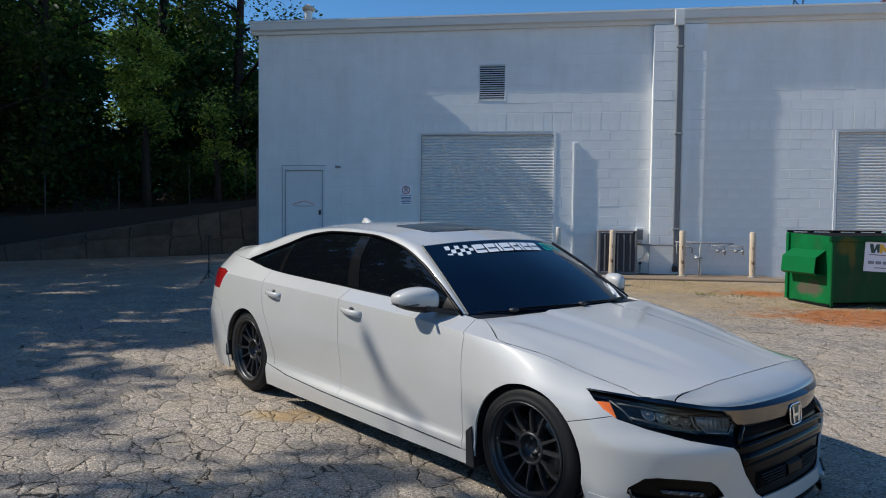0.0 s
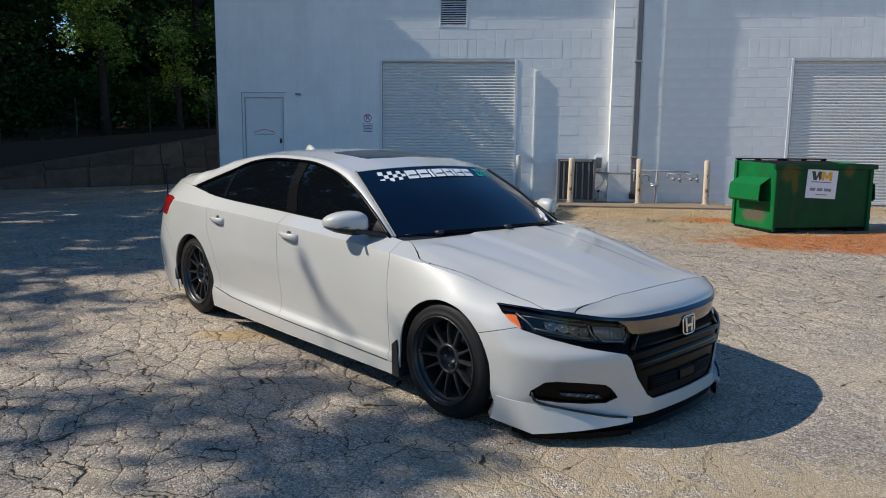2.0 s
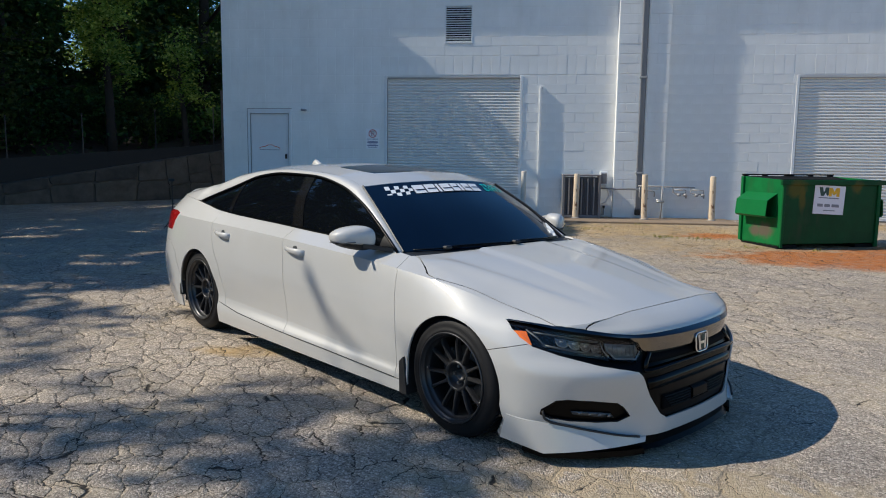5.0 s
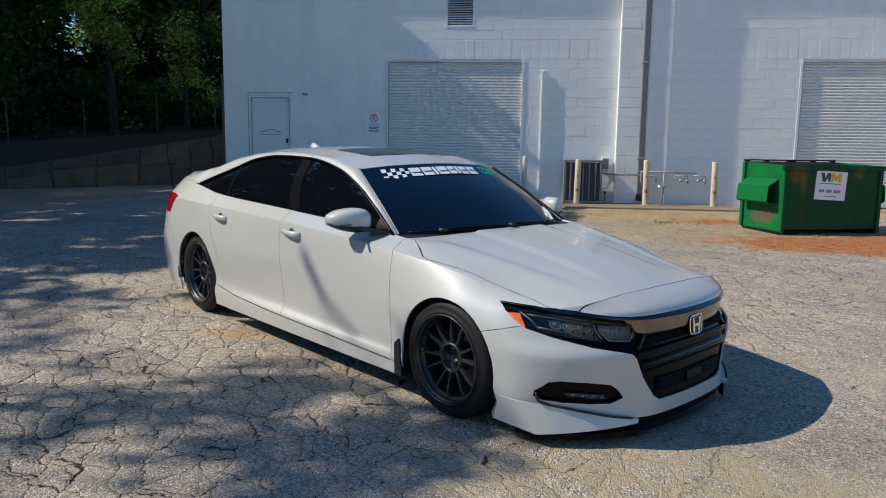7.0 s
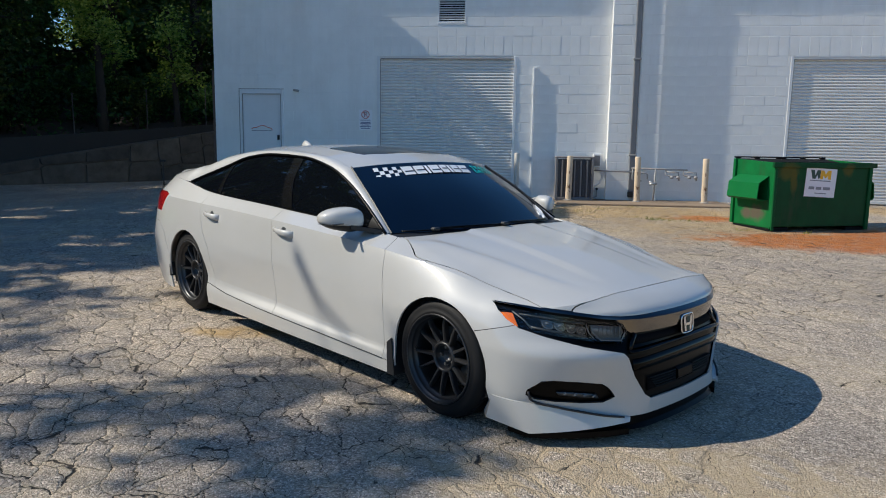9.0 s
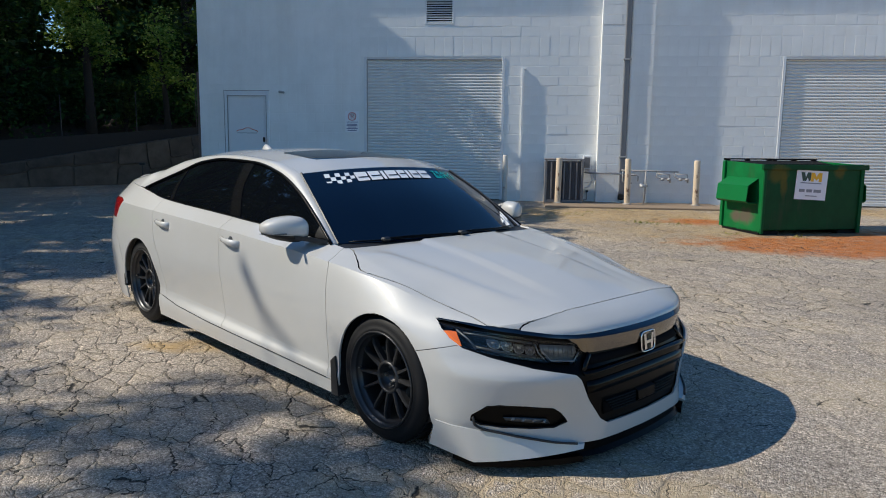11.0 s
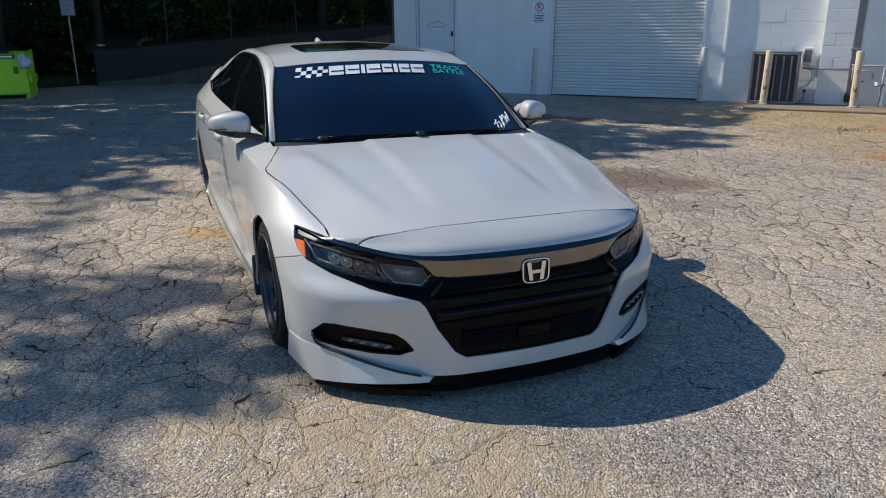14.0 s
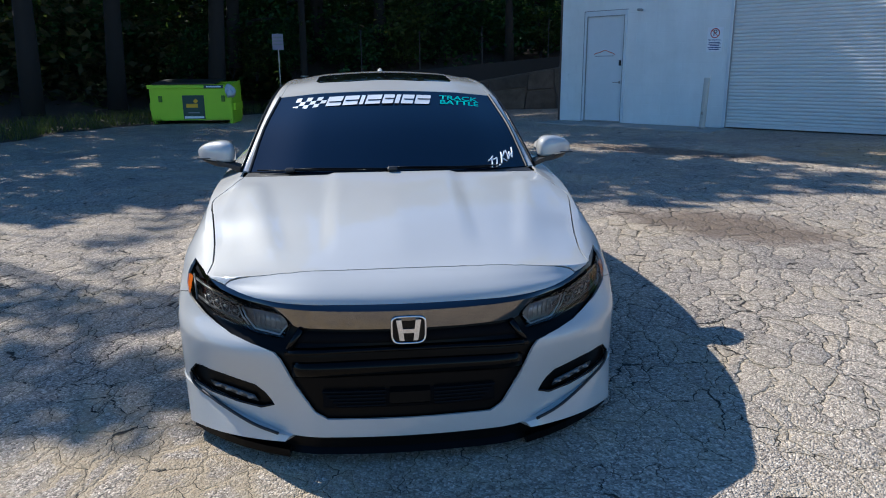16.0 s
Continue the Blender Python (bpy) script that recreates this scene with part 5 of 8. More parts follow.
def build_shrubs():
    """Undergrowth and creepers at the foot of the wood."""
    rng = np.random.default_rng(5)
    for i in range(16):
        s = -2 + i * 1.25 + rng.random() * 0.5
        d = 0.9 + rng.random() * 2.2
        p = RW0 + RW_DIR * s - RW_OUT * d
        z = 2.0 - 1.1 * s / RW_LEN + 0.2 * d
        sh = thing("shrub", Matrix.Translation((p.x, p.y, z - 0.2)), "dark undergrowth shrub with creepers on the bank", "shrub", "shrubs on the bank")
        bm = bmesh.new()
        tips = []
        for k in range(9):
            a = rng.random() * 6.28
            tip = Vector((math.cos(a) * 0.8 * rng.random(), math.sin(a) * 0.8 * rng.random(), 0.6 + 1.1 * rng.random()))
            tube(bm, [(0, 0, 0), tip * 0.5 + Vector((0, 0, 0.2)), tip], 0.02, 5, 0.006)
            tips += [tip * 0.6, tip]
        part("stem", bm, BARK, sh)
        leaf_cloud("foliage", rng, [tuple(t) for t in tips], 45, 0.5, 0.15, LEAF_B if i % 4 == 1 else LEAF_A, sh)


build_shrubs()


def build_grass():
    """Grass on the verge and weeds in the cracks by the pad."""
    rng = np.random.default_rng(8)

    def blades(name, pts, h, w, mat, label):
        n = len(pts)
        p = np.array(pts)
        a = rng.random(n) * 6.283
        lean = rng.normal(size=(n, 2)) * 0.45
        hh = h * (0.4 + 0.9 * rng.random(n))
        side = np.stack([np.cos(a), np.sin(a), np.zeros(n)], 1) * w
        tip = p + np.stack([lean[:, 0] * hh, lean[:, 1] * hh, hh], 1)
        verts = np.stack([p - side, p + side, tip], 1).reshape(-1, 3)
        me = bpy.data.meshes.new(name)
        me.from_pydata(verts.tolist(), [], (np.arange(n * 3).reshape(-1, 3)).tolist())
        me.materials.append(mat)
        tagged(new(name, me), label, "grass", kind="stuff")

    pts = []
    for _ in range(9000):
        y = rng.uniform(-3, 18)
        edge = max(-13.2 - 0.55 * max(0.0, y - 5.5) + 0.35 * math.sin(y * 1.3) + 0.2 * math.sin(y * 3.1), -17.4)
        u = rng.random() ** 1.6 * 0.22
        pts.append((edge - 26 * u * 0.5, y, 0.02 + 0.08 * min(1, u * 12)))
    blades("verge_grass", pts, 0.22, 0.008, GRASS, "shaded rough grass on the verge")
    pts = []
    for cx, cy, n, sp in ((2.75, 14.15, 40, 0.12), (2.8, 12.1, 110, 0.16), (3.35, 12.0, 60, 0.12), (1.7, 13.2, 60, 0.2), (2.15, 13.6, 25, 0.12), (4.85, 14.5, 70, 0.10), (3.9, 10.9, 40, 0.10), (4.8, 10.75, 30, 0.06)):
        for _ in range(n):
            q = rng.normal(size=2) * sp
            pts.append((cx + q[0], cy + q[1], ground_z(cx, cy)))
    blades("crack_weeds", pts, 0.034, 0.006, WEED, "dry yellow-green weeds in the cracks")


build_grass()


# ---- the car ----
GLASS_DARK = Mat("dark_tinted_glass", (0.003, 0.004, 0.006), 0.02, coat=0.0, spec=0.38).m
# blue in the base colour stands in for the reflected sky
SCREEN_GLASS = Mat("sky_blue_screen_glass", (0.0012, 0.004, 0.013), 0.02, coat=0.0, spec=0.55).m
GLOSS_BLACK = Mat("gloss_black_trim", (0.0025, 0.0025, 0.003), 0.06, spec=0.22).m
PILLAR_GLOSS = Mat("glossy_pillar_plastic", (0.008, 0.008, 0.009), 0.12, spec=0.5, coat=0.15).m
SMOKED = Mat("smoked_chrome", (0.22, 0.205, 0.185), 0.10, 1.0).m
RUBBER = matt(simple("tyre_rubber", (0.011, 0.011, 0.012), 0.62, vary=0.3, scale=14, bump=0.15), 0.22)
RIM = Mat("satin_black_alloy", (0.034, 0.034, 0.036), 0.36, 0.35, 0.15).m
CHROME = Mat("chrome", (0.75, 0.75, 0.76), 0.12, 1.0).m
BRAKE = simple("brake_steel", (0.28, 0.27, 0.26), 0.4, 0.9)
AMBER = Mat("amber_lens", (0.80, 0.18, 0.012), 0.12, coat=1.0).m
RED_LENS = Mat("red_lens", (0.35, 0.01, 0.012), 0.12, coat=1.0).m
LAMP_GREY = simple("lamp_housing_grey", (0.07, 0.075, 0.08), 0.3, 0.3)
LAMP_LENS = Mat("clear_lamp_lens", (0.36, 0.38, 0.40), 0.08, 0.5, 1.0).m
PROJECTOR = Mat("dark_projector_glass", (0.05, 0.055, 0.06), 0.06, 0.3, 1.0).m
GRILLE_SLAT = Mat("dark_grille_slat", (0.007, 0.007, 0.0075), 0.45, spec=0.08).m
BROW = Mat("dark_gloss_band", (0.085, 0.085, 0.09), 0.08, 1.0).m
GRILLE_GLOSS = Mat("piano_black_grille", (0.0015, 0.0015, 0.0016), 0.10, spec=0.14).m
SATIN_BLACK = Mat("satin_black_plastic", (0.0028, 0.0028, 0.003), 0.30, spec=0.10).m
LAMP_FLUTE = Mat("frosted_lamp_plastic", (0.16, 0.17, 0.18), 0.25, 0.1, 0.5).m
INNER_LENS = Mat("inner_lamp_glass", (0.26, 0.265, 0.27), 0.12, 0.4, 1.0).m
VINYL_WHITE = simple("white_vinyl", (0.72, 0.73, 0.75), 0.5, vary=0.05, bump=0)
VINYL_TEAL = simple("teal_vinyl", (0.02, 0.50, 0.42), 0.5, vary=0.05, bump=0)

CAR_YAW = -40.7
car = thing("sedan_car", pose(1.344, 3.325, 0.0, 0, 0, CAR_YAW), "lowered pearl white four-door sedan with black wheels and tinted glass", "car")


def pchip(knots, vals, t):
    """Monotone cubic through values (each a Vector) at knots."""
    n = len(knots)
    i = 0
    while i < n - 2 and t > knots[i + 1]:
        i += 1

    def slope(k, q):
        def sec(a):
            return (vals[a + 1][q] - vals[a][q]) / (knots[a + 1] - knots[a])
        if k == 0:
            return sec(0)
        if k == n - 1:
            return sec(n - 2)
        s0, s1 = sec(k - 1), sec(k)
        h0, h1 = knots[k] - knots[k - 1], knots[k + 1] - knots[k]
        if s0 * s1 <= 0:
            return 0.0
        w1, w2 = 2 * h1 + h0, h1 + 2 * h0
        return (w1 + w2) / (w1 / s0 + w2 / s1)

    h = knots[i + 1] - knots[i]
    u = min(1.0, max(0.0, (t - knots[i]) / h))
    out = []
    for q in range(3):
        m0, m1 = slope(i, q), slope(i + 1, q)
        a, b = vals[i][q], vals[i + 1][q]
        out.append((1 + 2 * u) * (1 - u) ** 2 * a + u * (1 - u) ** 2 * h * m0 + u * u * (3 - 2 * u) * b + u * u * (u - 1) * h * m1)
    return Vector(out)


def curve(points, n, knots=None):
    """n + 1 points along a smooth curve through the given ones."""
    pts = [Vector(p) for p in points]
    if knots is None:
        knots = [0.0]
        for a, b in zip(pts, pts[1:]):
            knots.append(knots[-1] + max((b - a).length, 1e-4))
    start = knots[0]
    if abs(pts[0].y) < 1e-9 and pts[1].y > 0.05:
        # level across the car's middle line
        pts = [Vector((pts[1].x, -pts[1].y, pts[1].z))] + pts
        knots = [2 * knots[0] - knots[1]] + list(knots)
    return [pchip(knots, pts, start + (knots[-1] - start) * k / n) for k in range(n + 1)]


# Plan of the body, level by level, from the middle of the nose round the corner and along the flank to the middle of the tail.
# x forward from the badge, y the half width, z up; the car stands a little nose-down with the yard.
COLS = [0.0, 0.30, 0.58, 0.85, 1.12, 1.50, 2.0, 3.05, 4.05, 4.75, 5.35, 6.1]


def level(z, nose, flank, tail, lift=0.0125):
    pts = [(x, y) for x, y in nose] + [(x, y) for x, y in flank] + [(x, y) for x, y in tail]
    return [(x, y, z - lift * x) for x, y in pts]


LOW_EDGE = level(0.118, ((0.006, 0), (-0.012, 0.30), (-0.092, 0.50), (-0.295, 0.735), (-0.48, 0.835)), ((-0.845, 0.880), (-1.30, 0.890), (-2.40, 0.904), (-3.40, 0.906)), ((-4.10, 0.880), (-4.52, 0.75), (-4.76, 0)))
SILL_LINE = level(0.215, ((0.002, 0), (-0.014, 0.30), (-0.125, 0.53), (-0.265, 0.745), (-0.45, 0.862)), ((-0.845, 0.898), (-1.30, 0.899), (-2.40, 0.914), (-3.40, 0.916)), ((-4.10, 0.895), (-4.55, 0.78), (-4.80, 0)))
# the ridge under the headlamps in front; along the doors the crease above the sill
DOOR_LOW = [(-0.006, 0, 0.405), (-0.016, 0.30, 0.405), (-0.088, 0.54, 0.415), (-0.238, 0.750, 0.415), (-0.45, 0.868, 0.41), (-0.845, 0.915, 0.385), (-1.30, 0.887, 0.285), (-2.40, 0.878, 0.325), (-3.40, 0.902, 0.365), (-4.10, 0.908, 0.42), (-4.56, 0.80, 0.435), (-4.83, 0, 0.44)]
DOOR_MID = level(0.500, ((-0.020, 0), (-0.052, 0.30), (-0.152, 0.54), (-0.31, 0.750), (-0.51, 0.872)), ((-0.845, 0.917), (-1.30, 0.899), (-2.40, 0.903), (-3.40, 0.925)), ((-4.10, 0.912), (-4.56, 0.81), (-4.83, 0)))
DOOR_HIGH = level(0.595, ((-0.040, 0), (-0.059, 0.30), (-0.147, 0.545), (-0.345, 0.738), (-0.56, 0.848)), ((-0.845, 0.905), (-1.30, 0.899), (-2.40, 0.911), (-3.40, 0.925)), ((-4.10, 0.908), (-4.55, 0.80), (-4.82, 0)))
LEVELS = [LOW_EDGE, SILL_LINE, DOOR_LOW, DOOR_MID, DOOR_HIGH]
SHOULDER = [(-0.108, 0, 0.641), (-0.122, 0.30, 0.640), (-0.184, 0.540, 0.630), (-0.335, 0.722, 0.628), (-0.60, 0.772, 0.676), (-0.845, 0.822, 0.738), (-1.33, 0.868, 0.800), (-2.40, 0.893, 0.863), (-3.40, 0.893, 0.896), (-4.10, 0.872, 0.915), (-4.50, 0.765, 0.930), (-4.76, 0, 0.94)]
BELT = [(-0.200, 0, 0.670), (-0.197, 0.30, 0.669), (-0.212, 0.525, 0.655), (-0.305, 0.690, 0.637), (-0.60, 0.705, 0.690), (-0.845, 0.745, 0.757), (-1.36, 0.745, 0.856), (-2.40, 0.795, 0.928), (-3.40, 0.805, 0.977), (-4.02, 0.765, 1.045), (-4.42, 0.66, 1.068), (-4.68, 0, 1.08)]
RAIL_ROWS = LEVELS + [SHOULDER, BELT]
ROW_KNOTS = [0.0, 0.12, 0.30, 0.42, 0.52, 0.60, 0.72]
NU, NV = 190, 36


def flank_grid():
    wide = [-COLS[1]] + COLS
    rows = [[pchip(wide, [Vector((row[1][0], -row[1][1], row[1][2]))] + [Vector(p) for p in row], COLS[-1] * k / NU) for k in range(NU + 1)] for row in RAIL_ROWS]
    for row in rows:
        row[0].y = 0.0
    grid = []
    for j in range(NV + 1):
        t = ROW_KNOTS[-1] * j / NV
        line = []
        for k in range(NU + 1):
            p = pchip(ROW_KNOTS, [r[k] for r in rows], t)
            if t > ROW_KNOTS[5]:
                flat = rows[5][k].lerp(rows[6][k], (t - ROW_KNOTS[5]) / (ROW_KNOTS[6] - ROW_KNOTS[5]))
                p = p.lerp(flat, smoothstep(0.75, 1.15, -p.x))
            line.append(p)
        grid.append(line)
    return grid


FLANK = flank_grid()
BELT_CURVE = FLANK[-1]


def grid_bm(grid):
    bm = bmesh.new()
    vs = [[bm.verts.new(p) for p in row] for row in grid]
    for a, b in zip(vs, vs[1:]):
        for k in range(len(a) - 1):
            bm.faces.new((a[k], b[k], b[k + 1], a[k + 1]))
    bmesh.ops.remove_doubles(bm, verts=bm.verts, dist=1e-5)
    return bm


def inside(poly, x, y):
    c = False
    j = len(poly) - 1
    for i in range(len(poly)):
        (xi, yi), (xj, yj) = poly[i], poly[j]
        if (yi > y) != (yj > y) and x < (xj - xi) * (y - yi) / (yj - yi) + xi:
            c = not c
        j = i
    return c


def carve(bm, poly, axes, where, tag, layer):
    """Cuts bm along an outline seen along one axis and marks the faces inside it."""
    i, j = axes
    for (a, b) in zip(poly, poly[1:] + poly[:1]):
        lo = (min(a[0], b[0]) - 0.002, min(a[1], b[1]) - 0.002)
        hi = (max(a[0], b[0]) + 0.002, max(a[1], b[1]) + 0.002)
        faces = []
        for f in bm.faces:
            if not where(f.calc_center_median()):
                continue
            us = [v.co[i] for v in f.verts]
            ws = [v.co[j] for v in f.verts]
            if max(us) >= lo[0] and min(us) <= hi[0] and max(ws) >= lo[1] and min(ws) <= hi[1]:
                faces.append(f)
        if not faces:
            continue
        geom = list({e for f in faces for e in f.edges} | set(faces) | {v for f in faces for v in f.verts})
        no = Vector((0, 0, 0))
        no[i], no[j] = -(b[1] - a[1]), b[0] - a[0]
        co = Vector((0, 0, 0))
        co[i], co[j] = a
        if no.length > 1e-9:
            bmesh.ops.bisect_plane(bm, geom=geom, dist=1e-6, plane_co=co, plane_no=no.normalized())
    for f in bm.faces:
        c = f.calc_center_median()
        if where(c) and inside(poly, c[i], c[j]):
            f[layer] = tag


def soft_normal(v):
    """The lie of the skin round a vertex, by area."""
    fs = {f for e in v.link_edges for w in e.verts for f in w.link_faces}
    s = Vector((0, 0, 0))
    for f in fs:
        s += f.normal * f.calc_area()
    return s.normalized() if s.length > 1e-12 else v.normal.copy()


def take(bm, layer, tags, mirror=False, both=False, offset=0.0, gap=0.0016, lip=0.010):
    """A panel: the faces with these tags, drawn in from their rim by gap, with a folded edge of depth lip."""
    out = bmesh.new()
    vm = {}
    fs = [f for f in bm.faces if f[layer] in tags]
    for f in fs:
        for v in f.verts:
            if v not in vm:
                vm[v] = out.verts.new(v.co)
        out.faces.new([vm[v] for v in f.verts])
    for v in list(vm):
        for e in v.link_edges:
            if not e.smooth:
                o = e.other_vert(v)
                ne = out.edges.get((vm[v], vm[o])) if o in vm else None
                if ne:
                    ne.smooth = False
    bmesh.ops.recalc_face_normals(out, faces=out.faces)
    out.normal_update()
    if out.faces and sum((f.normal.y * f.calc_center_median().y + f.normal.z * 0.3 + f.normal.x * (f.calc_center_median().x + 2.2)) * f.calc_area() for f in out.faces) < 0:
        bmesh.ops.reverse_faces(out, faces=out.faces)
        out.normal_update()
    if offset:
        for v in list(out.verts):
            v.co = v.co + soft_normal(v) * offset
        out.normal_update()
    rim = [e for e in out.edges if e.is_boundary and not all(abs(v.co.y) < 1e-4 for v in e.verts)]
    folded = out.faces.layers.int.new("folded")
    if rim and (gap or lip):
        inw = {}
        for e in rim:
            f = e.link_faces[0]
            d = f.calc_center_median() - (e.verts[0].co + e.verts[1].co) / 2
            ev = (e.verts[1].co - e.verts[0].co)
            if ev.length > 1e-9:
                d -= ev * (d.dot(ev) / ev.length_squared)
            if d.length > 1e-9:
                for v in e.verts:
                    inw.setdefault(v, []).append(d.normalized() * f.calc_area())
        nrm = {v: soft_normal(v) for v in inw}
        for v, ds in inw.items():
            s = Vector((0, 0, 0))
            for d in ds:
                s += d
            if s.length > 1e-9:
                d = s.normalized()
                d -= nrm[v] * d.dot(nrm[v])
                v.co += d * gap
            if abs(v.co.y) < 0.003:
                v.co.y = 0.0
        if lip:
            top = {v: out.verts.new(v.co) for v in inw}
            low = {v: out.verts.new(v.co - nrm[v] * lip) for v in inw}
            for e in rim:
                a, b = e.verts
                f = e.link_faces[0]
                order = [l.vert for l in f.loops]
                if order[(order.index(a) + 1) % len(order)] is b:
                    a, b = b, a
                out.faces.new((top[a], top[b], low[b], low[a]))[folded] = 1
    if mirror or both:
        if both:
            g = bmesh.ops.duplicate(out, geom=list(out.verts) + list(out.edges) + list(out.faces))["geom"]
            vs = [q for q in g if isinstance(q, bmesh.types.BMVert)]
            fc = [q for q in g if isinstance(q, bmesh.types.BMFace)]
        else:
            vs, fc = list(out.verts), list(out.faces)
        for v in vs:
            v.co.y = -v.co.y
        bmesh.ops.reverse_faces(out, faces=fc)
        if both:
            bmesh.ops.remove_doubles(out, verts=[v for v in out.verts if abs(v.co.y) < 1e-4 and all(f[folded] == 0 for f in v.link_faces)], dist=1e-4)
    return out


def panel(name, bm, layer, tags, mat, label="", parent=None, split=True, **kw):
    """The panel on both sides: two parts, or one that joins both halves."""
    parent = parent or car
    if not split:
        obs = [part(name, take(bm, layer, tags, both=True, **kw), mat, parent, label, True)]
    else:
        obs = [part(name, take(bm, layer, tags, mirror=m, **kw), mat, parent, label, True) for m in (True, False)]
    for ob in obs:
        w = ob.modifiers.new("even_normals", "WEIGHTED_NORMAL")
        w.keep_sharp = True
    return obs


# outlines on the flank (x, z) and on the nose (y, z)
AXLE_F, AXLE_R = (-0.850, 0.305), (-3.690, 0.345)


def arc(cx, cz, r, a0, a1, n, sq=1.0):
    return [(cx + r * math.cos(radians(a0 + (a1 - a0) * k / n)), cz + sq * r * math.sin(radians(a0 + (a1 - a0) * k / n))) for k in range(n + 1)]


ARCH_F = arc(AXLE_F[0], AXLE_F[1] - 0.014, 0.322, -8, 188, 30) + [(AXLE_F[0] - 0.330, 0.0), (AXLE_F[0] + 0.365, 0.0)]
ARCH_R = arc(AXLE_R[0], AXLE_R[1] - 0.006, 0.335, -8, 188, 30) + [(AXLE_R[0] - 0.335, 0.0), (AXLE_R[0] + 0.345, 0.0)]
SILL = [(-1.20, 0.0), (-1.20, 0.207), (-1.5, 0.218), (-1.9, 0.233), (-2.6, 0.254), (-3.05, 0.278), (-3.40, 0.322), (-3.40, 0.0)]
DOOR_F = [(-1.268, 0.2095), (-1.272, 0.5), (-1.285, 0.78), (-1.36, 0.90), (-2.425, 1.1), (-2.418, 0.86), (-2.402, 0.6), (-2.400, 0.4), (-2.412, 0.30), (-2.40, 0.248), (-1.9, 0.233), (-1.5, 0.218)]
DOOR_R = [(-2.40, 0.248), (-2.412, 0.30), (-2.400, 0.4), (-2.402, 0.6), (-2.418, 0.86), (-2.425, 1.1), (-3.45, 1.1), (-3.44, 0.88), (-3.42, 0.78), (-3.385, 0.70), (-3.30, 0.58), (-3.25, 0.42), (-3.24, 0.302), (-3.05, 0.278), (-2.6, 0.254)]
BUMPER_F = [(0.3, -0.1), (0.3, 0.70), (-0.40, 0.70), (-0.42, 0.546), (-0.60, 0.497), (-0.64, 0.40), (-0.62, -0.1)]
BUMPER_R = [(-4.0, -0.1), (-4.02, 0.42), (-4.12, 0.62), (-4.25, 0.70), (-5.2, 0.70), (-5.2, -0.1)]
TAIL_LAMP = [(-4.10, 0.928), (-4.16, 0.870), (-4.22, 0.790), (-5.2, 0.790), (-5.2, 0.945), (-4.2, 0.945)]
MOUTH = [(-0.05, 0.186), (0.285, 0.188), (0.33, 0.215), (0.395, 0.310), (0.440, 0.404), (0.462, 0.428), (0.51, 0.440), (0.62, 0.463), (0.74, 0.505), (0.805, 0.537), (0.824, 0.572), (0.826, 0.605), (0.812, 0.638), (0.79, 0.636), (0.70, 0.625), (0.61, 0.611), (0.52, 0.596), (0.43, 0.588), (0.30, 0.586), (-0.05, 0.586)]
# the bonnet's cut in plan (x, y)
BONNET = [(-0.196, -0.1), (-0.195, 0.20), (-0.196, 0.32), (-0.200, 0.42), (-0.207, 0.50), (-0.217, 0.565), (-0.232, 0.63), (-0.22, 0.70), (-0.27, 0.745), (-0.338, 0.722), (-0.43, 0.717), (-0.50, 0.727), (-0.60, 0.742), (-0.743, 0.770), (-0.867, 0.797), (-0.96, 0.818), (-1.03, 0.830), (-1.075, 0.831), (-1.105, 0.821), (-1.135, 0.802), (-1.20, 0.766), (-1.27, 0.735), (-1.42, 0.70), (-1.42, -0.1)]
LAMP = [(0.402, 0.512), (0.432, 0.470), (0.53, 0.476), (0.60, 0.488), (0.69, 0.505), (0.76, 0.522), (0.804, 0.542), (0.818, 0.575), (0.821, 0.622), (0.79, 0.617), (0.74, 0.606), (0.646, 0.590), (0.571, 0.575), (0.43, 0.552)]
FOG = [(0.474, 0.217), (0.524, 0.195), (0.62, 0.199), (0.72, 0.211), (0.785, 0.222), (0.812, 0.240), (0.810, 0.262), (0.775, 0.306), (0.74, 0.313), (0.65, 0.303), (0.54, 0.284), (0.508, 0.262)]

def coons(c0, c1, d0, d1, bulge=0.0):
    """A patch between c0 and c1 (same length) and d0, d1 that join their starts and ends."""
    n, m = len(c0) - 1, len(d0) - 1
    grid = []
    for j in range(m + 1):
        v = j / m
        row = []
        for i in range(n + 1):
            u = i / n
            p = (1 - v) * c0[i] + v * c1[i] + (1 - u) * d0[j] + u * d1[j] - ((1 - u) * (1 - v) * c0[0] + u * (1 - v) * c0[n] + (1 - u) * v * c1[0] + u * v * c1[n])
            row.append(p)
        grid.append(row)
    return grid


# bonnet, joined to the wings so that the skin runs on under the cut
k_corner = min(range(NU + 1), key=lambda k: abs(BELT_CURVE[k].y - 0.655) + (0 if BELT_CURVE[k].x > -0.6 else 9))
k_rear = min(range(NU + 1), key=lambda k: abs(BELT_CURVE[k].x + 1.31) + (0 if k > k_corner else 9))
front_edge = BELT_CURVE[:k_corner + 1]
side_edge = BELT_CURVE[k_corner:k_rear + 1]
nn, ns = len(front_edge) - 1, len(side_edge) - 1
cowl = curve([(-1.215, 0, 0.866), (-1.235, 0.35, 0.864), (-1.28, 0.60, 0.855), tuple(side_edge[-1])], nn)
middle = curve([tuple(front_edge[0]), (-0.40, 0, 0.728), (-0.80, 0, 0.808), tuple(cowl[0])], ns)
bonnet = coons(front_edge, cowl, middle, side_edge)
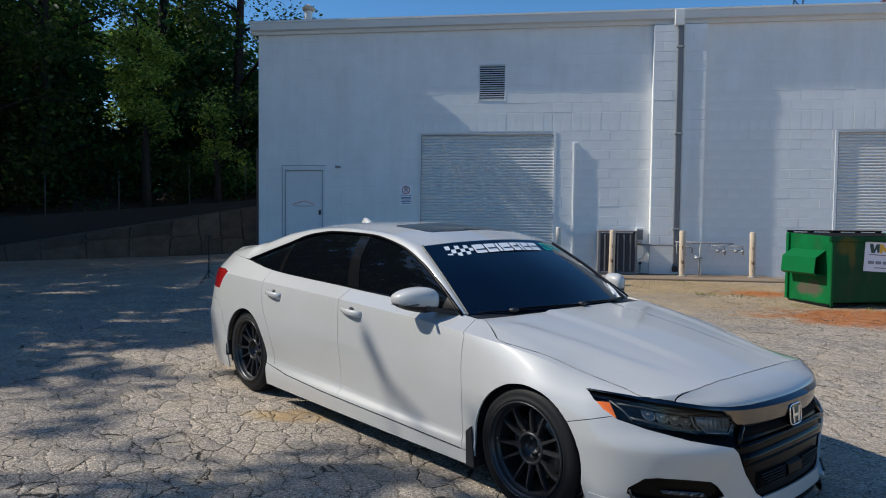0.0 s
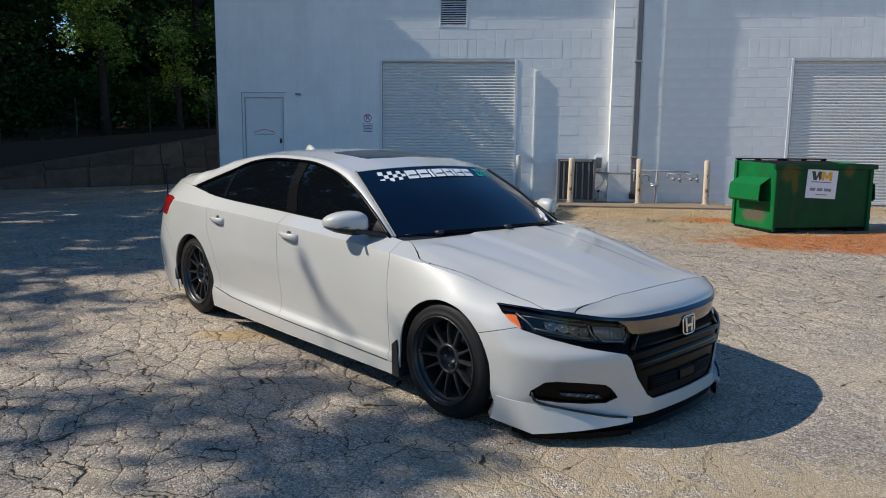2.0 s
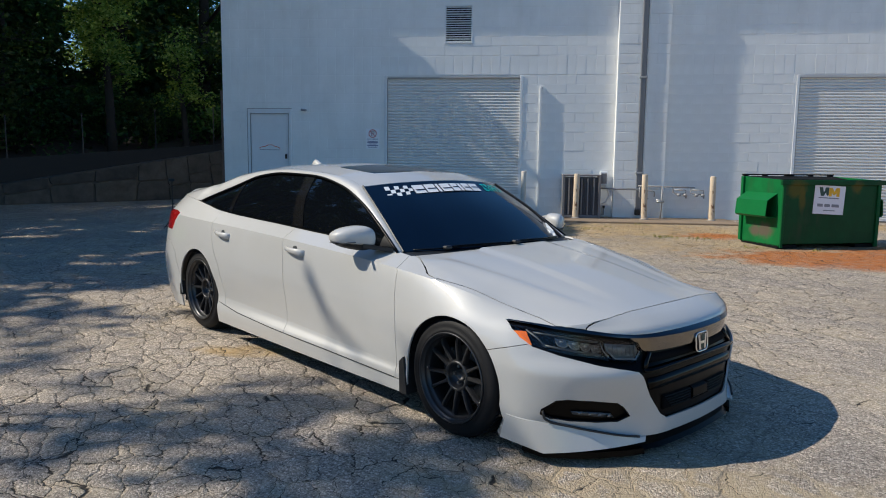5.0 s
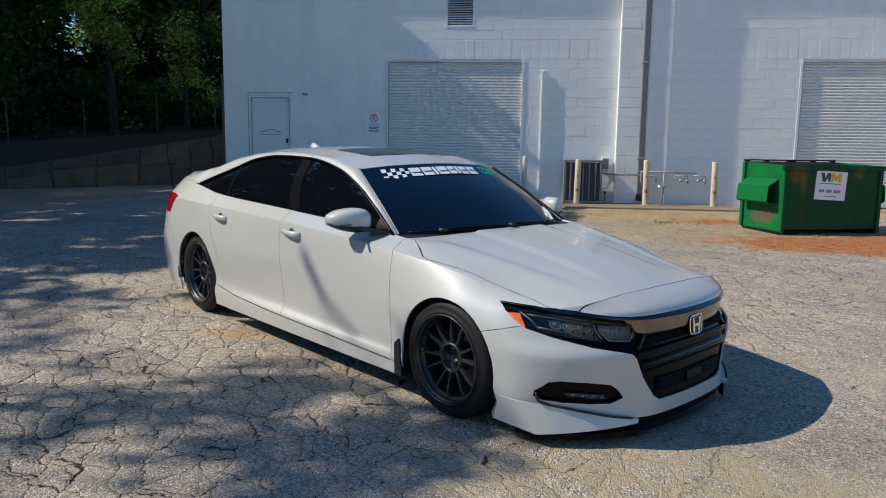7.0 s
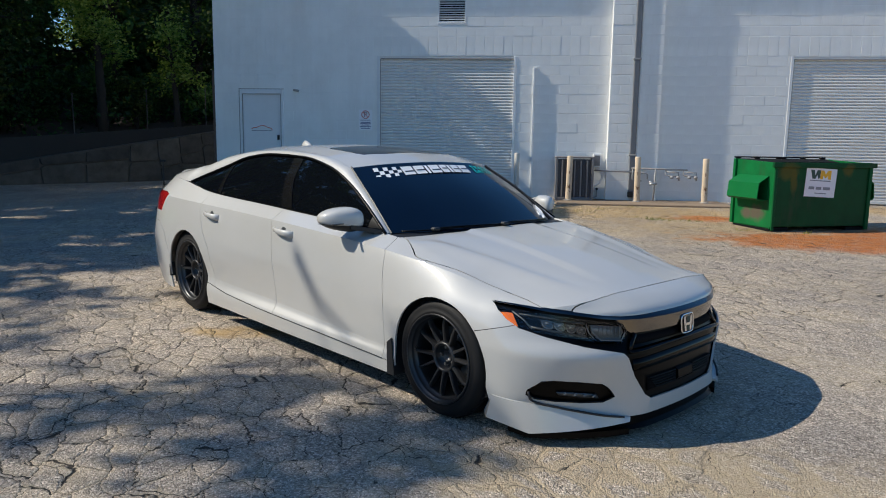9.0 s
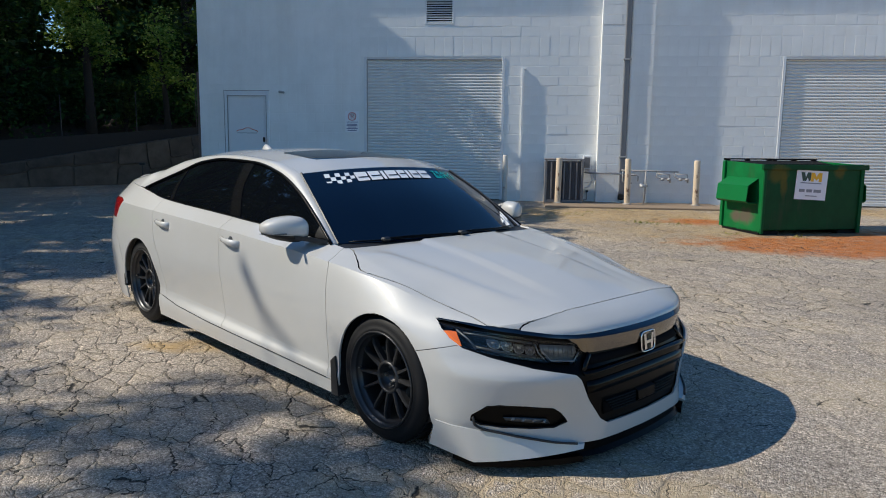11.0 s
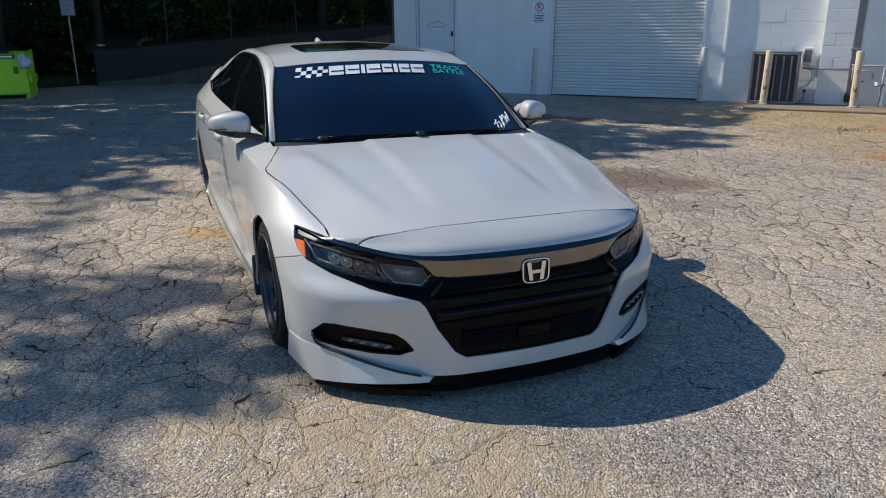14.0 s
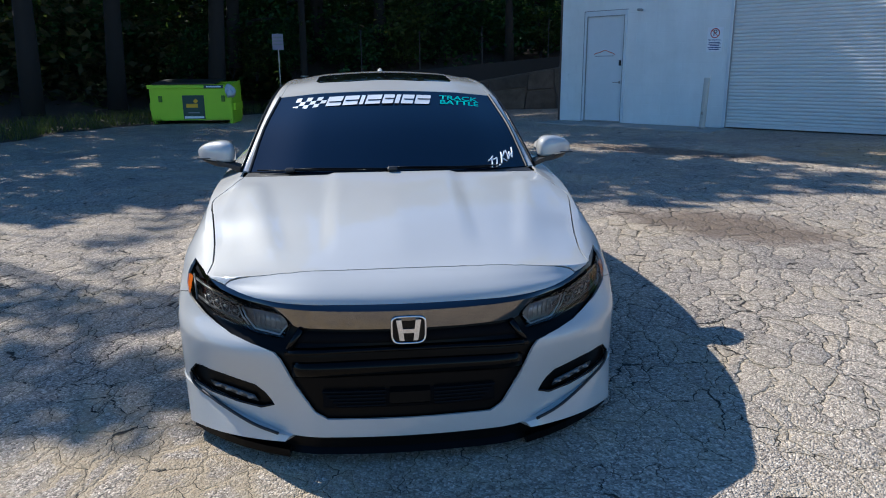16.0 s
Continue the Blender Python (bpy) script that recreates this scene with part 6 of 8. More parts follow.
for row in bonnet:
    for p in row:
        fade = smoothstep(0.22, 0.55, -p.x)
        yc = 0.265 + 0.03 * (-p.x - 0.7)
        yb = 0.47 + 0.21 * (-p.x - 0.43)
        p.z += fade * smoothstep(1.24, 1.08, -p.x) * 0.010 * smoothstep(yb - 0.035, yb + 0.02, p.y) * (1 - smoothstep(yb + 0.03, yb + 0.15, p.y))
        p.z += fade * (0.0075 * math.exp(-((p.y - yc) / 0.022) ** 2) + 0.010 * smoothstep(yc + 0.03, yc - 0.05, p.y))
flank = grid_bm(FLANK)
skin = [[flank.verts.new(p) for p in row] for row in bonnet]
for a, b in zip(skin, skin[1:]):
    for k in range(len(a) - 1):
        flank.faces.new((a[k], b[k], b[k + 1], a[k + 1]))
bmesh.ops.remove_doubles(flank, verts=flank.verts, dist=2e-4)
bmesh.ops.recalc_face_normals(flank, faces=flank.faces)
LAY = flank.faces.layers.int.new("panel")
# the shoulder line is a crisp crease from the front wheel back
crest = {(round(p.x, 4), round(p.y, 4), round(p.z, 4)) for p in FLANK[30]}
for e in flank.edges:
    if all(v.co.x < -0.72 and (round(v.co.x, 4), round(v.co.y, 4), round(v.co.z, 4)) in crest for v in e.verts):
        e.smooth = False
crest = {(round(p.x, 4), round(p.y, 4), round(p.z, 4)) for p in FLANK[15]}
for e in flank.edges:
    if all(-3.35 < v.co.x < -1.40 and (round(v.co.x, 4), round(v.co.y, 4), round(v.co.z, 4)) in crest for v in e.verts):
        e.smooth = False
on_side = lambda c: c.y > 0.5
on_nose = lambda c: c.x > -0.66
carve(flank, BUMPER_F, (0, 2), lambda c: c.x > -0.7, 1, LAY)
carve(flank, BUMPER_R, (0, 2), lambda c: c.x < -3.9, 2, LAY)
carve(flank, BONNET, (0, 1), lambda c: c.z > 0.60 and -1.45 < c.x < -0.12, 14, LAY)
carve(flank, SILL, (0, 2), on_side, 3, LAY)
carve(flank, DOOR_F, (0, 2), on_side, 4, LAY)
carve(flank, DOOR_R, (0, 2), on_side, 5, LAY)
carve(flank, TAIL_LAMP, (0, 2), lambda c: c.x < -4.0 and c.y > 0.2, 6, LAY)
carve(flank, MOUTH, (1, 2), on_nose, 7, LAY)
carve(flank, LAMP, (1, 2), on_nose, 8, LAY)
carve(flank, FOG, (1, 2), on_nose, 9, LAY)
carve(flank, ARCH_F, (0, 2), on_side, 10, LAY)
carve(flank, ARCH_R, (0, 2), on_side, 10, LAY)
bmesh.ops.remove_doubles(flank, verts=flank.verts, dist=0.0015)
bmesh.ops.dissolve_degenerate(flank, edges=flank.edges, dist=0.0008)
# what is left: the front wing, the rear quarter and the strip under the bonnet edge
for f in flank.faces:
    c = f.calc_center_median()
    if f[LAY] == 0:
        f[LAY] = 11 if c.x > -1.6 else 12
    if f[LAY] in (1, 11) and c.z > 0.57 and c.x > -0.44:
        f[LAY] = 13 if c.y < 0.66 and c.x > -0.30 else 11

panel("bonnet", flank, LAY, {14}, PAINT, split=False, gap=0.0055)
panel("front_bumper", flank, LAY, {1}, PAINT, split=False)
panel("nose_panel", flank, LAY, {13}, PAINT, split=False)
panel("rear_bumper", flank, LAY, {2}, PAINT, split=False)
panel("side_skirt", flank, LAY, {3}, PAINT, gap=0.0035)
panel("front_door", flank, LAY, {4}, PAINT)
panel("rear_door", flank, LAY, {5}, PAINT)
panel("tail_lamp", flank, LAY, {6}, RED_LENS, "red tail lamp")
panel("front_wing", flank, LAY, {11}, PAINT)
panel("rear_quarter", flank, LAY, {12}, PAINT)
panel("mouth_surround", flank, LAY, {7}, SATIN_BLACK, "gloss black grille surround", split=False, offset=-0.018, gap=0.0)
HEADLAMPS = panel("headlamp", flank, LAY, {8}, GLOSS_BLACK, "dark headlamp with amber corner", offset=-0.030, gap=0.0)
FOGS = panel("fog_lamp", flank, LAY, {9}, SATIN_BLACK, "gloss black fog lamp recess", offset=-0.016, gap=0.0)


# windscreen, roof, rear screen
N1 = 18
ws_base = curve([(-1.225, 0, 0.872), (-1.27, 0.40, 0.868), (-1.42, 0.715, 0.858)], N1)
ws_top = curve([(-1.86, 0, 1.243), (-1.885, 0.35, 1.232), (-1.955, 0.600, 1.207)], N1)
ws_mid = curve([tuple(ws_base[0]), (-1.53, 0, 1.072), tuple(ws_top[0])], 16)
ws_side = curve([tuple(ws_base[-1]), (-1.68, 0.668, 1.045), tuple(ws_top[-1])], 16)
ws = grid_bm(coons(ws_base, ws_top, ws_mid, ws_side))
LW = ws.faces.layers.int.new("panel")
SCREEN = panel("windscreen", ws, LW, {0}, SCREEN_GLASS, "dark tinted windscreen with reflected sky blue in its colour and a sun strip", split=False, gap=0.004)[0]
rs_top = curve([(-3.42, 0, 1.315), (-3.44, 0.35, 1.300), (-3.50, 0.545, 1.262)], N1)
rail = curve([tuple(ws_top[-1]), (-2.25, 0.578, 1.272), (-2.80, 0.556, 1.302), (-3.20, 0.548, 1.292), tuple(rs_top[-1])], 30)
roof_mid = curve([tuple(ws_top[0]), (-2.20, 0, 1.315), (-2.75, 0, 1.350), (-3.10, 0, 1.343), tuple(rs_top[0])], 30)
rf = grid_bm(coons(ws_top, rs_top, roof_mid, rail))
LR = rf.faces.layers.int.new("panel")
SUNROOF = [(-2.11, -0.1), (-2.09, 0.20), (-2.12, 0.385), (-2.17, 0.405), (-2.46, 0.405), (-2.50, 0.385), (-2.51, -0.1)]
carve(rf, SUNROOF, (0, 1), lambda c: True, 1, LR)
panel("roof_panel", rf, LR, {0}, PAINT, split=False, gap=0.002)
panel("sunroof", rf, LR, {1}, GLASS_DARK, "black glass sunroof", split=False, gap=0.003)
deck_front = curve([(-4.22, 0, 1.095), (-4.24, 0.35, 1.088), (-4.27, 0.565, 1.075)], N1)
rs_mid = curve([tuple(rs_top[0]), (-3.85, 0, 1.225), tuple(deck_front[0])], 14)
rs_side = curve([tuple(rs_top[-1]), (-3.90, 0.565, 1.165), tuple(deck_front[-1])], 14)
rs = grid_bm(coons(rs_top, deck_front, rs_mid, rs_side))
LS = rs.faces.layers.int.new("panel")
panel("rear_screen", rs, LS, {0}, GLASS_DARK, "dark tinted rear screen", split=False)
deck_rear = curve([(-4.68, 0, 1.084), (-4.62, 0.35, 1.082), (-4.42, 0.66, 1.069)], N1)
dk = grid_bm(coons(deck_front, deck_rear, curve([tuple(deck_front[0]), (-4.45, 0, 1.085), tuple(deck_rear[0])], 8), curve([tuple(deck_front[-1]), tuple(deck_rear[-1])], 8)))
LD = dk.faces.layers.int.new("panel")
panel("boot_lid", dk, LD, {0}, PAINT, split=False, gap=0.0)

def spoiler_section(k):
    """A low lip that lifts off the boot's rear edge."""
    p, q = deck_rear[k], deck_front[k].lerp(deck_rear[k], 0.45)
    fade = 1 - smoothstep(0.75, 1.0, k / N1)
    return [q + Vector((0, 0, 0.001)), q.lerp(p, 0.5) + Vector((0, 0, 0.012 * fade)), p + Vector((-0.004, 0, 0.030 * fade + 0.002)), p + Vector((-0.016, 0, 0.026 * fade)), p + Vector((0.004, 0, -0.010))]


half = [spoiler_section(k) for k in range(N1 + 1)]
mirrored = [[Vector((p.x, -p.y, p.z)) for p in s] for s in half[:0:-1]]
bm = bmesh.new()
rings = [[bm.verts.new(p) for p in s] for s in mirrored + half]
for a, b in zip(rings, rings[1:]):
    for k in range(4):
        bm.faces.new((a[k], a[k + 1], b[k + 1], b[k]))
bmesh.ops.recalc_face_normals(bm, faces=bm.faces)
part("boot_spoiler", bm, PAINT, car, "", True)

# side glass and the pillar strip over it
WIN_TOP = [(-1.425, 0.752, 0.862), (-1.645, 0.712, 0.998), (-1.855, 0.678, 1.112), (-2.11, 0.648, 1.207), (-2.45, 0.628, 1.262), (-2.85, 0.624, 1.272), (-3.15, 0.634, 1.247), (-3.45, 0.668, 1.170), (-3.72, 0.716, 1.092), (-3.90, 0.752, 1.037)]
n_side = 60
win_top = curve(WIN_TOP, n_side)
belt_pts = [p for p in BELT_CURVE if -3.62 < p.x < -1.44]
win_low = curve([WIN_TOP[0]] + [tuple(p + Vector((0, -0.004, 0.003))) for p in belt_pts[::3]] + [WIN_TOP[-1]], n_side)
sg = []
for j in range(13):
    v = j / 12
    sg.append([win_low[i].lerp(win_top[i], v) + Vector((0, 0.022 * math.sin(math.pi * v) * math.sin(math.pi * i / n_side), 0)) for i in range(n_side + 1)])
gl = grid_bm(sg)
LG = gl.faces.layers.int.new("panel")
carve(gl, [(-2.335, 0.8), (-2.355, 0.95), (-2.425, 1.12), (-2.455, 1.4), (-2.575, 1.4), (-2.53, 1.12), (-2.48, 0.95), (-2.46, 0.8)], (0, 2), lambda c: True, 1, LG)
carve(gl, [(-3.31, 0.8), (-3.31, 0.96), (-3.355, 1.4), (-3.40, 1.4), (-3.365, 0.96), (-3.36, 0.8)], (0, 2), lambda c: True, 6, LG)
carve(gl, [(-1.3, 0.8), (-1.3, 1.2), (-1.565, 0.965), (-1.60, 0.88), (-1.60, 0.8)], (0, 2), lambda c: True, 2, LG)
for f in gl.faces:
    if f[LG] == 0:
        x = f.calc_center_median().x
        f[LG] = 3 if x > -2.4 else (4 if x > -3.34 else 5)
panel("door_pillar_trim", gl, LG, {1}, PILLAR_GLOSS, "gloss black pillar trim", gap=0.001)
panel("quarter_pillar_trim", gl, LG, {6}, PILLAR_GLOSS, "gloss black pillar trim", gap=0.001)
panel("mirror_sail", gl, LG, {2}, BLACK_PLASTIC, "black mirror sail trim", gap=0.001)
panel("front_side_window", gl, LG, {3}, GLASS_DARK, "dark tinted side window", offset=-0.004)
panel("rear_side_window", gl, LG, {4}, GLASS_DARK, "dark tinted side window", offset=-0.004)
panel("quarter_window", gl, LG, {5}, GLASS_DARK, "dark tinted quarter window", offset=-0.004)
for sgn in (-1, 1):
    part("window_seal", tube(bmesh.new(), [Vector((p.x, sgn * (p.y + 0.006), p.z + 0.001)) for p in win_top], 0.0085, 6), SATIN_BLACK, car, "black seal over the side windows", True)
inner = curve([tuple(p) for p in ws_side[:-1]] + [tuple(p) for p in rail[:-1]] + [tuple(p) for p in rs_side], 90)
tail_run = [p for p in BELT_CURVE if -4.40 < p.x < -3.95]
outer = curve(WIN_TOP + [tuple(p) for p in tail_run[::2]], 90)
# pair the strip's two rims by the same place along x
def at_x(c, x):
    for a, b in zip(c, c[1:]):
        if (a.x - x) * (b.x - x) <= 0 and abs(a.x - b.x) > 1e-9:
            return a.lerp(b, (a.x - x) / (a.x - b.x))
    return c[0].copy() if abs(c[0].x - x) < abs(c[-1].x - x) else c[-1].copy()


strip = []
for i in range(91):
    u = i / 90
    a = inner[i]
    xo = outer[0].x + (outer[-1].x - outer[0].x) * ((a.x - inner[0].x) / (inner[-1].x - inner[0].x))
    b = at_x(outer, xo)
    col = []
    for j in range(9):
        v = j / 8
        p = a.lerp(b, v)
        d = (b - a).length
        p += Vector((0, 0.6, 0.8)).normalized() * 0.16 * d * math.sin(math.pi * v)
        col.append(p)
    strip.append(col)
st = grid_bm(strip)
LT = st.faces.layers.int.new("panel")
panel("roof_pillar", st, LT, {0}, PAINT, gap=0.0)
for m in (-1, 1):
    bm = bmesh.new()
    tube(bm, [Vector((p.x, m * (p.y + 0.003), p.z + 0.0)) for p in win_top[2:]], 0.0045, 6)
    part("window_trim", bm, GLOSS_BLACK, car, "gloss black window trim")
    bm = bmesh.new()
    tube(bm, [Vector((p.x, m * (p.y + 0.004), p.z)) for p in win_low[6:-2]], 0.007, 6)
    part("window_trim", bm, GLOSS_BLACK, car, "gloss black window trim")
    bm = bmesh.new()
    tube(bm, [Vector((p.x, m * (p.y + 0.001), p.z + 0.003)) for p in ws_side], 0.0065, 6)
    part("windscreen_trim", bm, BLACK_PLASTIC, car)

# floor pan; near-black boxes stand in for the unlit cabin and engine bay
bm = bmesh.new()
box(bm, -2.35, 0, 0.20, 3.7, 1.36, 0.06)
part("floor_pan", bm, BLACK_PLASTIC, car)
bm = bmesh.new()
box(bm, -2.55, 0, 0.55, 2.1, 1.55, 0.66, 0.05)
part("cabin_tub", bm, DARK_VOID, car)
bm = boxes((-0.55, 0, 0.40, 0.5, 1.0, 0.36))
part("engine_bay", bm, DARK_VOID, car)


# ---- wheels ----
def build_wheel(name, x, z, side, size=1.0):
    """side: -1 the car's right, 1 its left. The wheel's outside faces +y before it is turned."""
    w = part(name, lathe(bmesh.new(), [(0.228, -0.002), (0.235, 0.006), (0.250, 0.009), (0.252, 0.006), (0.270, 0.007), (0.290, 0.002), (0.303, -0.013), (0.312, -0.034), (0.315, -0.09), (0.315, -0.15), (0.312, -0.19), (0.302, -0.212), (0.27, -0.222), (0.236, -0.215)], 56), RUBBER, car, "low-profile black tyre", True)
    w.matrix_local = Matrix.Translation((x, side * 0.882, z)) @ Matrix.Rotation(0 if side > 0 else math.pi, 4, "Z") @ Matrix.Diagonal((size, 1, size, 1))
    rim = part("rim", lathe(bmesh.new(), [(0.226, -0.215), (0.228, -0.02), (0.236, 0.004), (0.2365, 0.012), (0.234, 0.0145), (0.229, 0.0145), (0.227, 0.010), (0.2265, -0.002), (0.219, -0.004), (0.2175, -0.012), (0.2165, -0.030), (0.209, -0.034), (0.207, -0.042), (0.206, -0.06), (0.210, -0.10), (0.216, -0.2)], 56), RIM, w, "satin black alloy rim", True)
    hub = part("hub", lathe(bmesh.new(), [(0.001, -0.078), (0.024, -0.078), (0.026, -0.066), (0.031, -0.064), (0.034, -0.082), (0.060, -0.084), (0.063, -0.044), (0.066, -0.035), (0.073, -0.031), (0.080, -0.036), (0.084, -0.048), (0.086, -0.10)], 28), RIM, w, "", True)
    spoke = None
    for k in range(12):
        a = 2 * math.pi * (k // 2) / 6 + (0.225 if k % 2 else -0.225) + 0.26
        if spoke is None:
            bm = bmesh.new()
            secs = [(0.078, -0.036, 0.0130, 0.040), (0.095, -0.034, 0.0095, 0.038), (0.14, -0.026, 0.0076, 0.034), (0.18, -0.022, 0.0074, 0.030), (0.202, -0.026, 0.0085, 0.026), (0.215, -0.040, 0.0125, 0.022)]
            rings = []
            for r, y, hw, dp in secs:
                rings.append([bm.verts.new((r, y + b * dp, c * hw)) for c, b in ((-1, -1), (-1, -0.25), (-0.55, 0), (0.55, 0), (1, -0.25), (1, -1))])
            for u, v in zip(rings, rings[1:]):
                for q in range(6):
                    bm.faces.new((u[q], u[(q + 1) % 6], v[(q + 1) % 6], v[q]))
            bmesh.ops.recalc_face_normals(bm, faces=bm.faces)
            s = part("spoke", bm, RIM, w)
            spoke = s.data
        else:
            s = new("spoke", spoke)
            s.parent = w
        s.matrix_local = Matrix.Rotation(a, 4, "Y")
    nut = None
    for k in range(5):
        a = 2 * math.pi * k / 5
        if nut is None:
            n = part("wheel_nut", lathe(bmesh.new(), [(0.009, -0.085), (0.009, -0.060), (0.001, -0.058)], 6), BRAKE, w)
            nut = n.data
        else:
            n = new("wheel_nut", nut)
            n.parent = w
        n.location = (0.047 * math.cos(a), 0, 0.047 * math.sin(a))
    part("brake_disc", lathe(bmesh.new(), [(0.07, -0.13), (0.15, -0.13), (0.15, -0.15), (0.07, -0.15)], 32), BRAKE, w, "steel brake disc", True)
    cal = boxes((0.135, -0.125, 0.03, 0.07, 0.06, 0.17, 0.015))
    part("brake_caliper", cal, LAMP_GREY, w)
    part("valve_stem", tube(bmesh.new(), [(0.205, -0.03, 0.01), (0.195, -0.01, 0.01)], 0.004, 6), BRAKE, w)
    bm = bmesh.new()
    for k in range(64):
        a = 2 * math.pi * k / 64
        box(bm, 0.3155 * math.cos(a), -0.105, 0.3155 * math.sin(a), 0.006, 0.15, 0.019, 0, Matrix.Rotation(-a, 4, "Y") @ Matrix.Rotation(0.35, 4, "X"))
    part("tread", bm, RUBBER, w)
    return w


for (x, z), nm, sz in ((AXLE_F, "front_wheel", 0.963), (AXLE_R, "rear_wheel", 1.0)):
    for side in (-1, 1):
        build_wheel(nm, x, z + 0.010 - 0.315 * (1 - sz), side, sz)
        bm = bmesh.new()
        ring = arc(x, z - 0.01, 0.330 if sz < 1 else 0.345, -20, 200, 24)
        a = [bm.verts.new((px, side * 0.87, pz)) for px, pz in ring]
        b = [bm.verts.new((px, side * 0.58, pz)) for px, pz in ring]
        for q in range(24):
            bm.faces.new((a[q], a[q + 1], b[q + 1], b[q]))
        bm.faces.new(b)
        part("wheel_arch_liner", bm, BLACK_PLASTIC, car)
        bm = bmesh.new()
        xr = x - 0.345
        sk = 1.0 if x > -2 else 0.45
        prism(bm, [(xr + 0.03 * sk, 0.30 - 0.16 * sk + z - 0.305), (xr - 0.03 * sk, 0.30 - 0.16 * sk + z - 0.305), (xr - 0.035 * sk, 0.31 + z - 0.305), (xr + 0.0, 0.34 + z - 0.305)], 0.075, lambda p, q, r: (p, side * (0.83 + r), q))
        bmesh.ops.recalc_face_normals(bm, faces=bm.faces)
        part("mud_flap", bm, BLACK_PLASTIC, car, "black mud flap")


def flank_y(x, z):
    """Half width of the flank at a place along the car, from the four skin points nearest to it."""
    near = sorted(((p.x - x) ** 2 + (p.z - z) ** 2, p.y) for row in FLANK for p in row if p.y > 0.5)[:4]
    w = [1 / (d + 1e-7) for d, _ in near]
    return sum(a * y for a, (_, y) in zip(w, near)) / sum(w)


# ---- nose details ----
def nose(y, z, out=0.0):
    """The place on the nose's skin at half width y and height z, moved out along the skin's lie."""
    col = []
    for row in FLANK:
        for p, q in zip(row, row[1:70]):
            if p.y <= y <= q.y:
                col.append(p.lerp(q, (y - p.y) / max(q.y - p.y, 1e-9)))
                break
    x = col[0].x if z < col[0].z else col[-1].x
    for p, q in zip(col, col[1:]):
        if p.z <= z <= q.z:
            x = p.x + (q.x - p.x) * (z - p.z) / max(q.z - p.z, 1e-9)
            break
    yaw = math.atan(0.55 * y + 1.1 * max(0, y - 0.5))
    return Vector((x + out * math.cos(yaw), y + out * math.sin(yaw), z))


def sweep(sections, closed=True):
    """A skin over cross-sections with equal counts of points."""
    bm = bmesh.new()
    rings = [[bm.verts.new(p) for p in s] for s in sections]
    n = len(rings[0])
    for a, b in zip(rings, rings[1:]):
        for k in range(n if closed else n - 1):
            bm.faces.new((a[k], a[(k + 1) % n], b[(k + 1) % n], b[k]))
    if closed:
        bm.faces.new(rings[0][::-1])
        bm.faces.new(rings[-1])
    bmesh.ops.recalc_face_normals(bm, faces=bm.faces)
    return bm


def across(y0, y1, n, f):
    """Sections f(|y|) set along y, mirrored by sign."""
    out = []
    for k in range(n + 1):
        y = y0 + (y1 - y0) * k / n
        out.append([Vector((p.x, math.copysign(abs(p.y), y) if abs(y) > 1e-9 else 0.0, p.z)) for p in f(abs(y))])
    return out


def across_f(y0, y1, n, f):
    """As across, for sections made of facets."""
    out = []
    for k in range(n + 1):
        y = y0 + (y1 - y0) * k / n
        s = -1.0 if y < 0 else 1.0
        out.append([[Vector((p.x, s * p.y, p.z)) for p in fc] for fc in f(abs(y))])
    return out


def facets(sections):
    """Strips with crisp edges between them: each section is a list of facets, each a list of points."""
    bm = bmesh.new()
    for q in range(len(sections[0])):
        rows = [[bm.verts.new(p) for p in s[q]] for s in sections]
        for a, b in zip(rows, rows[1:]):
            for k in range(len(a) - 1):
                bm.faces.new((a[k], a[k + 1], b[k + 1], b[k]))
    return bm


def brow_top(y):
    """Height of the black band's upper edge, from the badge out to the headlamp's tip."""
    ks = (0.0, 0.30, 0.43, 0.52, 0.61, 0.70, 0.79, 0.812)
    zs = (0.588, 0.588, 0.590, 0.598, 0.613, 0.627, 0.638, 0.641)
    return pchip(ks, [Vector((z, 0, 0)) for z in zs], y).x


def brow_depth(y):
    return 0.015 - 0.001 * smoothstep(0.40, 0.72, y) - 0.011 * smoothstep(0.70, 0.808, y)


def crest_out(y):
    return 0.026 - 0.021 * smoothstep(0.12, 0.56, y) - 0.003 * smoothstep(0.7, 0.83, y)


def brow_section(y):
    t, d, o = brow_top(y), brow_depth(y), crest_out(y)
    a, b, c = nose(y, t, 0.0), nose(y, t - d, o), nose(y, t - d - 0.001, o - 0.02)
    return [[nose(y, t + 0.001, -0.02), a], [a, a.lerp(b, 0.5) + Vector((0.001, 0, 0.0015)), b], [b, c]]


def wing_section(y):
    t = brow_top(y) - brow_depth(y) - 0.0005
    o = crest_out(y)
    low = 0.506 - 0.004 * smoothstep(0.0, 0.4, y)
    if y > 0.385:
        low = min(t - 0.003, low + (y - 0.385) * 0.75)
    m = (t + low) / 2
    e = o - 0.016
    return [[nose(y, t, o - 0.003), nose(y, m, (o - 0.003 + e) / 2 + 0.002), nose(y, low + 0.003, e)], [nose(y, low + 0.003, e), nose(y, low, e - 0.006), nose(y, low + 0.002, -0.03)]]


part("brow_band", facets(across_f(-0.808, 0.808, 120, brow_section)), BROW, car, "gloss black band over grille and headlamps", True)
part("grille_wing", facets(across_f(-0.47, 0.47, 60, wing_section)), SMOKED, car, "smoked chrome wing bar over the grille", True)


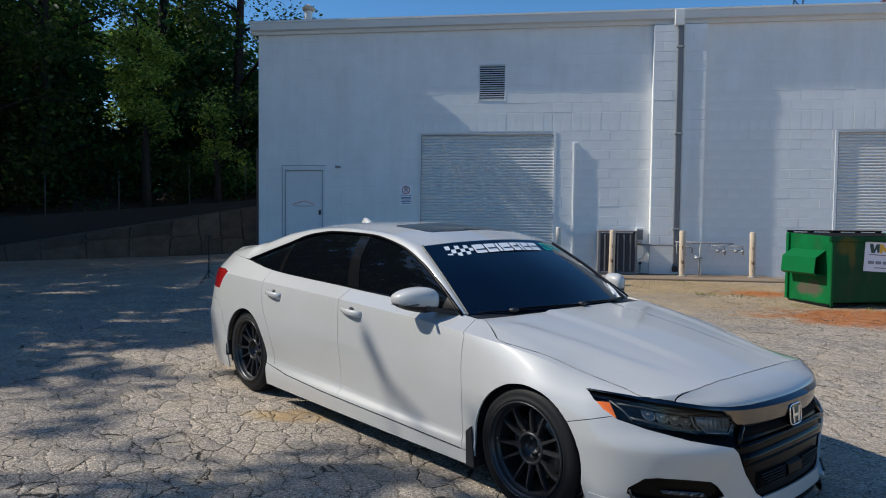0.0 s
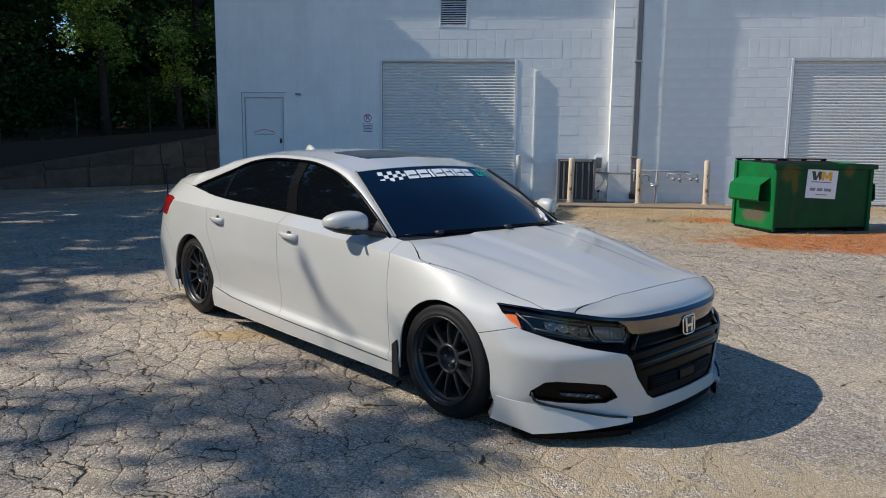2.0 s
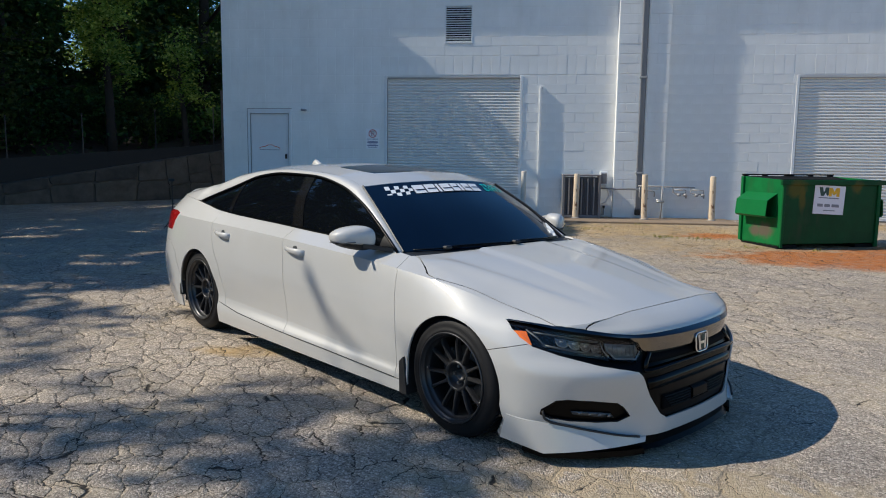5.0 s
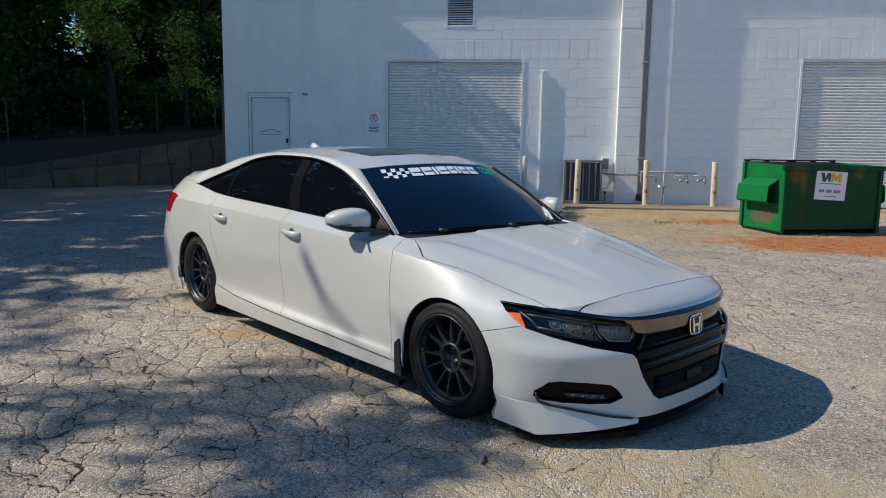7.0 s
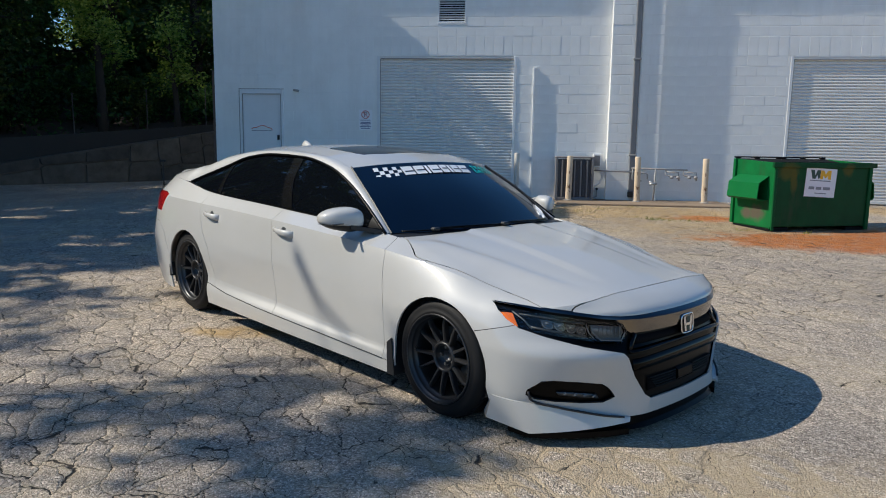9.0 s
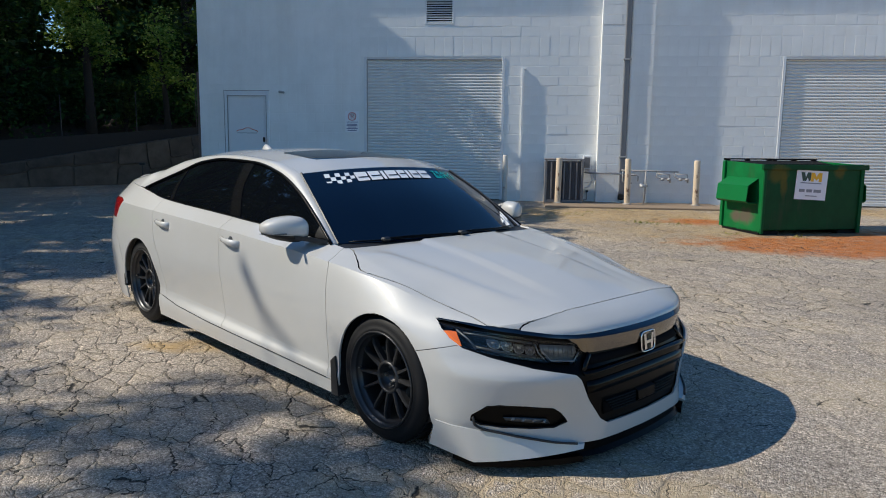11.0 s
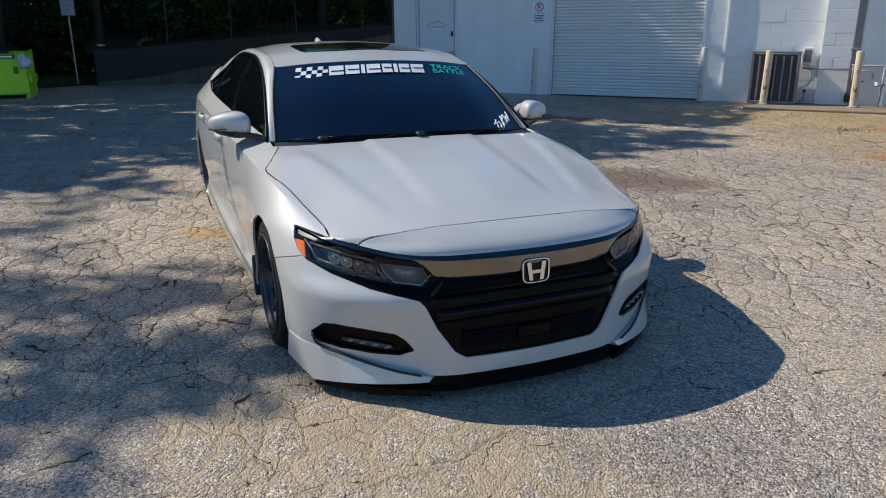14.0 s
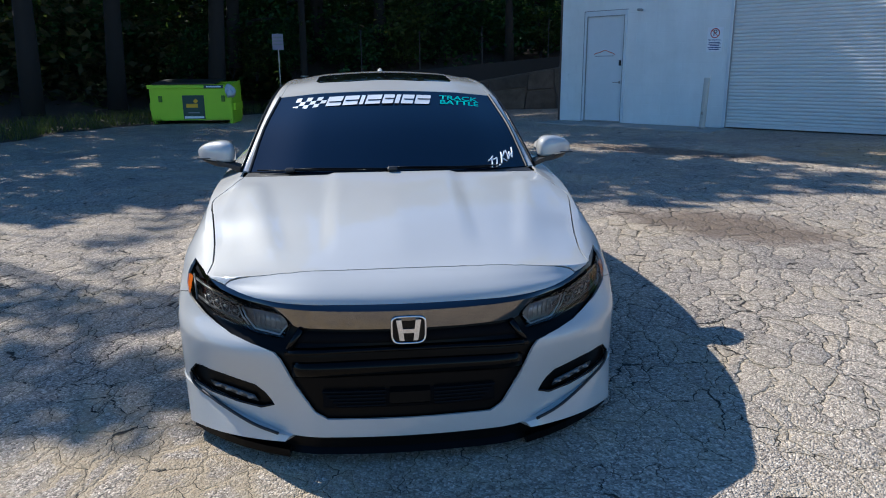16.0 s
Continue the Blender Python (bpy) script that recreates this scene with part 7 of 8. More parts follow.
def bar_section(z, h, out, droop=0.0):
    def f(y):
        zz = z - droop * y * y
        return [nose(y, zz + h, out - 0.028), nose(y, zz + h * 0.6, out), nose(y, zz - h * 0.5, out + 0.002), nose(y, zz - h, out - 0.02), nose(y, zz - h * 0.6, out - 0.05), nose(y, zz + h * 0.8, out - 0.05)]
    return f


part("grille_opening", sweep(across(-0.385, 0.385, 24, bar_section(0.472, 0.026, -0.010)), True), DARK_VOID, car, "dark upper grille mesh", True)
part("grille_bar", sweep(across(-0.42, 0.42, 24, bar_section(0.436, 0.010, 0.004, 0.06)), True), GRILLE_GLOSS, car, "", True)
part("grille_bar", sweep(across(-0.40, 0.40, 24, bar_section(0.368, 0.036, -0.004, 0.05)), True), GRILLE_GLOSS, car, "", True)
part("lower_opening", sweep(across(-0.30, 0.30, 20, bar_section(0.255, 0.045, -0.008)), True), DARK_VOID, car, "dark lower grille opening", True)
part("radar_cover", sweep(across(-0.070, 0.070, 4, bar_section(0.262, 0.036, 0.004)), True), SATIN_BLACK, car, "matt black sensor cover")
for sgn in (-1, 1):
    for i in range(5):
        part("louver", sweep(across(sgn * 0.085, sgn * (0.30 - 0.012 * i), 8, bar_section(0.288 - i * 0.013, 0.0030, -0.001)), True), GRILLE_SLAT, car)
    # slanted corner of the grille frame
    pts = [nose(0.365, 0.498, -0.006), nose(0.390, 0.462, -0.012), nose(0.415, 0.432, -0.016)]
    part("grille_corner", tube(bmesh.new(), [Vector((p.x, sgn * p.y, p.z)) for p in pts], 0.013, 8), GLOSS_BLACK, car, "", True)

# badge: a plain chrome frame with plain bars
def badge_ring(w, h, n):
    return [(w * math.copysign(abs(math.cos(a)) ** 0.42, math.cos(a)) * (1 + 0.05 * math.sin(a)), 0.506 + h * math.copysign(abs(math.sin(a)) ** 0.42, math.sin(a))) for a in [2 * math.pi * k / n for k in range(n + 1)]]


badge = part("badge", prism(bmesh.new(), badge_ring(0.058, 0.047, 36)[:-1], 0.014, lambda a, b, c: (-0.020 + c - 0.06 * (b - 0.506), a, b)), GLOSS_BLACK, car, "chrome framed badge on the grille")
part("frame", tube(bmesh.new(), [(-0.003 - 0.06 * (b - 0.506), a, b) for a, b in badge_ring(0.057, 0.046, 44)], 0.0042, 6, cap=False), CHROME, badge, "", True)
for sgn in (-1, 1):
    part("upright", prism(bmesh.new(), [(sgn * 0.042, 0.542), (sgn * 0.024, 0.542), (sgn * 0.015, 0.470), (sgn * 0.031, 0.470)], 0.009, lambda a, b, c: (-0.007 + c - 0.06 * (b - 0.506), a, b)), CHROME, badge)
part("crossbar", prism(bmesh.new(), [(-0.021, 0.510), (0.021, 0.510), (0.019, 0.496), (-0.019, 0.496)], 0.008, lambda a, b, c: (-0.007 + c, a, b)), CHROME, badge)


def nose_patch(poly, out, sgn, cols=6):
    """A thin plate that follows the nose's skin, from an outline (y, z)."""
    bm = bmesh.new()
    hi = [nose(a, b, out) for a, b in poly]
    lo = [nose(a, b, out - 0.006) for a, b in poly]
    c = sum(hi, Vector()) / len(hi)
    ctr = nose(sum(a for a, b in poly) / len(poly), sum(b for a, b in poly) / len(poly), out + 0.001)
    mk = lambda p: bm.verts.new((p.x, sgn * p.y, p.z))
    H, Lo, C = [mk(p) for p in hi], [mk(p) for p in lo], mk(ctr)
    n = len(poly)
    for k in range(n):
        bm.faces.new((H[k], H[(k + 1) % n], C))
        bm.faces.new((Lo[k], Lo[(k + 1) % n], H[(k + 1) % n], H[k]))
    bmesh.ops.recalc_face_normals(bm, faces=bm.faces)
    return bm


def lamp_cover():
    """Clear moulded plastic: see-through with a gloss."""
    m = bpy.data.materials.new("clear_lamp_cover")
    m.use_nodes = True
    nt = m.node_tree
    nt.nodes.clear()
    o = nt.nodes.new("ShaderNodeOutputMaterial")
    mix = nt.nodes.new("ShaderNodeMixShader")
    tr = nt.nodes.new("ShaderNodeBsdfTransparent")
    tr.inputs["Color"].default_value = (0.86, 0.88, 0.90, 1)
    gl = nt.nodes.new("ShaderNodeBsdfGlossy")
    gl.inputs["Roughness"].default_value = 0.03
    fr = nt.nodes.new("ShaderNodeFresnel")
    fr.inputs["IOR"].default_value = 1.45
    nt.links.new(fr.outputs[0], mix.inputs[0])
    nt.links.new(tr.outputs[0], mix.inputs[1])
    nt.links.new(gl.outputs[0], mix.inputs[2])
    nt.links.new(mix.outputs[0], o.inputs["Surface"])
    return m


LAMP_COVER = lamp_cover()
for ob, sgn in zip(panel("lamp_cover", flank, LAY, {8}, LAMP_COVER, "clear headlamp cover", gap=0.0, lip=0.0, offset=0.001), (-1, 1)):
    ob.parent = HEADLAMPS[0] if sgn < 0 else HEADLAMPS[1]
    ob.visible_shadow = False


def lamp_strip(pts, r, out, sgn):
    return tube(bmesh.new(), [Vector((q.x, sgn * q.y, q.z)) for q in (nose(a, b, out) for a, b in pts)], r, 6)


for lamp, sgn in zip(HEADLAMPS, (-1, 1)):
    bm = bmesh.new()
    rows = [[Vector((x, flank_y(x, z) - 0.004, z)) for x, z in ((x0 + (x1 - x0) * k / 5, z0 + (z1 - z0) * k / 5) for k in range(6))] for x0, z0, x1, z1 in ((-0.503, 0.596, -0.442, 0.545), (-0.474, 0.598, -0.424, 0.543), (-0.447, 0.597, -0.406, 0.542))]
    vs = [[bm.verts.new((p.x, sgn * p.y, p.z)) for p in row] for row in rows]
    for p, q in zip(vs, vs[1:]):
        for k in range(5):
            bm.faces.new((p[k], p[k + 1], q[k + 1], q[k]))
    bmesh.ops.recalc_face_normals(bm, faces=bm.faces)
    part("amber_reflector", bm, AMBER, lamp, "amber corner reflector", True)
    part("main_lens", nose_patch([(0.416, 0.510), (0.440, 0.478), (0.525, 0.484), (0.560, 0.512), (0.572, 0.552), (0.50, 0.546), (0.43, 0.537)], -0.014, sgn), INNER_LENS, lamp, "clear fluted inner lamp lens", True)
    for i in range(6):
        y = 0.436 + i * 0.019
        part("flute", lamp_strip([(y, 0.488 + 0.002 * i), (y + 0.004, 0.536 + 0.002 * i)], 0.0035, -0.012, sgn), INNER_LENS, lamp, "", True)
    part("light_guide", lamp_strip([(0.575, 0.556), (0.562, 0.520), (0.530, 0.484), (0.440, 0.476), (0.414, 0.509)], 0.0042, -0.006, sgn), LAMP_LENS, lamp, "", True)
    part("light_guide", lamp_strip([(0.592, 0.558), (0.578, 0.520), (0.556, 0.492)], 0.0032, -0.007, sgn), LAMP_LENS, lamp, "", True)
    for i in range(4):
        y, z = 0.606 + i * 0.037, 0.529 + i * 0.0085
        w = 0.0155
        projector = part("projector", nose_patch([(y - w * 0.9, z + 0.016), (y - w, z - 0.004), (y - w * 0.7, z - 0.015), (y, z - 0.020), (y + w * 0.8, z - 0.014), (y + w * 1.15, z - 0.002), (y + w * 1.2, z + 0.020)], -0.012, sgn), PROJECTOR, lamp, "grey rectangular projector")
        part("projector_rim", lamp_strip([(y - w, z + 0.002), (y - w * 0.8, z - 0.012), (y, z - 0.020), (y + w * 0.9, z - 0.012), (y + w * 1.2, z + 0.004)], 0.0022, -0.008, sgn), LAMP_FLUTE, projector, "", True)
        part("projector_eye", lamp_strip([(y - 0.004, z + 0.004), (y + 0.007, z + 0.006)], 0.0055, -0.009, sgn), LAMP_FLUTE, projector, "", True)
    part("lamp_shelf", lamp_strip([(0.585, 0.500), (0.66, 0.515), (0.72, 0.528), (0.775, 0.542)], 0.005, -0.012, sgn), LAMP_GREY, lamp, "", True)
    part("lamp_shelf", lamp_strip([(0.60, 0.562), (0.68, 0.576), (0.75, 0.588), (0.785, 0.594)], 0.004, -0.010, sgn), LAMP_GREY, lamp, "", True)
    part("light_guide", lamp_strip([(0.770, 0.534), (0.781, 0.572), (0.797, 0.604)], 0.004, -0.005, sgn), LAMP_FLUTE, lamp, "", True)
for fog, sgn in zip(FOGS, (-1, 1)):
    part("bezel", tube(bmesh.new(), [Vector((q.x, sgn * q.y, q.z)) for q in (nose(a, b, -0.004) for a, b in FOG + FOG[:1])], 0.0055, 6), GLOSS_BLACK, fog, "", True)
    part("led_strip", nose_patch([(0.538, 0.212), (0.60, 0.219), (0.712, 0.240), (0.722, 0.256), (0.64, 0.247), (0.552, 0.233)], -0.006, sgn), LAMP_GREY, fog, "clear fog light strip", True)
    for i in range(4):
        y, z = 0.562 + i * 0.042, 0.225 + i * 0.0075
        p = nose(y, z, -0.003)
        bm = bmesh.new()
        bmesh.ops.create_icosphere(bm, subdivisions=1, radius=1.0)
        bmesh.ops.transform(bm, matrix=Matrix.Translation((p.x, sgn * p.y, p.z)) @ Matrix.Diagonal((0.005, 0.016, 0.008, 1)), verts=bm.verts)
        part("led", bm, LAMP_FLUTE, fog)

# chin: white corner lips, dark seam over them, black skirt behind
base_row = FLANK[0]
lip_z = lambda y: pchip((0.418, 0.52, 0.62, 0.72, 0.816), [Vector((z, 0, 0)) for z in (0.119, 0.135, 0.157, 0.182, 0.203)], y).x
LIP_TOP, LIP_FOOT = [], []
for k in range(5):
    u = k / 4
    p = Vector((-0.492, 0.868, 0.212)).lerp(Vector((-0.372, 0.818, 0.203)), u)
    p.y = max(p.y, flank_y(p.x, p.z) + 0.006)
    LIP_TOP.append(p)
    LIP_FOOT.append(Vector((-0.525, 0.876, 0.095)).lerp(Vector((-0.311, 0.820, 0.064)), u))
for k in range(1, 11):
    u = k / 10
    y = 0.818 - 0.400 * u
    p = nose(y, lip_z(y), 0.007)
    p.x = max(p.x, -0.372 + 0.336 * (1 - (1 - u) ** 1.5))
    LIP_TOP.append(p)
    q = Vector((-0.311, 0.820, 0.064)).lerp(Vector((-0.028, 0.436, 0.104)), u)
    LIP_FOOT.append(q + Vector((0.8, 0.6, 0)) * 0.12 * u * (1 - u))
for sgn in (-1, 1):
    bm = bmesh.new()
    at_side = lambda p: bm.verts.new((p.x, sgn * p.y, p.z))
    back = [Vector((p.x - 0.04, p.y - 0.05, p.z + 0.004)) for p in LIP_TOP]
    under = [Vector((p.x - 0.06, p.y - 0.05, p.z)) for p in LIP_FOOT]
    for upper, lower in ((back, LIP_TOP), (LIP_TOP, LIP_FOOT), (LIP_FOOT, under)):
        for k in range(14):
            bm.faces.new([at_side(p) for p in (upper[k], upper[k + 1], lower[k + 1], lower[k])])
    for k in (0, 14):
        bm.faces.new([at_side(r[k]) for r in (back, LIP_TOP, LIP_FOOT, under)])
    bmesh.ops.remove_doubles(bm, verts=bm.verts, dist=1e-5)
    bmesh.ops.recalc_face_normals(bm, faces=bm.faces)
    for e in bm.edges:
        e.smooth = e.calc_face_angle(0.0) < 0.45
    part("corner_lip", bm, PAINT, car, "white corner lip under the bumper", True)
    run = [nose(0.808, 0.256, 0.003), nose(0.800, 0.222, 0.005)] + [p + Vector((0.003, 0.001, 0.004)) for p in LIP_TOP[7::2]]
    part("lip_seam", tube(bmesh.new(), [Vector((q.x, sgn * q.y, q.z)) for q in curve(run, 30)], 0.0058, 6), BLACK_PLASTIC, car, "black seam over the lip", True)
    plate = [(p.x - 0.010, p.y - 0.012) for p in LIP_FOOT[4::2]] + [(-0.25, 0.40), (-0.60, 0.62), (-0.44, 0.815)]
    bm = prism(bmesh.new(), plate, 0.028, lambda a, b, c: (a, sgn * b, 0.038 + c))
    bmesh.ops.recalc_face_normals(bm, faces=bm.faces)
    part("splitter_end", bm, SATIN_BLACK, car, "black undertray corner")
outline = [p for p in base_row if p.x > -0.36]
secs = []
for sgn, pts in ((-1, outline[::-1]), (1, outline[1:])):
    for p in pts:
        f = p.y / 0.8
        d = Vector((1 - 0.4 * f, 0.45 * f, 0)).normalized()
        q = p - d * 0.022
        secs.append([Vector((q.x, sgn * q.y, 0.135)), Vector((q.x, sgn * q.y, 0.070)), Vector((q.x + 0.018, sgn * (q.y + 0.009 * f), 0.052)), Vector((q.x - 0.25, sgn * q.y * 0.9, 0.055)), Vector((q.x - 0.25, sgn * q.y * 0.9, 0.13))])
part("splitter", sweep(secs), SATIN_BLACK, car, "black front air dam")


# ---- mirrors, handles, wipers, fin ----
for sgn in (-1, 1):
    arm = part("mirror", sweep([[Vector((-1.50 + a, sgn * (0.765), 0.868 + b)) for a, b in ((-0.06, -0.014), (0.05, -0.012), (0.05, 0.012), (-0.06, 0.014))], [Vector((-1.56 + a, sgn * 0.835, 0.882 + b)) for a, b in ((-0.05, -0.012), (0.05, -0.010), (0.05, 0.012), (-0.05, 0.014))], [Vector((-1.60 + a, sgn * 0.90, 0.893 + b)) for a, b in ((-0.05, -0.010), (0.05, -0.010), (0.05, 0.014), (-0.05, 0.016))]]), BLACK_PLASTIC, car, "white door mirror on a black arm")
    for nm, mat, lo in (("mirror_cap", PAINT, False), ("mirror_base", BLACK_PLASTIC, True)):
        bm = bmesh.new()
        bmesh.ops.create_uvsphere(bm, u_segments=28, v_segments=18, radius=1.0)
        for v in bm.verts:
            x, y, z = v.co
            x, y, z = (math.copysign(abs(q) ** 0.72, q) for q in (x, y, z))
            t = (y + 1) / 2
            h = 0.076 * (1.0 - 0.48 * t ** 1.8)
            dep = 0.085 * (1.0 - 0.30 * t ** 2)
            zz = z * h
            cut = -0.028 - 0.008 * (1 - t)
            if (zz < cut) != lo:
                zz = cut if not lo else cut - 0.002
            sc = 0.985 if lo else 1.0
            v.co = Vector((-1.635 - 0.05 * y + x * dep * sc - 0.010 * (x < 0) * 1.0, sgn * (0.914 + y * 0.103 * sc), 0.932 + zz + 0.004 * t))
        if sgn < 0:
            bmesh.ops.reverse_faces(bm, faces=bm.faces)
        bmesh.ops.recalc_face_normals(bm, faces=bm.faces)
        part(nm, bm, mat, arm, "", True)
    bm = bmesh.new()
    bmesh.ops.create_circle(bm, cap_ends=True, segments=24, radius=1.0)
    bmesh.ops.transform(bm, matrix=Matrix.Translation((-1.722, sgn * 0.905, 0.936)) @ Matrix.Rotation(math.pi / 2, 4, "Y") @ Matrix.Diagonal((0.045, 0.085, 1, 1)), verts=bm.verts)
    part("mirror_glass", bm, CHROME, arm, "mirror glass")
    part("turn_signal", boxes((-1.575, sgn * 0.97, 0.915, 0.02, 0.07, 0.006, 0.002)), LAMP_GREY, arm)


def curve2(pts, n):
    """Points along straight runs between (x, z) pairs."""
    out = []
    for (a, b), (c, d) in zip(pts, pts[1:]):
        out += [(a + (c - a) * k / n, b + (d - b) * k / n) for k in range(n)]
    return out + [pts[-1]]


for x, z in ((-2.265, 0.800), (-3.245, 0.824)):
    y = flank_y(x, z)
    for sgn in (-1, 1):
        bm = bmesh.new()
        secs = []
        for dx, dy, h in ((-0.112, -0.004, 0.010), (-0.095, 0.018, 0.015), (-0.04, 0.030, 0.017), (0.03, 0.031, 0.020), (0.085, 0.020, 0.024), (0.108, -0.004, 0.020)):
            zz = z - 0.09 * dx * 0
            secs.append([Vector((x + dx, sgn * (y + dy + a), zz + b - 0.09 * (dx))) for a, b in ((-0.008, h), (0.002, h * 0.9), (0.007, h * 0.2), (0.004, -h * 0.8), (-0.008, -h))])
        part("door_handle", sweep(secs), PAINT, car, "white pull door handle", True)
        # dark grey bulge stands in for the shade in the white cup
        bm = bmesh.new()
        bmesh.ops.create_uvsphere(bm, u_segments=20, v_segments=10, radius=1.0)
        bmesh.ops.transform(bm, matrix=Matrix.Translation((x - 0.005, sgn * (y - 0.010), z + 0.010)) @ Matrix.Diagonal((0.045, 0.0125, 0.026, 1)), verts=bm.verts)
        part("handle_cup", bm, LAMP_GREY, car, "", True)


for sgn in (-1, 1):
    run = [Vector((x, sgn * (flank_y(x, z) + 0.0015), z)) for x, z in curve2([(-1.28, 0.2105), (-1.5, 0.2175), (-1.9, 0.2325), (-2.6, 0.2535), (-3.05, 0.2775), (-3.30, 0.309)], 20)]
    part("sill_seam", tube(bmesh.new(), run, 0.0028, 5), BLACK_PLASTIC, car)


def screen_at(y, v, out=0.002):
    """The place on the windscreen at y across and v from its base (0) to its top (1)."""
    a = abs(y)
    def pick(c):
        for p, q in zip(c, c[1:]):
            if p.y <= a <= q.y:
                return p.lerp(q, (a - p.y) / (q.y - p.y))
        return c[-1]
    lo, hi = pick(ws_base), pick(ws_top)
    u = a / 0.66
    p = lo.lerp(hi, v)
    k = min(len(ws_mid) - 1, max(0, int(v * (len(ws_mid) - 1))))
    bow_mid = ws_mid[k] - ws_mid[0].lerp(ws_mid[-1], k / (len(ws_mid) - 1))
    p += bow_mid * (1 - u) * 1.0 + Vector((0.35, 0, 0.9)).normalized() * out
    return Vector((p.x, y, p.z))


def screen_block(name, poly, mat, label=""):
    """Vinyl that lies on the screen; the outline is (y, v)."""
    bm = bmesh.new()
    hi = [bm.verts.new(screen_at(a, b, 0.006)) for a, b in poly]
    bm.faces.new(hi)
    bmesh.ops.recalc_face_normals(bm, faces=bm.faces)
    bm.normal_update()
    for f in bm.faces:
        if f.normal.z < 0:
            f.normal_flip()
    return part(name, bm, mat, SCREEN, label)


# the banner: a row of checks, plain letter-like blocks, two teal words, handwriting in the corner
for r in range(3):
    for c in range(6):
        if (r + c) % 2 == 0:
            def at(a, b):
                v0, v1 = 0.768 + 0.026 * a / 6, 0.940 - 0.016 * a / 6
                return (-0.528 + 0.0295 * a + 0.011 * b, v0 + (v1 - v0) * b / 3)
            screen_block("checker_square", [at(c, r), at(c + 1, r), at(c + 1, r + 1), at(c, r + 1)], VINYL_WHITE)
x0 = -0.338
for w, cut in ((0.092, 1), (0.090, 2), (0.032, 0), (0.092, 1), (0.070, 3), (0.034, 0), (0.076, 2), (0.092, 3)):
    vb, vt = 0.792, 0.924
    sl = 0.020
    poly = [(x0, vb), (x0 + w - 0.010, vb), (x0 + w - 0.010 + sl, vt), (x0 + sl, vt)]
    screen_block("banner_block", poly, VINYL_WHITE)
    if cut:
        # a thin slit through the broad blocks
        lo, hi = 0.052 + 0.008 * (cut - 2), 0.066 + 0.008 * (cut - 2)
        q = [(x0 + 0.012 + sl * lo / 0.132, vb + lo), (x0 + w - 0.008 + sl * lo / 0.132, vb + lo), (x0 + w - 0.008 + sl * hi / 0.132, vb + hi), (x0 + 0.012 + sl * hi / 0.132, vb + hi)]
        bm = bmesh.new()
        bm.faces.new([bm.verts.new(screen_at(a, b, 0.0085)) for a, b in q])
        part("banner_slit", bm, SCREEN_GLASS, SCREEN)
    x0 += w
for word, v in (("TRACK", 0.897), ("BATTLE", 0.829)):
    t = text_mesh("banner_word", word, 0.06, VINYL_TEAL, SCREEN, (0, 0, 0), (0, 0, 0), 0.0, width=0.225, bold=0.0011)
    ys = [p.co.y for p in t.data.vertices]
    lo, hi = min(ys), max(ys)
    for p in t.data.vertices:
        p.co = screen_at(0.402 + p.co.x + 0.15 * (p.co.y - lo), v - 0.031 + 0.062 * (p.co.y - lo) / (hi - lo), 0.006)
HANDWRITING = [((0.500, 0.085), (0.530, 0.125)), ((0.512, 0.030), (0.520, 0.110)), ((0.528, 0.095), (0.548, 0.110)), ((0.550, 0.110), (0.538, 0.035)), ((0.538, 0.035), (0.562, 0.050)), ((0.572, 0.060), (0.582, 0.160)), ((0.576, 0.105), (0.604, 0.165)), ((0.578, 0.108), (0.606, 0.075)), ((0.610, 0.175), (0.618, 0.095)), ((0.618, 0.095), (0.630, 0.160)), ((0.630, 0.160), (0.640, 0.110)), ((0.640, 0.110), (0.650, 0.200))]
for a, b in HANDWRITING:
    a, b = ((p[0], max(0.004, p[1] * 1.35 - 0.035)) for p in (a, b))
    part("marker_stroke", tube(bmesh.new(), [screen_at(*a, 0.007), screen_at((a[0] + b[0]) / 2 + 0.003, (a[1] + b[1]) / 2, 0.007), screen_at(*b, 0.007)], 0.0042, 5), VINYL_WHITE, SCREEN)

# scuttle and wipers
secs = []
for k in range(-18, 19):
    y = k / 18 * 0.70
    a = min(N1, abs(k))
    lo = cowl[min(len(cowl) - 1, int(abs(k) / 18 * (len(cowl) - 1)))]
    hi = ws_base[a]
    s = 1 if k >= 0 else -1
    secs.append([Vector((lo.x + 0.02, s * lo.y, lo.z - 0.022)), Vector(((lo.x + hi.x) / 2, s * (lo.y + hi.y) / 2, hi.z - 0.012)), Vector((hi.x - 0.03, s * hi.y, hi.z + 0.003))])
part("scuttle", sweep(secs, False), BLACK_PLASTIC, car, "black scuttle panel")
for piv, pts in (((-1.245, -0.42), ((-0.50, 0.012), (-0.36, 0.022), (-0.12, 0.012), (0.06, 0.004))), ((-1.25, -0.02), ((0.0, 0.016), (0.10, 0.022), (0.35, 0.010), (0.55, 0.012)))):
    run = [screen_at(a, b, 0.014) for a, b in pts]
    w = part("wiper", tube(bmesh.new(), run, 0.0045, 6), SATIN_BLACK, car, "black wiper arm and blade", True)
    part("blade", tube(bmesh.new(), [screen_at(a - 0.05, b - 0.012, 0.012) for a, b in ((pts[0][0] - 0.12, pts[0][1]),) + pts], 0.0042, 6), SATIN_BLACK, w, "", True)
    hub_p = screen_at(pts[0][0], pts[0][1] - 0.02, 0.02)
    part("pivot", boxes((hub_p.x, hub_p.y, hub_p.z, 0.04, 0.05, 0.022, 0.008)), BLACK_PLASTIC, w)
bm = bmesh.new()
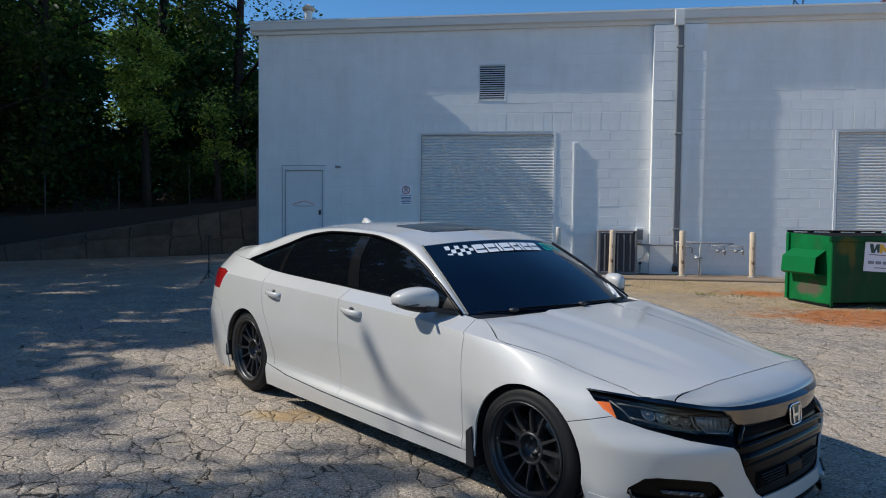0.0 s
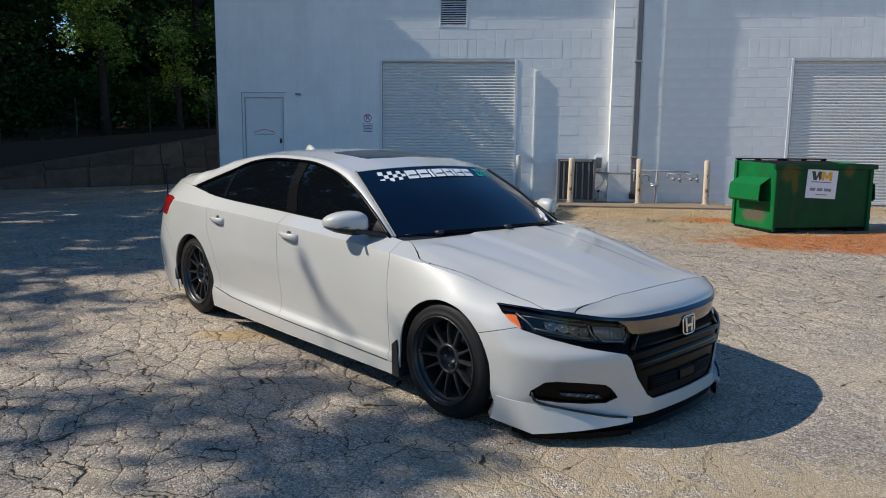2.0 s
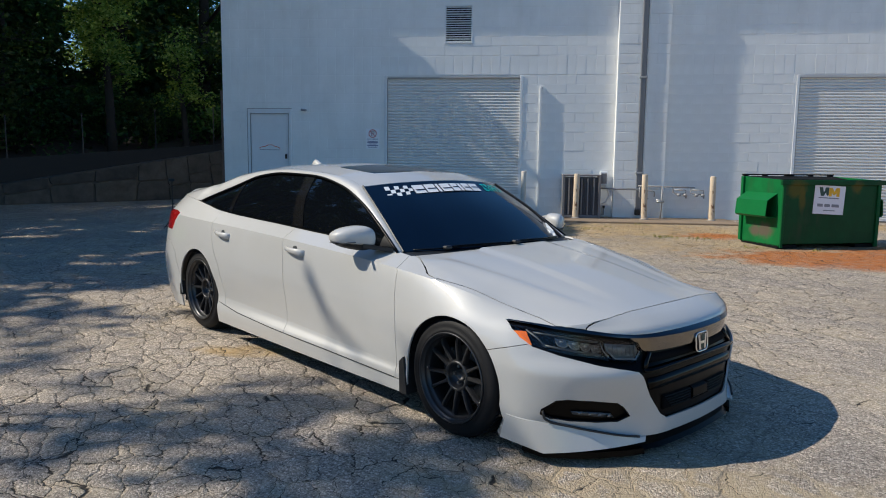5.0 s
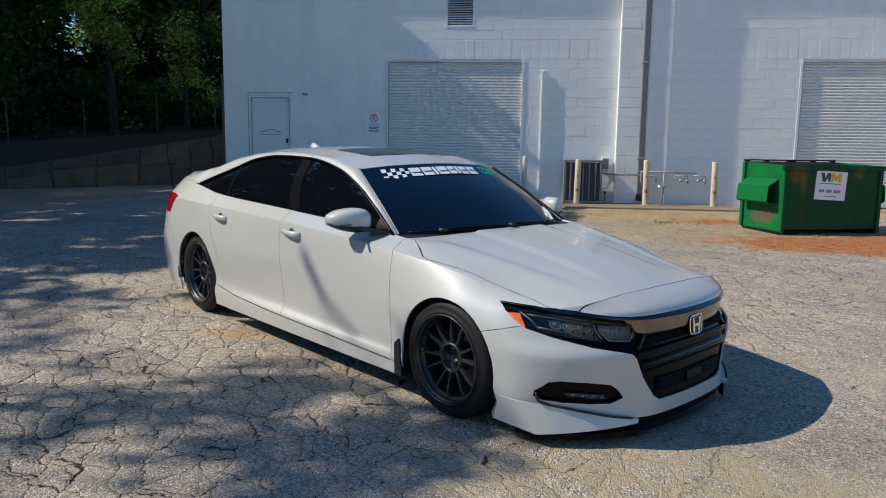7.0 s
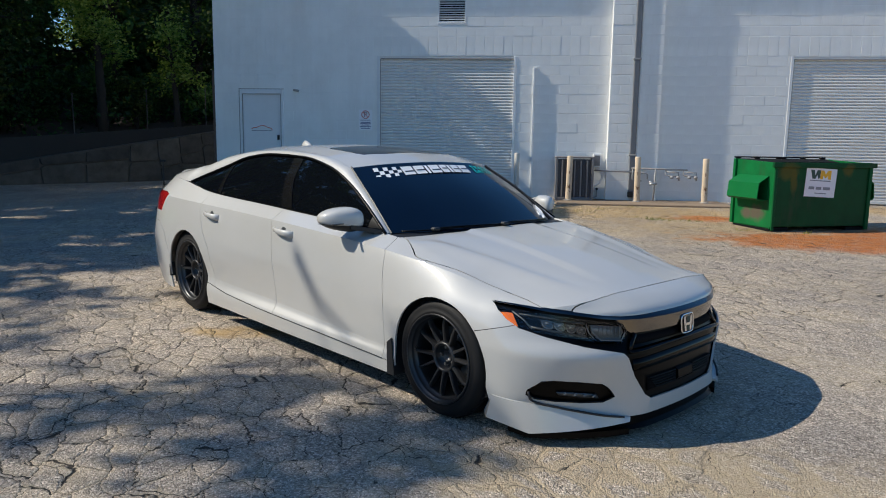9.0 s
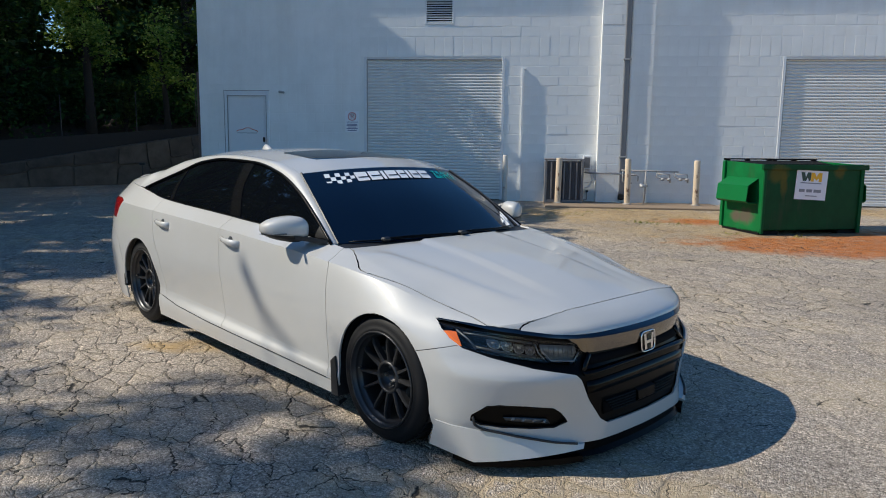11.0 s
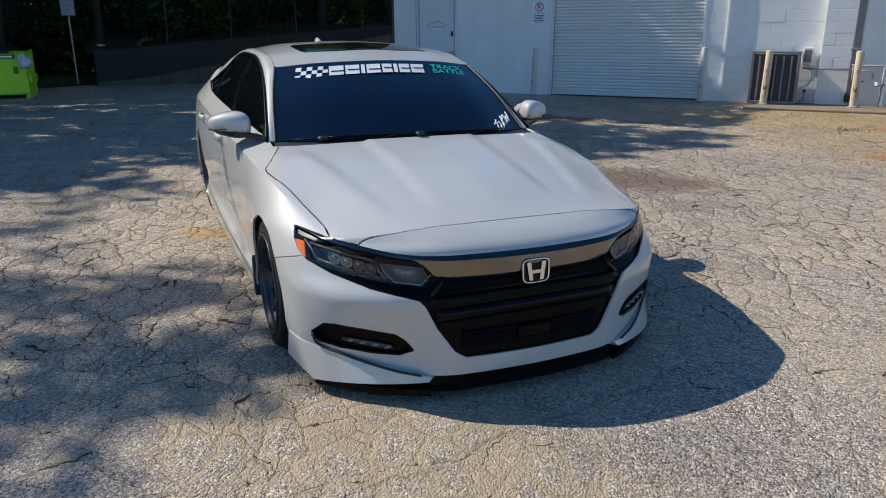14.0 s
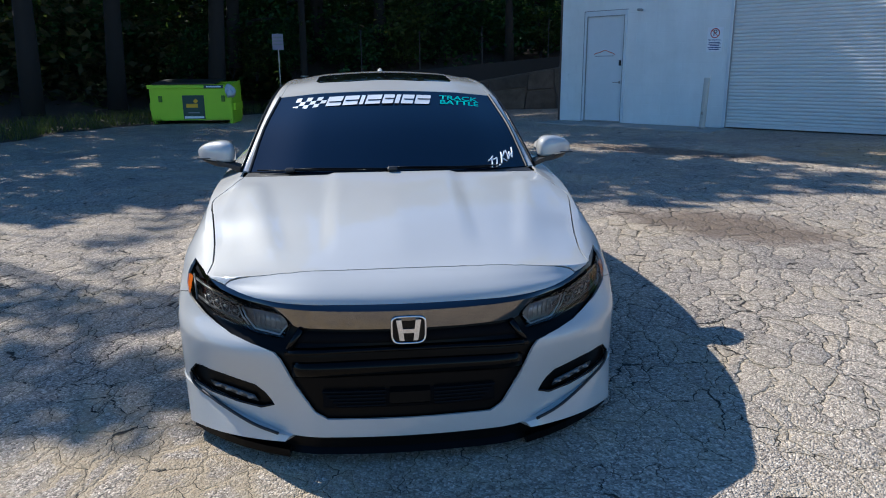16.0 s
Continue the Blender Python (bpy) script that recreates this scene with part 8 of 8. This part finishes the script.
fin = [(-3.29, 1.322), (-3.345, 1.352), (-3.385, 1.372), (-3.42, 1.376), (-3.435, 1.36), (-3.44, 1.318)]
secs = []
for y, sh in ((-0.026, 0.25), (-0.015, 0.8), (0.0, 1.0), (0.015, 0.8), (0.026, 0.25)):
    secs.append([Vector((x, y, 1.318 + (z - 1.318) * sh)) for x, z in fin])
part("roof_fin", sweep(secs), PAINT, car, "white shark fin aerial", True)
part("exhaust", tube(bmesh.new(), [(-4.5, -0.5, 0.22), (-4.76, -0.5, 0.22)], 0.045, 14), CHROME, car)


# ---- concrete blocks of the wall, last ----
def build_blocks():
    """Painted blocks in running bond with shallow joints; those round the roll-up doors are parts, the rest one mesh."""
    rng = random.Random(21)
    bw, bh, j = 0.4064, 0.2032, 0.009
    openings = [(DOOR_X[0] - 0.01, DOOR_X[1] + 0.01, FLOOR_Z - 1, DOOR_TOP + 0.01), (ROLL_1[0] - 0.005, ROLL_1[1] + 0.005, -1, ROLL_H + 0.01), (ROLL_2[0] - 0.005, ROLL_2[1] + 0.005, -1, ROLL_H + 0.01), (VENT[0], VENT[1], VENT[2], VENT[3]), (PIL[0] + 0.002, PIL[1] - 0.002, -1, 9)]
    meshes = {}

    def block_mesh(w, h):
        key = (round(w, 3), round(h, 3))
        if key not in meshes:
            c = 0.007
            x, z = w / 2, h / 2
            vs = [(-x, 0.012, -z), (x, 0.012, -z), (x, 0.012, z), (-x, 0.012, z), (-x, 0.0012, -z), (x, 0.0012, -z), (x, 0.0012, z), (-x, 0.0012, z), (-x + c, 0, -z + c), (x - c, 0, -z + c), (x - c, 0, z - c), (-x + c, 0, z - c)]
            fs = [(8, 9, 10, 11), (4, 5, 9, 8), (5, 6, 10, 9), (6, 7, 11, 10), (7, 4, 8, 11), (0, 1, 5, 4), (1, 2, 6, 5), (2, 3, 7, 6), (3, 0, 4, 7)]
            meshes[key] = (vs, fs)
        return key, meshes[key]

    named = {}
    rest_v, rest_f = [], []
    count = 0

    def lay(x0, x1, z0, z1, face, tilt=0.0):
        nonlocal count
        w, h = x1 - x0 - j, z1 - z0 - j
        if w < 0.03 or h < 0.03:
            return
        key, (vs, fs) = block_mesh(w, h)
        proud = rng.choice((0.0, 0.0004, 0.001, 0.0018, 0.003, 0.0042)) + rng.uniform(0, 0.0008)
        cx, cz = (x0 + x1) / 2, (z0 + z1) / 2
        near = (0.4 < cx < 2.4 and cz < 4.6) or (3.45 < cx < 6.1 and cz < 4.4) or (-2.7 < cx < 0.5 and 3.2 < cz < 4.6)
        if near and count < 300:
            if key not in named:
                me = bpy.data.meshes.new("block")
                me.from_pydata(vs, [], fs)
                me.materials.append(BLOCK)
                named[key] = me
            b = new("block", named[key])
            b.parent, b.location = wall_front, (cx, face - proud, cz)
            count += 1
        else:
            o = len(rest_v)
            rest_v.extend((cx + a, face - proud + b, cz + c) for a, b, c in vs)
            rest_f.extend(tuple(q + o for q in f) for f in fs)

    z, row = 0.03, 0
    while z < 5.55:
        soldier = row == 16
        zt = min(z + bh * (2 if soldier else 1), 5.55)
        bw = 0.2032 if soldier else 0.4064
        spans = [(WALL_L, WALL_R)]
        for a, b, z0, z1 in openings:
            if z + 0.02 < z1 and zt - 0.02 > z0:
                nxt = []
                for s, e in spans:
                    if b <= s or a >= e:
                        nxt.append((s, e))
                    else:
                        if a > s:
                            nxt.append((s, a))
                        if b < e:
                            nxt.append((b, e))
                spans = nxt
        off = (row % 2) * bw / 2
        for s, e in spans:
            k = math.floor((s - WALL_L - off) / bw)
            x = WALL_L + off + k * bw
            while x < e:
                lay(max(x, s), min(x + bw, e), z, zt, WALL_Y - 0.006 + 0.006)
                x += bw
        z, row = zt, row + 1
    # pilaster
    z, row = 0.03, 0
    while z < 5.45:
        zt = min(z + bh, 5.45)
        cuts = [PIL[0], PIL[0] + 0.40, PIL[0] + 0.80, PIL[1]] if row % 2 else [PIL[0], PIL[0] + 0.20, PIL[0] + 0.60, PIL[1]]
        for a, b in zip(cuts, cuts[1:]):
            lay(a, b, z, zt, WALL_Y - PIL[2] - 0.002)
        z, row = zt, row + 1
    me = bpy.data.meshes.new("far_blocks")
    me.from_pydata(rest_v, [], rest_f)
    me.materials.append(BLOCK)
    ob = new("far_blocks", me)
    ob.parent = wall_front
    tagged(ob, "", kind="stuff")


build_blocks()
